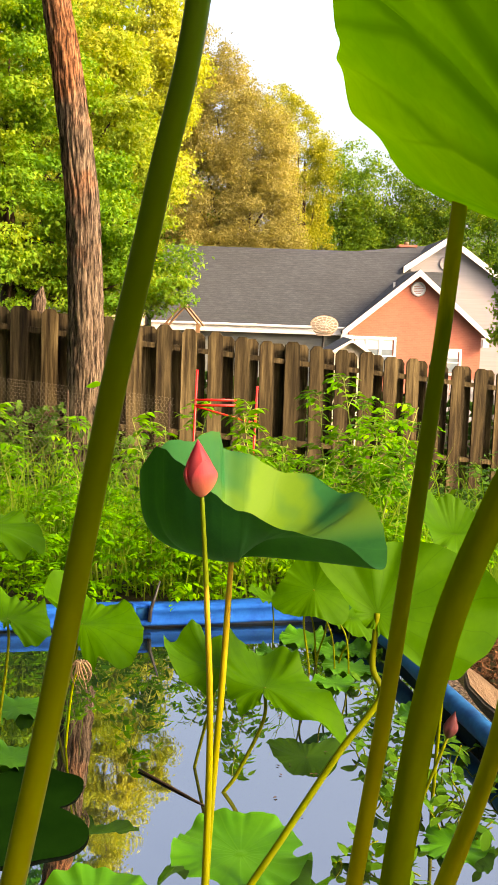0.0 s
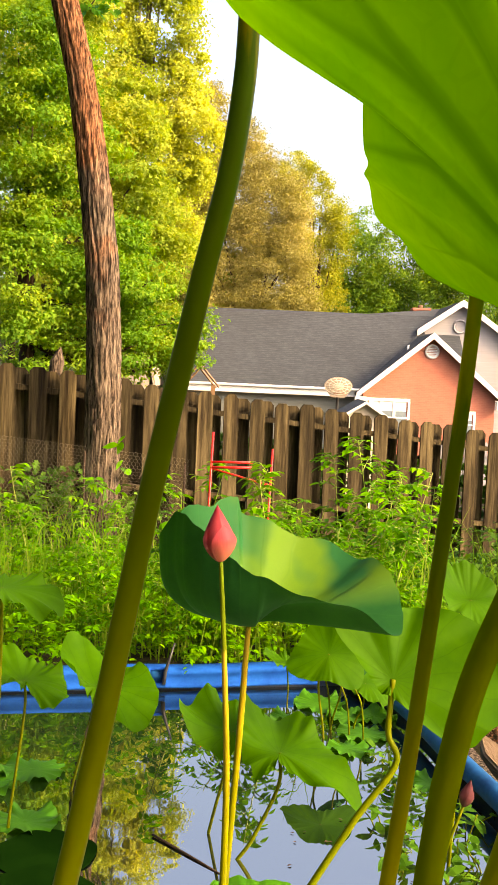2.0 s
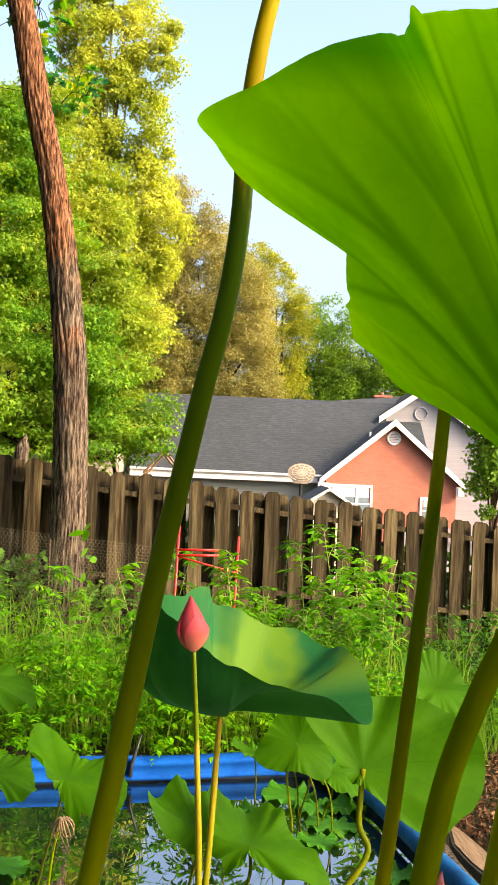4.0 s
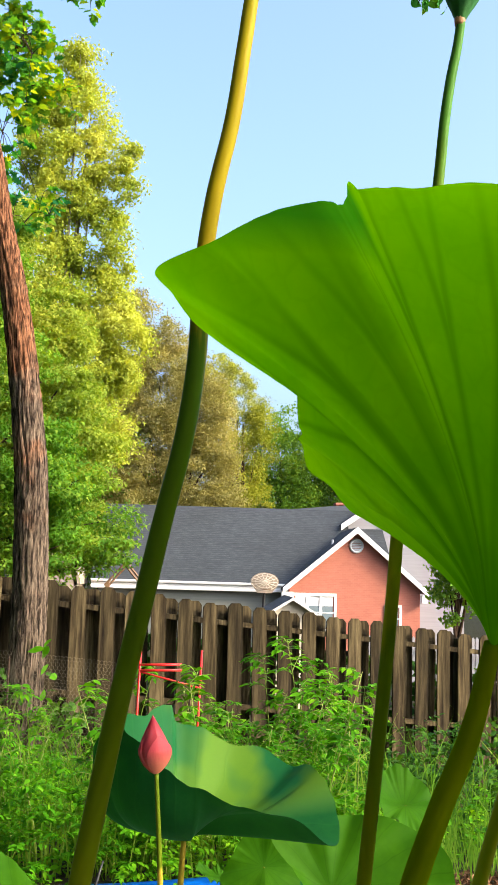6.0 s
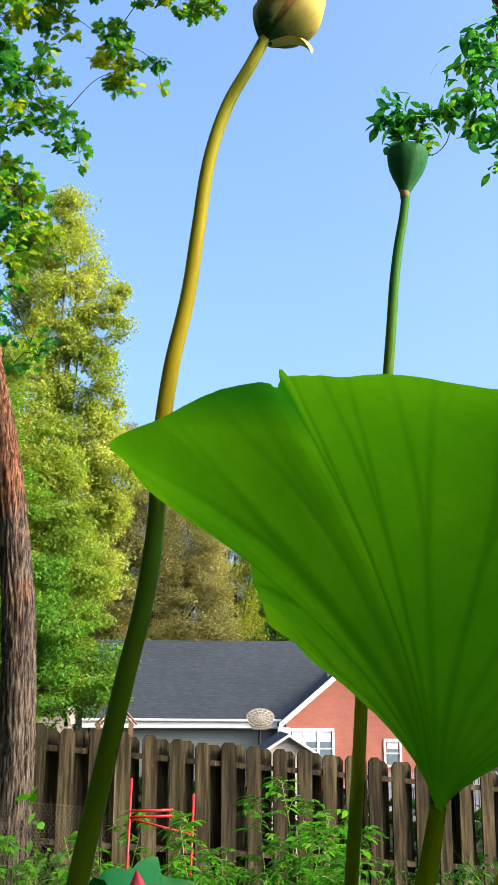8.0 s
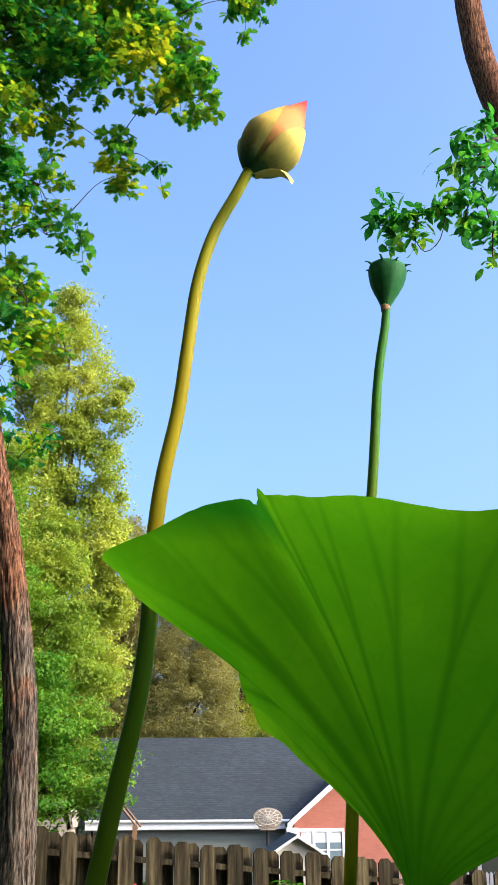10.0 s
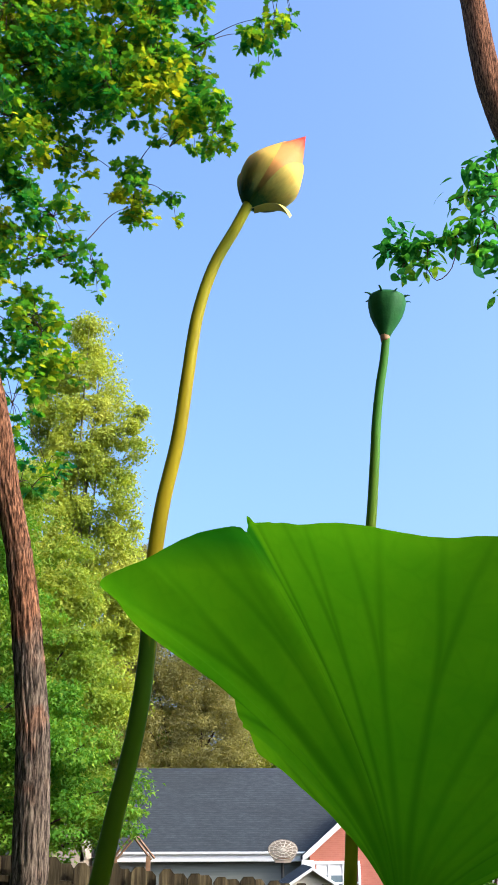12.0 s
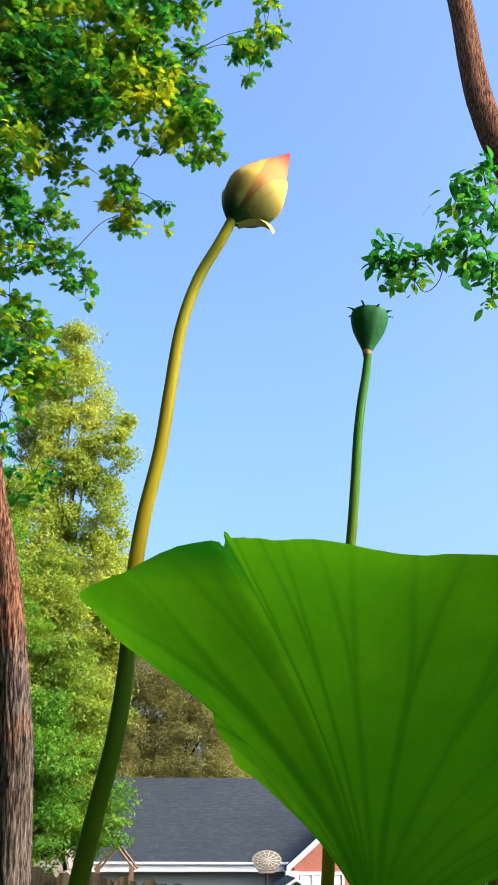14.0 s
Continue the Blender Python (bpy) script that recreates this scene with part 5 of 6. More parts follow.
def weed(seed, h, at, label, material="leaf_weed", leaf=0.045, bushy=1.0, group="garden plants"):
    stems, (v, q) = weed_geometry(seed, h, leaf, bushy)
    w = thing("garden_plant", at, label, "plant", group)
    part("stem", stems, M["stem_weed"], w)
    part("foliage", quads_mesh("leaves", v, q, M[material]), None, w)
    return w


rng = random.Random(21)
kinds = [weed(100 + k, h, G(-1.9 + 0.5 * k, 6.0 + 0.1 * k if k < 3 else 7.2), "tall thin-leaved green garden plant", "leaf_weed", lf, bu) for k, (h, lf, bu) in enumerate(((0.75, 0.045, 1.2), (0.95, 0.055, 1.2), (0.6, 0.04, 1.3), (1.1, 0.062, 1.2), (0.85, 0.05, 1.3), (0.7, 0.055, 1.2)))]
for k in range(150):
    x, y = rng.uniform(-2.6, 2.2), rng.uniform(4.85, 7.9)
    if (abs(x + 0.08) < 0.27 and y > 5.5) or x > 1.0 + 0.15 * (y - 6):
        continue
    s = rng.uniform(0.7, 1.05) * (0.78 if x < -0.5 else 1.0)
    copy_thing(kinds[rng.randrange(6)], Matrix.Translation(G(x, y)) @ pose(0, 0, 0, rng.uniform(-6, 6), rng.uniform(-6, 6), rng.uniform(0, 360)) @ Matrix.Diagonal((s, s, s, 1)))
# taller shoots against the fence
for x, y, s in ((0.55, 7.0, 1.1), (0.75, 6.9, 1.2), (0.95, 7.1, 1.15), (0.2, 6.6, 1.0), (0.42, 6.8, 1.0), (-0.05, 6.95, 0.75), (0.08, 6.9, 0.85), (1.05, 7.4, 1.3), (0.85, 7.5, 1.1), (0.66, 6.5, 1.15), (-0.5, 6.9, 1.05)):
    copy_thing(kinds[rng.choice((1, 3, 4))], Matrix.Translation(G(x, y)) @ pose(0, 0, 0, 0, 0, rng.uniform(0, 360)) @ Matrix.Diagonal((s, s, s, 1)))


def sprigs(base, length, leaf, r, pairs=4):
    """Arching leaf stalks with pointed leaflets in pairs, all in one mesh."""
    n = len(base)
    a = r.uniform(0, math.tau, n)
    out = np.stack([np.cos(a), np.sin(a), np.zeros(n)], 1)
    side = np.stack([-np.sin(a), np.cos(a), np.zeros(n)], 1)
    ln = (length * r.uniform(0.6, 1.3, n))[:, None]
    rise, drop = r.uniform(0.2, 1.1, (n, 1)), r.uniform(0.2, 1.0, (n, 1))
    up = np.array([0, 0, 1.0])
    blades = []
    outline = ((0, 0, 0), (0.3, 0.22, 0.05), (0.65, 0.17, 0.02), (1.0, 0, -0.16), (0.65, -0.17, 0.02), (0.3, -0.22, 0.05))
    for j in range(pairs + 1):
        q = 0.15 + 0.85 * j / pairs
        p = base + out * ln * q + up * ln * (rise * q - drop * q * q)
        for sg in ((-1, 1) if j < pairs else (0,)):
            d = out * (0.6 if sg else 1) + side * sg + up * r.uniform(-0.6, 0.25, (n, 1)) + r.normal(size=(n, 3)) * 0.2
            d /= np.linalg.norm(d, axis=1)[:, None]
            across = np.cross(up + r.normal(size=(n, 3)) * 0.35, d)
            across /= np.linalg.norm(across, axis=1)[:, None] + 1e-9
            nrm = np.cross(d, across)
            sz = (leaf * r.uniform(0.7, 1.3, n))[:, None] * (1.1 - 0.25 * q)
            blades.append(np.stack([p + sz * (d * x + across * y + nrm * z) for x, y, z in outline], 1))
    v = np.concatenate(blades).reshape(-1, 3)
    return v, np.arange(len(v)).reshape(-1, 6)


def make_undergrowth():
    r = np.random.default_rng(8)
    n = 5600
    x, y = r.uniform(-3, 2.8, n), 4.62 + 3.6 * r.uniform(0, 1, n) ** 1.25
    lump = np.array([0.5 + 0.5 * noise.noise((a * 1.9, b * 1.9, 6.0)) for a, b in zip(x, y)])
    keep = r.uniform(0, 1, n) < np.where(x > 0.95, 0.15, 0.35 + 1.1 * lump)
    x, y, lump = x[keep], y[keep], lump[keep]
    z = np.array([ground_z(a, b) for a, b in zip(x, y)]) + r.uniform(0, 1, len(x)) ** 0.9 * (0.12 + 0.5 * lump)
    v, q = sprigs(np.stack([x, y + 0.18 * np.clip(x, -3, 0.6), z], 1), 0.15, 0.04, r, 5)
    tagged(new("undergrowth", quads_mesh("undergrowth", v, q, M["leaf_weed"])), "dense leafy green weeds covering the bed", "weeds", kind="stuff")
    n = 5000
    x, y = r.uniform(0.9, 4.0, n), r.uniform(6.0, 9.4, n)
    z = np.array([ground_z(a, b) for a, b in zip(x, y)]) + r.uniform(0, 1, n) * (0.75 + 0.25 * np.sin(x * 3))
    v, q = scatter_leaves(np.stack([x, y, z], 1), 0.06, r, 0.6, None, 0.55)
    tagged(new("ivy", quads_mesh("ivy", v, q, M["leaf_dark"])), "dark ivy and brambles at the foot of the fence", "ivy", kind="stuff")
    n = 620
    x = r.uniform(0.95, 2.3, n)
    y = 6.3 + r.uniform(0, 1, n) * 1.9
    z = np.array([ground_z(a, b) for a, b in zip(x, y)]) + r.uniform(0, 1, n) ** 1.3 * (0.55 + 0.25 * np.sin(x * 5))
    v, q = sprigs(np.stack([x, y, z], 1), 0.16, 0.05, r, 4)
    tagged(new("fence_weeds", quads_mesh("fence_weeds", v, q, M["leaf_dark"])), "dark weeds climbing at the foot of the fence", "weeds", kind="stuff")
    n = 1000
    x = np.concatenate([r.normal(-1.5, 0.14, n // 2), r.normal(-0.95, 0.1, n // 4), r.normal(-1.85, 0.2, n // 4)])
    y = r.uniform(7.7, 8.2, len(x))
    z = r.uniform(-0.3, 0.62, len(x)) * np.where(x > -1.1, 0.7, 1)
    v, f = shaped_leaves(np.stack([x, y, z], 1), 0.08, r, oak_blade(), 0.5, 0.3)
    tagged(new("brambles", mesh_of("brambles", v, f, M["leaf_dark"], False)), "dark leafy brambles round the oak trunk", "brambles", kind="stuff")
    n = 60
    z = np.linspace(0.2, 0.95, n) + r.normal(size=n) * 0.03
    v, f = shaped_leaves(np.stack([-1.12 + r.normal(size=n) * 0.03, 7.9 + r.normal(size=n) * 0.03, z], 1)[::6], 0.12, r, oval_blade(), 0.2, 0.8)
    tagged(new("vine", mesh_of("vine", v, f, M["leaf_weed"], False)), "yellow-green vine leaves hanging on the oak trunk", "vine", kind="stuff")
    # unseen leaves added behind the fence so its gaps go dark like shade
    n = 9000
    along, back = r.uniform(-2.5, 8.4, n), r.uniform(0.22, 0.7, n)
    x, y = FENCE_A.x + FENCE_D.x * along - FENCE_N.x * back, FENCE_A.y + FENCE_D.y * along - FENCE_N.y * back
    z = 1.37 - 0.1 * along - 0.36 - r.uniform(0, 1, n) ** 1.2 * 1.4
    v, q = scatter_leaves(np.stack([x, y, z], 1), 0.1, r, 0.4, None, 0.55)
    tagged(new("hedge", quads_mesh("hedge", v, q, M["leaf_dark"])), "dark leaves added behind the fence boards to blacken the gaps", "hedge", kind="stuff")
    n = 3000
    x, y = r.uniform(-3, 1.6, n), r.uniform(4.7, 7.6, n)
    vv, ff = [], []
    for a, b in zip(x, y):
        g0, h = ground_z(a, b), r.uniform(0.15, 0.5)
        dx, dy = r.normal(size=2) * 0.1
        if r.uniform() < 0.2:
            h, dx, dy = r.uniform(0.5, 0.85), dx * 2.4, dy * 1.5
        k = len(vv)
        vv += [(a - 0.003, b, g0), (a + 0.003, b, g0), (a + dx * 0.4 + 0.0025, b + dy * 0.4, g0 + h * 0.7), (a + dx * 0.4 - 0.0025, b + dy * 0.4, g0 + h * 0.7), (a + dx, b + dy, g0 + h)]
        ff += [(k, k + 1, k + 2, k + 3), (k + 3, k + 2, k + 4)]
    tagged(new("grass", mesh_of("grass", vv, ff, M["leaf_straw"], False)), "loose long grass blades in the bed", "grass", kind="stuff")


make_undergrowth()


def make_chicken_wire():
    """Hexagon netting on posts, beside the oak."""
    c = thing("chicken_wire_fence", (-2.3, 7.62, ground_z(-2.0, 7.6)), "rusty chicken-wire netting on thin stakes", "wire fence")
    z0 = c.location.z
    cell, r = 0.029, 0.0007
    nx, nz = int(1.75 / cell), 50
    verts, faces = [], []

    def strand(a, b):
        k = len(verts)
        d = Vector((b[0] - a[0], 0, b[1] - a[1])).normalized()
        s = Vector((-d.z, 0, d.x)) * r
        for p in (a, b):
            wob = 0.012 * math.sin(p[0] * 5) + 0.01 * math.sin(p[1] * 9)
            dz = -0.14 * p[0] * 0.6
            for o in (s, Vector((0, -r, 0)), -s, Vector((0, r, 0))):
                verts.append((p[0] + o.x, wob + o.y, p[1] + o.z + dz))
        faces.extend([(k + j, k + (j + 1) % 4, k + 4 + (j + 1) % 4, k + 4 + j) for j in range(4)])

    h = cell * 0.55
    for j in range(nz):
        for i in range(nx):
            x = i * cell + (cell / 2 if j % 2 else 0)
            z = j * h * 1.5
            strand((x, z), (x, z + h * 0.9))
            strand((x, z + h * 0.9), (x + cell / 2, z + h * 1.5))
            strand((x, z + h * 0.9), (x - cell / 2, z + h * 1.5))
    part("netting", (verts, faces), M["wire"], c)
    for x in (0.05, 0.95, 1.7):
        part("stake", tube([(x, 0.02, -0.1), (x, 0.02, 1.15 - 0.08 * x)], [0.008], 6), M["bark_dark"], c)


make_chicken_wire()


def make_cage():
    """A folding tomato support of red steel."""
    c = thing("tomato_cage", (-0.16, 6.5, ground_z(-0.16, 6.5)), "red steel tomato cage among the plants", "tomato cage")
    z = c.location.z
    legs = (((-0.21, 0, 0), (-0.18, 0, 1.02 - z)), ((0.17, -0.02, 0), (0.2, -0.02, 0.93 - z)))
    for a, b in legs:
        part("upright", tube([a, b], [0.0075, 0.0075], 8), M["red"], c)
    part("bar", tube([(-0.19, 0, 0.83 - z), (0.075, -0.01, 0.838 - z)], [0.008], 8), M["red"], c)
    part("bar", tube([(-0.19, 0, 0.795 - z), (0.08, -0.01, 0.805 - z)], [0.008], 8), M["red"], c)
    part("bar", tube([(-0.19, 0, 0.79 - z), (0.185, -0.02, 0.70 - z)], [0.006], 8), M["red"], c)


make_cage()


# ---- mulch and stones beside the pool ----
def make_mulch():
    r = np.random.default_rng(4)
    n = 11000
    x, y = r.uniform(0.75, 2.4, n), r.uniform(2.6, 5.2, n)
    keep = x > 0.62 + (4.6 - y) * 0.19 + 0.1
    x, y = x[keep], y[keep]
    z = np.array([ground_z(a, b) for a, b in zip(x, y)]) + r.uniform(0.0, 0.035, len(x))
    v, q = scatter_leaves(np.stack([x, y, z], 1), 0.042, r, 1.2, None, 0.22)
    tagged(new("mulch", quads_mesh("mulch", v, q, M["chip"])), "brown shredded bark mulch beside the pool", "mulch", kind="stuff")
    rr = random.Random(7)
    path = [(0.74, 4.28), (0.80, 3.95), (0.88, 3.55), (0.97, 3.2), (1.0, 2.8)]
    for k, (sx, sy) in enumerate(path):
        outline = [(0.05 * rr.uniform(0.75, 1.1) * math.cos(a * math.tau / 9), 0.23 * rr.uniform(0.8, 1.1) * math.sin(a * math.tau / 9)) for a in range(9)]
        bm = bmesh.new()
        low = [bm.verts.new((px, py, 0)) for px, py in outline]
        f = bm.faces.new(low)
        up = bmesh.ops.extrude_face_region(bm, geom=[f])
        bmesh.ops.translate(bm, verts=[g for g in up["geom"] if isinstance(g, bmesh.types.BMVert)], vec=(0, 0, 0.05))
        bmesh.ops.bevel(bm, geom=bm.edges[:], offset=0.008, segments=2, affect="EDGES")
        me = bpy.data.meshes.new("edging_stone")
        bm.to_mesh(me)
        bm.free()
        me.materials.append(M["stone"])
        st = new("edging_stone", me)
        st.matrix_basis = Matrix.Translation((sx, sy, ground_z(sx, sy) + 0.005)) @ pose(0, 0, 0, rr.uniform(-5, 5), rr.uniform(-5, 5), rr.uniform(-20, 20))
        tagged(st, "flat tan edging stone beside the pool", "stone", "edging stones")

    base = (0.761, 3.792, 0.080)
    line = [(0.740, 4.095, 0.072), (0.761, 3.792, 0.080), (0.775, 3.590, 0.085), (0.794, 3.397, 0.080), (0.834, 3.251, 0.070), (0.914, 2.959, 0.050)]
    log = new("fallen_branch", mesh_of("fallen_branch", *bark_trunk([tuple(Vector(p) - Vector(base)) for p in line], [0.012, 0.02, 0.024, 0.022, 0.018, 0.012], 16, 60, 5, 0.1), M["bark"]))
    log.location = base
    tagged(log, "brown fallen branch lying along the pool edge", "branch")


make_mulch()


# ---- lotus plants ----
def ring_value(keys, a, col):
    """A smooth value round the leaf from (degrees, radius, lift) keys."""
    a = a % 360
    n = len(keys)
    for k in range(n):
        a0, a1 = keys[k][0], keys[(k + 1) % n][0] + (360 if k == n - 1 else 0)
        aa = a if a >= keys[0][0] else a + 360
        if a0 <= aa <= a1:
            t = (aa - a0) / (a1 - a0)
            b, c = keys[k][col], keys[(k + 1) % n][col]
            p, d = keys[k - 1][col], keys[(k + 2) % n][col]
            return 0.5 * (2 * b + (c - p) * t + (2 * p - 5 * b + 4 * c - d) * t * t + (3 * b - p - 3 * c + d) * t ** 3)
    return keys[0][col]


def leaf_geometry(keys, seed=0, bow=1.5, ruffle=0.006, around=216, out=26, dimple=0.0, swell=0.0, core=0.0, lip=None, ridge=0.0):
    """A shield-shaped leaf: blade round its middle, cupped, waved and ruffled at the edge."""
    keys = sorted(keys)
    verts, faces = [(0, 0, 0)], []
    for j in range(1, out + 1):
        s = j / out
        for i in range(around):
            a = 360 * i / around
            r, h = ring_value(keys, a, 1), ring_value(keys, a, 2)
            c, d = math.cos(math.radians(a)), math.sin(math.radians(a))
            edge = s ** 4
            wave = ruffle * edge * (noise.noise((c * 2.6 + seed, d * 2.6, 0.3)) * 2.2 + noise.noise((c * 6 + seed, d * 6, 1.7)))
            ribs = 0.0001 * r * s * math.cos(math.radians(a) * 20) * (1 - 0.6 * s)
            bend = bow
            if lip:
                near_lip = max(0.0, math.cos(math.radians(min(90, abs((a - lip[0] + 180) % 360 - 180) * 90 / lip[1])))) ** 0.6
                bend = bow + (lip[2] - bow) * near_lip
            if ridge:
                ribs -= ridge * max(0.0, 1 - (s / 0.85) ** 3) * vein_ridge(a, r * s, math.hypot(r * s, h * s ** bow), 19)
                ribs += 0.0016 * s * noise.noise((c * 3.4 * s, d * 3.4 * s, seed + 4.0)) + 0.0006 * noise.noise((c * 16 * s, d * 16 * s, seed + 9.0))
            belly = swell * max(0.0, math.cos(math.radians(a - 215))) ** 0.7
            rr = (r * (s + belly * math.sin(math.pi * s)) + core * (1 - s) ** 16) * (1 + 0.012 * edge * noise.noise((c * 7, d * 7, seed)))
            verts.append((rr * c, rr * d, h * s ** bend + wave + ribs + dimple * (1 - s) ** 3))
    for i in range(around):
        faces.append((0, 1 + i, 1 + (i + 1) % around))
    for j in range(out - 1):
        for i in range(around):
            a, b = 1 + j * around + i, 1 + j * around + (i + 1) % around
            faces.append((a, a + around, b + around, b))
    return verts, faces


def vein_ridge(a, dist, slant, count):
    """How strongly a point of the blade lies on one of its forking veins."""
    step = 360 / count
    spread = min(1.0, max(0.0, slant * 8.0 - 1.2)) * 0.3 * step
    off = abs(abs((a % step) - step / 2) - spread)
    wide = 0.0034 - 0.007 * dist
    return math.exp(-(math.radians(off) * dist / max(0.0012, wide)) ** 2) * min(1, dist * 30)


def lotus(at, keys, stalk, radii, label, material, stalk_material="stalk_green", bow=1.5, seed=0, ruffle=0.006, tilt=(0, 0, 0), veins=False, dimple=0.0, stalk_label="", swell=0.0, core=0.0, lip=None):
    """A standing lotus leaf on its stalk. at: the middle of the blade; stalk: points from the blade down to the mud."""
    foot = Vector(stalk[-1])
    t = thing("lotus_leaf", tuple(foot), label, "lotus leaf", "lotus leaves")
    blade = part("blade", leaf_geometry(keys, seed, bow, ruffle, dimple=dimple, swell=swell, core=core, lip=lip, around=900 if veins else 216, out=40 if veins else 26, ridge=0.0009 if veins else 0.0), M[material], t)
    blade.matrix_basis = Matrix.Translation(Vector(at) - foot) @ pose(0, 0, 0, *tilt)
    part("stalk", tube([tuple(Vector(p) - foot) for p in stalk], radii, 14, 40, 0.015, seed), M[stalk_material], t, stalk_label)
    return t



# the large leaf overhead, close by
C = (0.1238, 0.3962, 1.4095)
NEAR = [(12, 0.27, 0.11), (40, 0.36, 0.075), (58, 0.45, 0.052), (70, 0.5009, 0.0467), (79, 0.4593, 0.0637), (88, 0.4152, 0.0809), (93, 0.3689, 0.09), (98, 0.3158, 0.1059), (103, 0.2925, 0.118), (107, 0.2572, 0.1324), (111, 0.2288, 0.1333), (115, 0.196, 0.1327), (119, 0.1794, 0.1367), (123, 0.1654, 0.1482), (128, 0.1518, 0.1635), (134, 0.1536, 0.1602), (141, 0.1785, 0.1775), (145, 0.196, 0.193), (149, 0.2035, 0.21), (156, 0.2002, 0.2173), (164, 0.1595, 0.2234), (176, 0.1222, 0.23), (190, 0.0957, 0.2295), (205, 0.0961, 0.2191), (213, 0.104, 0.2172), (217.3, 0.1112, 0.2205), (219.8, 0.1104, 0.2158), (236, 0.1156, 0.208), (252, 0.1354, 0.1989), (268, 0.1546, 0.1861), (284, 0.1711, 0.1816), (300, 0.1822, 0.1661), (320, 0.1934, 0.1507)]
near_leaf = lotus(C, NEAR, [(0.1241, 0.3968, 1.413), (0.1185, 0.418, 1.365), (0.1095, 0.453, 1.315), (0.1003, 0.485, 1.26), (0.0955, 0.512, 1.2), (0.0925, 0.527, 1.15), (0.0857, 0.542, 1.05), (0.0783, 0.555, 0.95), (0.06, 0.6, 0.5), (0.05, 0.62, -0.3)], [0.0045, 0.0062, 0.0072, 0.0078, 0.0082, 0.0084, 0.0085, 0.0086], "large light green lotus leaf standing above the water", "lotus_near", bow=0.607, seed=3, ruffle=0.0004, veins=True, core=0.004)
# unseen leaves beside the viewer, added to shade the near leaf and stalks
for q, (at, r) in enumerate((((0.64, 0.36, 1.62), 0.44), ((0.92, 0.45, 1.3), 0.42), ((1.0, 0.75, 1.72), 0.3))):
    rim = [(k * 30, r * (0.95 + 0.08 * math.sin(k * 2.1 + q)), 0.03 * math.sin(k * 1.3 + q)) for k in range(12)]
    lotus(at, rim, [at, (at[0] - 0.03, at[1] + 0.02, at[2] - 0.3), (at[0] - 0.03, at[1] + 0.1, 0.4), (at[0] - 0.05, at[1] + 0.1, -0.3)], [0.008, 0.01, 0.011], "unseen light green lotus leaf added to cast shade", "lotus_mid", "stalk_green", 1.3, 80 + q, 0.01, (0, 57, -16))


# tall yellow bud on its stalk
flower = thing("lotus_flower", (-0.2, 0.72, 0), "tall lotus bud, yellow flushed with orange, on a bent stalk", "lotus flower")
FO = Vector((-0.2, 0.72, 0))
LEFT = [(-0.21, 0.62, -0.3), (-0.205, 0.61, 0.5), (-0.1545, 0.603, 0.95), (-0.1353, 0.603, 1.05), (-0.1159, 0.603, 1.15), (-0.0983, 0.603, 1.25), (-0.0807, 0.603, 1.35), (-0.0665, 0.603, 1.42), (-0.0543, 0.603, 1.48), (-0.0412, 0.603, 1.54), (-0.0340, 0.603, 1.6), (-0.0322, 0.603, 1.66), (-0.0255, 0.603, 1.72), (-0.0137, 0.603, 1.78), (-0.0063, 0.603, 1.84), (0.0015, 0.603, 1.9), (0.0155, 0.603, 1.95), (0.0352, 0.602, 1.99), (0.0475, 0.6, 2.0154)]
part("stalk", tube([tuple(Vector(p) - FO) for p in LEFT], [0.0079, 0.0079, 0.0079, 0.0077, 0.0073, 0.007, 0.0063, 0.0057, 0.0053, 0.005], 18, 90, 0.01), M["stalk_bud"], flower, "smooth yellow-green stalk")


def petal_mesh(k, petals, length, width, belly=0.4):
    """One petal of a closed bud: the first is the full heart, the others wrap it, each ending in a point."""
    verts, faces, nu, nv = [], [], 26, 14
    lift = 1 + 0.05 * k
    span = (math.pi, 1.5, 1.35, 1.15, 1.0, 0.85)[k % 6]
    top = (1.0, 0.97, 0.93, 0.8, 0.66, 0.5)[k % 6]
    for i in range(nu + 1):
        u = i / nu * top
        low = math.sin(min(1, u / belly) * math.pi / 2) ** 0.75
        high = 1 if u < belly else max(0.0, (1 - ((u - belly) / (1 - belly)) ** 1.5) * (1 - 0.22 * (u - belly) / (1 - belly)))
        rr = width / 2 * max(0.003, (0.12 + 0.88 * low) * high) * (1 if not k else lift / 1.1)
        end = i / nu
        taper = 1 if not k else max(0.01, (1 - end ** 4) ** 0.8)
        for j in range(nv + 1):
            q = j / nv * 2 - 1
            a = k * math.tau * 0.382 + q * span * taper
            rim = 1 + 0.03 * abs(q) ** 4 * (0 if not k else 1)
            verts.append((rr * rim * math.cos(a), rr * rim * math.sin(a), length * u))
    for i in range(nu):
        for j in range(nv):
            q = i * (nv + 1) + j
            faces.append((q, q + 1, q + nv + 2, q + nv + 1))
    return verts, faces


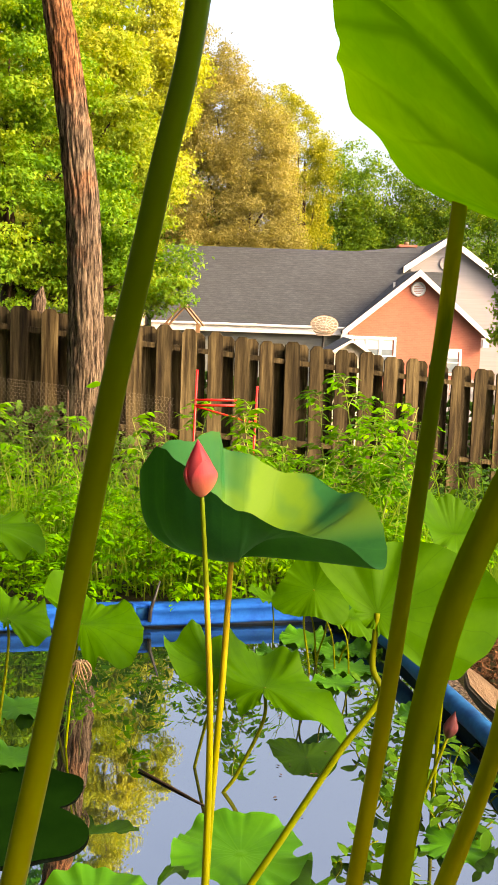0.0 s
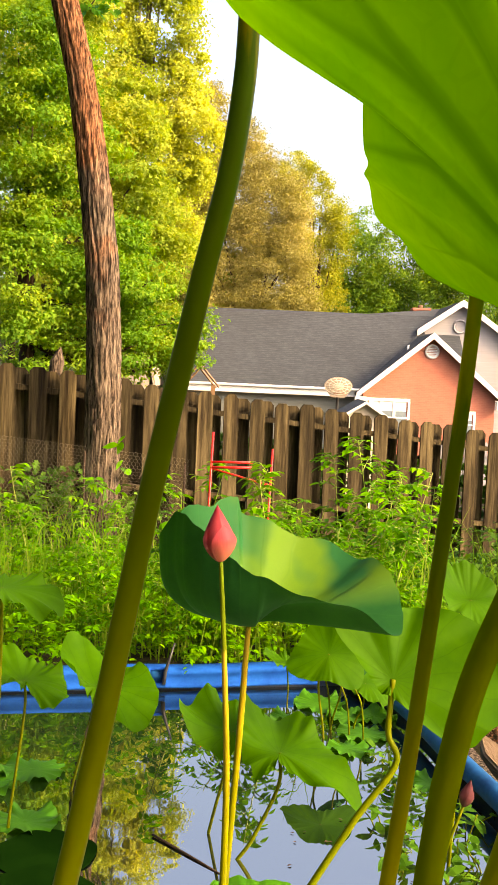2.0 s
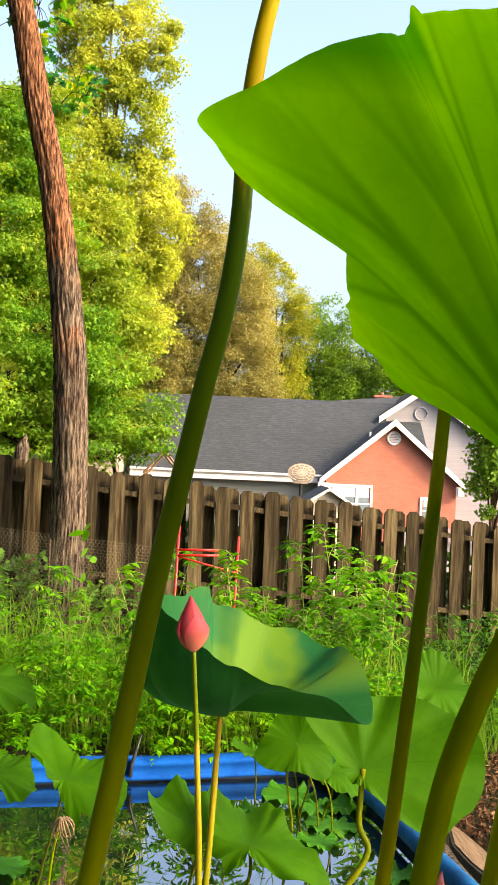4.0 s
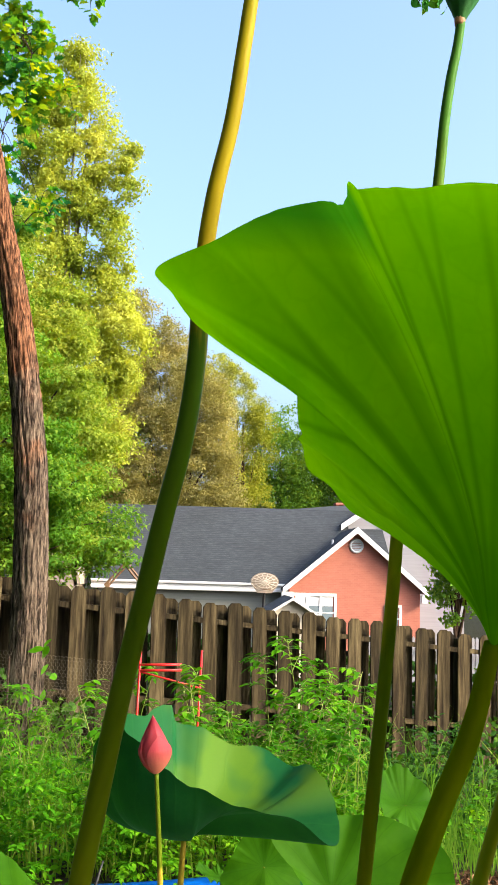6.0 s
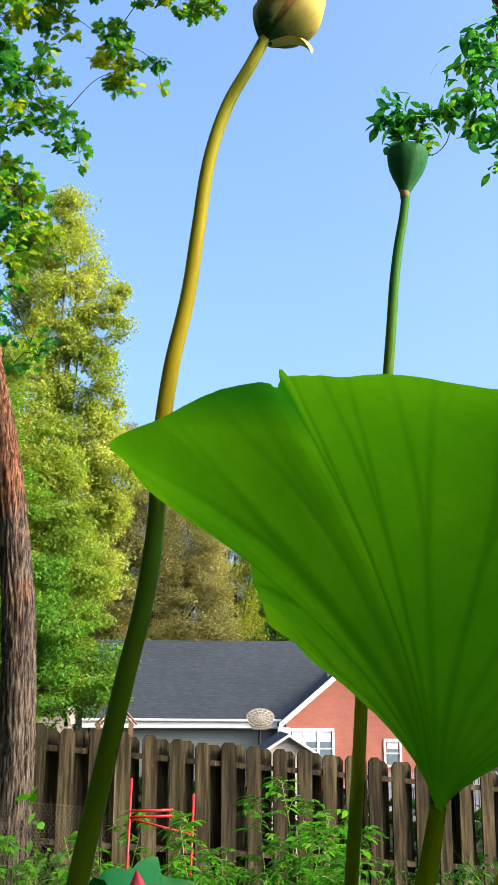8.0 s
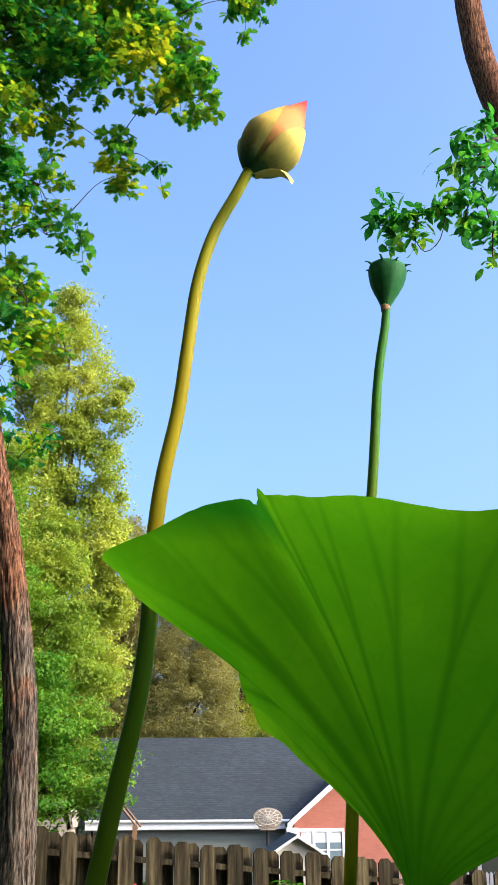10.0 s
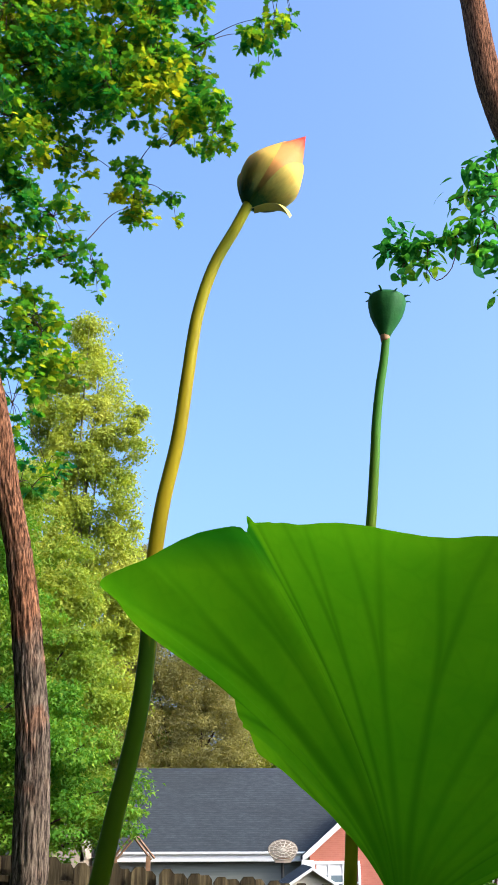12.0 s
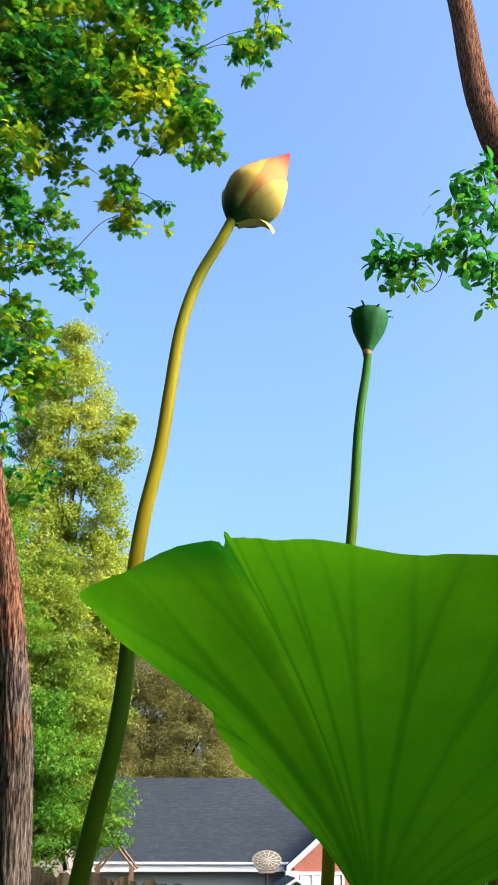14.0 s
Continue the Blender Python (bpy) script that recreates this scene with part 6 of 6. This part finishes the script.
def add_bud(parent, origin, at, direction, length, width, mats, spin=0, sepal=False):
    turn = Matrix.Translation(Vector(at) - origin) @ Vector(direction).to_track_quat("Z", "Y").to_matrix().to_4x4() @ pose(0, 0, 0, 0, 0, spin)
    for k in range(6):
        p = part("petal", petal_mesh(k, 6, length, width), M[mats[k]], parent)
        p.matrix_basis = turn
    if sepal:
        v, f = [], []
        for i in range(9):
            u = i / 8
            w = 0.011 * (1 - u) ** 0.6 * (0.5 + u * 1.2)
            for j in (-1, 0, 1):
                v.append((0.012 + 0.05 * u, j * w, -0.002 + 0.012 * u - 0.004 * abs(j) + 0.012 * math.sin(u * 3)))
        for i in range(8):
            for j in range(2):
                q = i * 3 + j
                f.append((q, q + 1, q + 4, q + 3))
        s = part("sepal", (v, f), M["sepal"], parent, "loose curled yellow sepal")
        s.matrix_basis = Matrix.Translation(Vector(at) - origin + Vector((0.0, -0.014, -0.006))) @ pose(0, 0, 0, 0, 40, -22) @ Matrix.Diagonal((0.75, 0.85, 0.8, 1))


add_bud(flower, FO, (0.0468, 0.6, 2.0135), (0.055, 0.006, 0.0815), 0.102, 0.055, ["petal_orange", "petal_orange", "petal_orange", "petal_yellow", "petal_yellow", "petal_yellow"], 60, True)

# seed pod
pod = thing("lotus_pod", (0.11, 1.03, 0), "green cone-shaped lotus seed pod on a tall stalk", "seed pod")
PO = Vector((0.11, 1.03, 0))
POD = [(0.05, 0.76, -0.3), (0.055, 0.76, 0.5), (0.0751, 0.76, 0.8), (0.0929, 0.76, 0.95), (0.1108, 0.76, 1.1), (0.1257, 0.76, 1.25), (0.1392, 0.76, 1.4), (0.1465, 0.76, 1.5), (0.1556, 0.76, 1.6), (0.1674, 0.76, 1.7), (0.1752, 0.76, 1.76), (0.1812, 0.76, 1.82), (0.1848, 0.76, 1.86), (0.1902, 0.76, 1.9), (0.1958, 0.76, 1.93), (0.1997, 0.76, 1.957)]
part("stalk", tube([tuple(Vector(p) - PO) for p in POD], [0.0068, 0.0067, 0.0066, 0.0062, 0.0058, 0.0054, 0.0052, 0.005, 0.0047, 0.0043], 16, 80, 0.01), M["stalk_seed"], pod, "yellow-green stalk, greener above")
cup = []
for z, r in ((0.0, 0.006), (0.004, 0.0075), (0.012, 0.0108), (0.022, 0.0156), (0.034, 0.0203), (0.046, 0.0231), (0.056, 0.0242), (0.0605, 0.0232), (0.062, 0.021), (0.0615, 0.012), (0.061, 0.0)):
    cup.append((z, r))
v, f, n = [], [], 32
for z, r in cup:
    for j in range(n):
        a = j * math.tau / n
        rr = r * (1 + 0.015 * math.cos(a * 9))
        v.append((rr * math.cos(a), rr * math.sin(a), z))
for i in range(len(cup) - 1):
    for j in range(n):
        f.append((i * n + j, i * n + (j + 1) % n, (i + 1) * n + (j + 1) % n, (i + 1) * n + j))
head = part("seed_head", (v, f), M["pod"], pod)
head.matrix_basis = Matrix.Translation(Vector((0.1988, 0.76, 1.9595)) - PO) @ pose(0, 0, 0, -3, 6, 0) @ Matrix.Diagonal((0.85, 0.85, 0.78, 1))
bits = []
for k in range(17):
    a = k * math.tau / 17 + 0.2 * math.sin(k * 3)
    c0, s0 = math.cos(a), math.sin(a)
    ln = 0.004 + 0.003 * math.sin(k * 5.3)
    bits.append(tube([(0.0228 * c0, 0.0228 * s0, 0.0585), ((0.0235 + ln) * c0, (0.0235 + ln) * s0, 0.061), ((0.024 + ln * 1.6) * c0, (0.024 + ln * 1.6) * s0, 0.0595)], [0.0012, 0.0007], 4))
part("ragged_rim", joined(*bits), M["pod"], pod).matrix_basis = head.matrix_basis
part("neck", tube([tuple(Vector(q) - PO) for q in ((0.1984, 0.76, 1.954), (0.1989, 0.76, 1.9625))], [0.0046, 0.0056], 14, 4), M["pod_neck"], pod, "reddish collar")

# pink bud over the pond
pink = thing("lotus_flower", (-0.066, 2.174, 0), "closed pink lotus bud on a thin straight stalk", "lotus flower")
PK = Vector((-0.066, 2.174, 0))
part("stalk", tube([tuple(Vector(p) - PK) for p in ((-0.066, 2.19, -0.3), (-0.0655, 2.185, 0.05), (-0.0633, 2.1735, 0.4739), (-0.0794, 2.1735, 0.7801), (-0.0964, 2.1735, 1.0078))], [0.008, 0.008, 0.0075, 0.006, 0.0047], 12, 40), M["stalk_pond"], pink, "stalk yellow below, green above where leaf shade is painted in")
add_bud(pink, PK, (-0.0973, 2.1735, 1.0031), (-0.09, 0, 1), 0.125, 0.068, ["petal_pink"] * 6, 200)

# the leaf beside the pink bud
A = (-0.032, 2.42, 0.812)
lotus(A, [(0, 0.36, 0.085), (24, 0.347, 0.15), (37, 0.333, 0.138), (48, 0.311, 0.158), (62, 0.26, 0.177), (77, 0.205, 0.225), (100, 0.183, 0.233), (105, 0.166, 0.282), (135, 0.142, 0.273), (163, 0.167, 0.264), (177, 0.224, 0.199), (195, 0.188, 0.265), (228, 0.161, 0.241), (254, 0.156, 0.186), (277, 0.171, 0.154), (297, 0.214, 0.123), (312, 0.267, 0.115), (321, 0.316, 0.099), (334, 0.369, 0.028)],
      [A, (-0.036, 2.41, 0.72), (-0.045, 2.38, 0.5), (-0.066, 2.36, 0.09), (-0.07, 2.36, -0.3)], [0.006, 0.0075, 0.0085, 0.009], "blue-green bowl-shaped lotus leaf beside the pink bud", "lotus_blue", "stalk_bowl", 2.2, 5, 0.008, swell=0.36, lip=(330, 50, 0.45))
# leaf facing the camera by the side rim
B = (0.333, 2.5, 0.666)
lotus(B, [(0, 0.31, 0.0), (20, 0.3, 0.02), (39, 0.255, -0.01), (55, 0.22, 0.02), (75, 0.195, -0.02), (95, 0.18, 0.02), (118, 0.2, 0.0), (133, 0.22, 0.03), (142, 0.19, 0.04), (152, 0.11, 0.03), (180, 0.06, 0.02), (230, 0.045, 0.0), (270, 0.045, 0.0), (298, 0.09, 0.0), (318, 0.235, 0.02), (331, 0.255, 0.03), (345, 0.29, 0.01)],
      [B, (0.328, 2.49, 0.6), (0.326, 2.48, 0.53), (0.346, 2.47, 0.46), (0.25, 2.44, 0.33), (0.115, 2.4, 0.12), (0.0, 2.36, -0.06), (-0.1, 2.34, -0.3)], [0.007, 0.008, 0.009, 0.009], "broad light green lotus leaf tilted up beside the pool edge", "lotus_mid", "stalk_leaf", 2.2, 8, 0.012, (66, 0, 0))
# low leaf over the water
D = (0.070, 2.900, 0.315)
lotus(D, [(0, 0.2, -0.05), (20, 0.17, -0.01), (45, 0.16, 0.03), (70, 0.19, 0.06), (95, 0.23, 0.05), (120, 0.22, 0.09), (150, 0.14, 0.05), (190, 0.1, -0.02), (230, 0.075, -0.04), (270, 0.05, -0.02), (310, 0.12, -0.06), (325, 0.21, -0.09), (340, 0.25, -0.11), (350, 0.235, -0.08)],
      [D, (0.07, 2.89, 0.22), (0.0, 2.88, 0.06), (-0.06, 2.88, -0.05), (-0.1, 2.88, -0.3)], [0.005, 0.006, 0.006], "wavy green lotus leaf low over the water", "lotus_mid", "stalk_leaf", 1.9, 9, 0.02)
D2 = (-0.069, 3.050, 0.319)
lotus(D2, [(0, 0.09, 0.0), (45, 0.11, 0.03), (90, 0.11, 0.05), (125, 0.13, 0.1), (155, 0.16, 0.07), (180, 0.17, 0.06), (205, 0.13, -0.02), (240, 0.08, -0.05), (280, 0.07, -0.03), (320, 0.08, -0.04)],
      [D2, (-0.079, 3.05, 0.239), (-0.129, 3.04, 0.02), (-0.189, 3.02, -0.3)], [0.004, 0.005, 0.005], "wavy folded green lotus leaf behind another over the water", "lotus_mid", "stalk_leaf", 1.9, 27, 0.02)
# smaller leaves towards the far rim and along the side
E1 = (-0.524, 3.300, 0.360)
lotus(E1, [(0, 0.2, -0.02), (20, 0.18, 0.02), (45, 0.15, 0.035), (75, 0.12, 0.05), (105, 0.17, 0.09), (125, 0.21, 0.12), (145, 0.18, 0.1), (180, 0.08, 0.04), (235, 0.045, -0.01), (270, 0.07, -0.05), (295, 0.13, -0.11), (305, 0.12, -0.07), (318, 0.18, -0.1), (335, 0.205, -0.07)], [E1, (-0.56, 3.3, 0.2), (-0.61, 3.3, -0.03), (-0.64, 3.3, -0.3)], [0.004, 0.005], "small bent green lotus leaf near the far rim", "lotus_mid", "stalk_leaf", 1.9, 14, 0.015)
E2 = (-0.703, 3.000, 0.463)
lotus(E2, [(0, 0.13, -0.02), (30, 0.12, 0.02), (60, 0.11, 0.035), (90, 0.13, 0.05), (120, 0.15, 0.09), (150, 0.16, 0.07), (180, 0.16, 0.06), (215, 0.1, 0.02), (250, 0.04, 0.0), (290, 0.06, -0.02), (325, 0.13, -0.055), (345, 0.145, -0.04)], [E2, (-0.7, 3.0, 0.36), (-0.74, 3.0, 0.0), (-0.75, 3.0, -0.3)], [0.004, 0.005], "small light green lotus leaf near the far rim", "lotus_mid", "stalk_leaf", 1.9, 15, 0.02)
E3 = (-0.677, 2.600, 0.830)
lotus(E3, [(0, 0.165, -0.03), (30, 0.13, -0.005), (60, 0.12, 0.01), (120, 0.13, 0.04), (180, 0.17, 0.05), (240, 0.12, 0.0), (300, 0.11, -0.02), (335, 0.15, -0.04)], [E3, (-0.68, 2.6, 0.5), (-0.72, 2.6, 0.0), (-0.73, 2.6, -0.3)], [0.005, 0.006], "light green lotus leaf standing over the pond", "lotus_mid", "stalk_leaf", 1.9, 16, 0.02)
E4 = (0.575, 2.8, 0.81)
lotus(E4, [(0, 0.1, -0.02), (60, 0.09, 0.07), (120, 0.09, 0.1), (180, 0.1, 0.06), (240, 0.1, -0.03), (300, 0.1, -0.06)], [E4, (0.57, 2.8, 0.5), (0.56, 2.82, 0.0), (0.56, 2.82, -0.3)], [0.005, 0.006], "upright green lotus leaf behind a broader one", "lotus_mid", "stalk_leaf", 1.9, 17, 0.015)
E5 = (0.271, 3.9, 0.34)
lotus(E5, [(0, 0.13, -0.02), (40, 0.12, 0.03), (80, 0.10, 0.04), (120, 0.14, 0.03), (160, 0.13, 0.0), (200, 0.17, -0.03), (240, 0.12, -0.04), (280, 0.11, -0.02), (320, 0.16, -0.05)], [E5, (0.236, 3.9, 0.223), (0.266, 3.92, 0.0), (0.276, 3.92, -0.3)], [0.004, 0.005], "mid green lotus leaf half hidden by larger ones", "lotus_mid", "stalk_leaf", 1.6, 21, 0.008, (40, 0, -10))
E6 = (0.34, 4.0, 0.28)
lotus(E6, [(0, 0.1, -0.03), (60, 0.06, 0.02), (120, 0.06, 0.06), (180, 0.1, 0.07), (240, 0.06, 0.02), (300, 0.06, -0.03)], [E6, (0.33, 4.0, 0.15), (0.3, 4.02, 0.0), (0.29, 4.02, -0.3)], [0.0035, 0.004], "small folded blue-green lotus leaf by the pool corner", "lotus_blue", "stalk_leaf", 1.9, 22, 0.012)
E7 = (0.12, 4.25, 0.2)
lotus(E7, [(0, 0.11, -0.04), (60, 0.06, 0.0), (120, 0.06, 0.02), (180, 0.1, 0.03), (240, 0.05, 0.0), (300, 0.05, -0.02)], [E7, (0.13, 4.25, 0.1), (0.13, 4.26, 0.0), (0.13, 4.26, -0.3)], [0.003, 0.0035], "small curled green lotus leaf by the far rim", "lotus_mid", "stalk_leaf", 1.9, 23, 0.012)
E8 = (0.43, 4.0, 0.2)
lotus(E8, [(0, 0.12, -0.06), (60, 0.09, 0.02), (120, 0.08, 0.05), (180, 0.08, 0.03), (240, 0.08, -0.02), (300, 0.1, -0.05)], [E8, (0.42, 4.0, 0.1), (0.39, 4.02, 0.0), (0.38, 4.02, -0.3)], [0.0035, 0.004], "small drooping green lotus leaf over the side rim", "lotus_mid", "stalk_leaf", 1.9, 24, 0.012)
for bend, top in (((0.29, 4.05, 0.12), (0.23, 4.03, 0.42)), ((0.36, 3.95, 0.1), (0.31, 3.93, 0.36)), ((0.41, 3.9, 0.12), (0.36, 3.9, 0.33))):
    foot = Vector((bend[0] + 0.02, bend[1], 0))
    tagged(new("bare_stalk", mesh_of("bare_stalk", *tube([(0, 0, -0.2), tuple(Vector(bend) - foot), tuple((Vector(bend) + Vector(top)) / 2 - foot + Vector((-0.015, 0, 0))), tuple(Vector(top) - foot)], [0.004, 0.003], 7, 16), M["stalk_leaf"])), "thin bare lotus stalk at the pool corner", "stalk", "bare stalks").location = foot
# stalk that rises past the corner of the view
lotus((0.34, 0.93, 1.45), [(0, 0.2, 0.05), (90, 0.2, 0.06), (180, 0.06, 0.05), (270, 0.2, 0.05)], [(0.34, 0.93, 1.45), (0.3206, 0.915, 1.35), (0.2862, 0.901, 1.25), (0.2374, 0.844, 1.15), (0.2012, 0.788, 1.05), (0.1499, 0.731, 0.95), (0.0985, 0.674, 0.85), (0.03, 0.63, 0.6), (0.0, 0.62, -0.3)], [0.006, 0.0068, 0.0078, 0.008], "lotus leaf leaning away over the water", "lotus_mid", "stalk_yellow", 1.3, 19, 0.01)


def make_pad(at, r, seed, label="round green lotus leaf floating on the water", turn=0):
    rg = random.Random(seed)
    keys = [(k * 30, r * rg.uniform(0.92, 1.06), rg.uniform(-0.004, 0.012)) for k in range(12)]
    p = thing("floating_leaf", Matrix.Translation((at[0], at[1], 0.008)) @ pose(0, 0, 0, 0, 0, turn), label, "lotus leaf", "floating leaves")
    part("blade", leaf_geometry(keys, seed, 3.0, 0.018, 144, 16, -0.004), M["lotus_pad"], p)
    part("stalk", tube([(0, 0, -0.004), (0.02, 0.01, -0.15), (0.03, 0.02, -0.4)], [0.004, 0.004], 8, 8), M["stalk_green"], p)


# dark discs on the water stand in for a leaf's dark reflection
for n_disc, (x, y, r) in enumerate(((-0.6, 2.85, 0.15), (-0.57, 2.6, 0.17))):
    keys = [(k * 30, r * (1 + 0.08 * math.sin(k * 2.3 + n_disc)), 0.0) for k in range(12)]
    dim_disc = new("sunken_leaf", mesh_of("sunken_leaf", *leaf_geometry(keys, n_disc, 3.0, 0.001, 72, 8), M["mirror_dark"]))
    dim_disc.location = (x, y, 0.004 + 0.002 * n_disc)
    tagged(dim_disc, "dark disc on the water in place of a dark reflection", "lotus leaf", "sunken leaves")

for n_pad, (x, y, r) in enumerate(((0.015, 2.53, 0.19), (-0.325, 2.245, 0.165), (0.27, 4.33, 0.12), (0.39, 4.18, 0.1), (0.43, 3.98, 0.11), (0.13, 4.12, 0.08), (0.36, 3.8, 0.09), (-0.77, 3.46, 0.12), (-0.70, 3.05, 0.11), (-0.9, 3.3, 0.12), (0.5, 4.2, 0.09), (0.62, 3.5, 0.07), (0.586, 2.611, 0.1))):
    make_pad((x, y), r, 40 + n_pad)


def make_water_plant(at, seed, h):
    """Creeping water plant with small oval leaves."""
    r = np.random.default_rng(seed)
    w = thing("water_plant", (at[0], at[1], 0), "creeping water plant with small oval leaves", "water plant", "water plants")
    stems, pts = [], []
    for k in range(4):
        a = r.uniform(0, math.tau)
        e = np.array([math.cos(a) * 0.09, math.sin(a) * 0.09, h * 0.6 * r.uniform(0.4, 1)])
        stems.append(tube([(0, 0, -0.1), tuple(e * np.array([0.6, 0.6, 0.3])), tuple(e)], [0.003, 0.002], 5, 6))
        for _ in range(4):
            u = r.uniform(0.3, 1.05)
            pts.append(e * np.array([u, u, u]) + r.normal(size=3) * 0.012 + np.array([0, 0, 0.012]))
    part("stem", joined(*stems), M["stalk_leaf"], w)
    v, f = shaped_leaves(np.array(pts), 0.062, r, oval_blade(), 1.6, 0.0)
    part("foliage", mesh_of("leaves", v, f, M["leaf_green"], False), None, w)


for n_w, (x, y, h) in enumerate(((0.42, 3.1, 0.08), (0.46, 2.9, 0.05), (0.55, 2.8, 0.14), (0.62, 3.0, 0.16), (0.68, 3.2, 0.12), (0.6, 2.65, 0.12), (0.3, 2.55, 0.04), (0.4, 2.5, 0.04), (0.55, 3.35, 0.08), (0.7, 2.9, 0.14), (0.5, 3.7, 0.06))):
    make_water_plant((x, y), 70 + n_w, h)

small = thing("lotus_flower", (0.433, 2.45, 0), "small dull mauve bud low over the water", "lotus flower")
SM = Vector((0.433, 2.45, 0))
part("stalk", tube([tuple(Vector(p) - SM) for p in ((0.423, 2.45, -0.2), (0.433, 2.45, 0.053), (0.453, 2.450, 0.177), (0.515, 2.450, 0.373))], [0.0055, 0.005, 0.004], 10, 20), M["stalk_leaf"], small)
add_bud(small, SM, (0.515, 2.450, 0.370), (0.22, 0, 1), 0.072, 0.034, ["petal_mauve"] * 6, 30)


def make_dry_leaf(at, seed):
    r = np.random.default_rng(seed)
    d = thing("withered_leaf", at, "withered brown lotus leaf hanging on its stalk", "dead leaf")
    strips = []
    for k in range(18):
        a = r.uniform(0, math.tau)
        p = [(0, 0, 0), (0.02 * math.cos(a), 0.02 * math.sin(a), 0.006), (0.034 * math.cos(a + 0.4), 0.03 * math.sin(a + 0.4), -0.03), (0.024 * math.cos(a + 1.2), 0.02 * math.sin(a + 0.8), -r.uniform(0.04, 0.08))]
        strips.append(tube(p, [0.002, 0.004, 0.0025, 0.0006], 4, 8))
    part("crumpled_blade", joined(*strips), M["tan"], d)
    part("stalk", tube([(0, 0, 0), (-0.03, 0, -0.1), (-0.06, 0.0, -at[2] - 0.2)], [0.003, 0.004], 6, 8), M["stalk_green"], d)


def make_flecks():
    r = np.random.default_rng(31)
    n = 45
    x, y = r.uniform(0.1, 0.7, n), r.uniform(2.2, 3.5, n)
    v, q = scatter_leaves(np.stack([x, y, np.full(n, 0.003)], 1), 0.014, r, 30.0, None, 0.5)
    tagged(new("floating_debris", quads_mesh("floating_debris", v, q, M["bark_dark"])), "small brown leaf bits floating on the water", "debris", kind="stuff")


make_flecks()
make_dry_leaf((-0.504, 3.150, 0.277), 3)
tw = new("dead_stalk", mesh_of("dead_stalk", *tube([(-0.3, 3.0, 0.005), (-0.16, 2.86, 0.003), (-0.05, 2.75, -0.002)], [0.004, 0.003], 7, 8), M["bark_dark"]))
tagged(tw, "dark dead stalk lying in the water", "stalk")
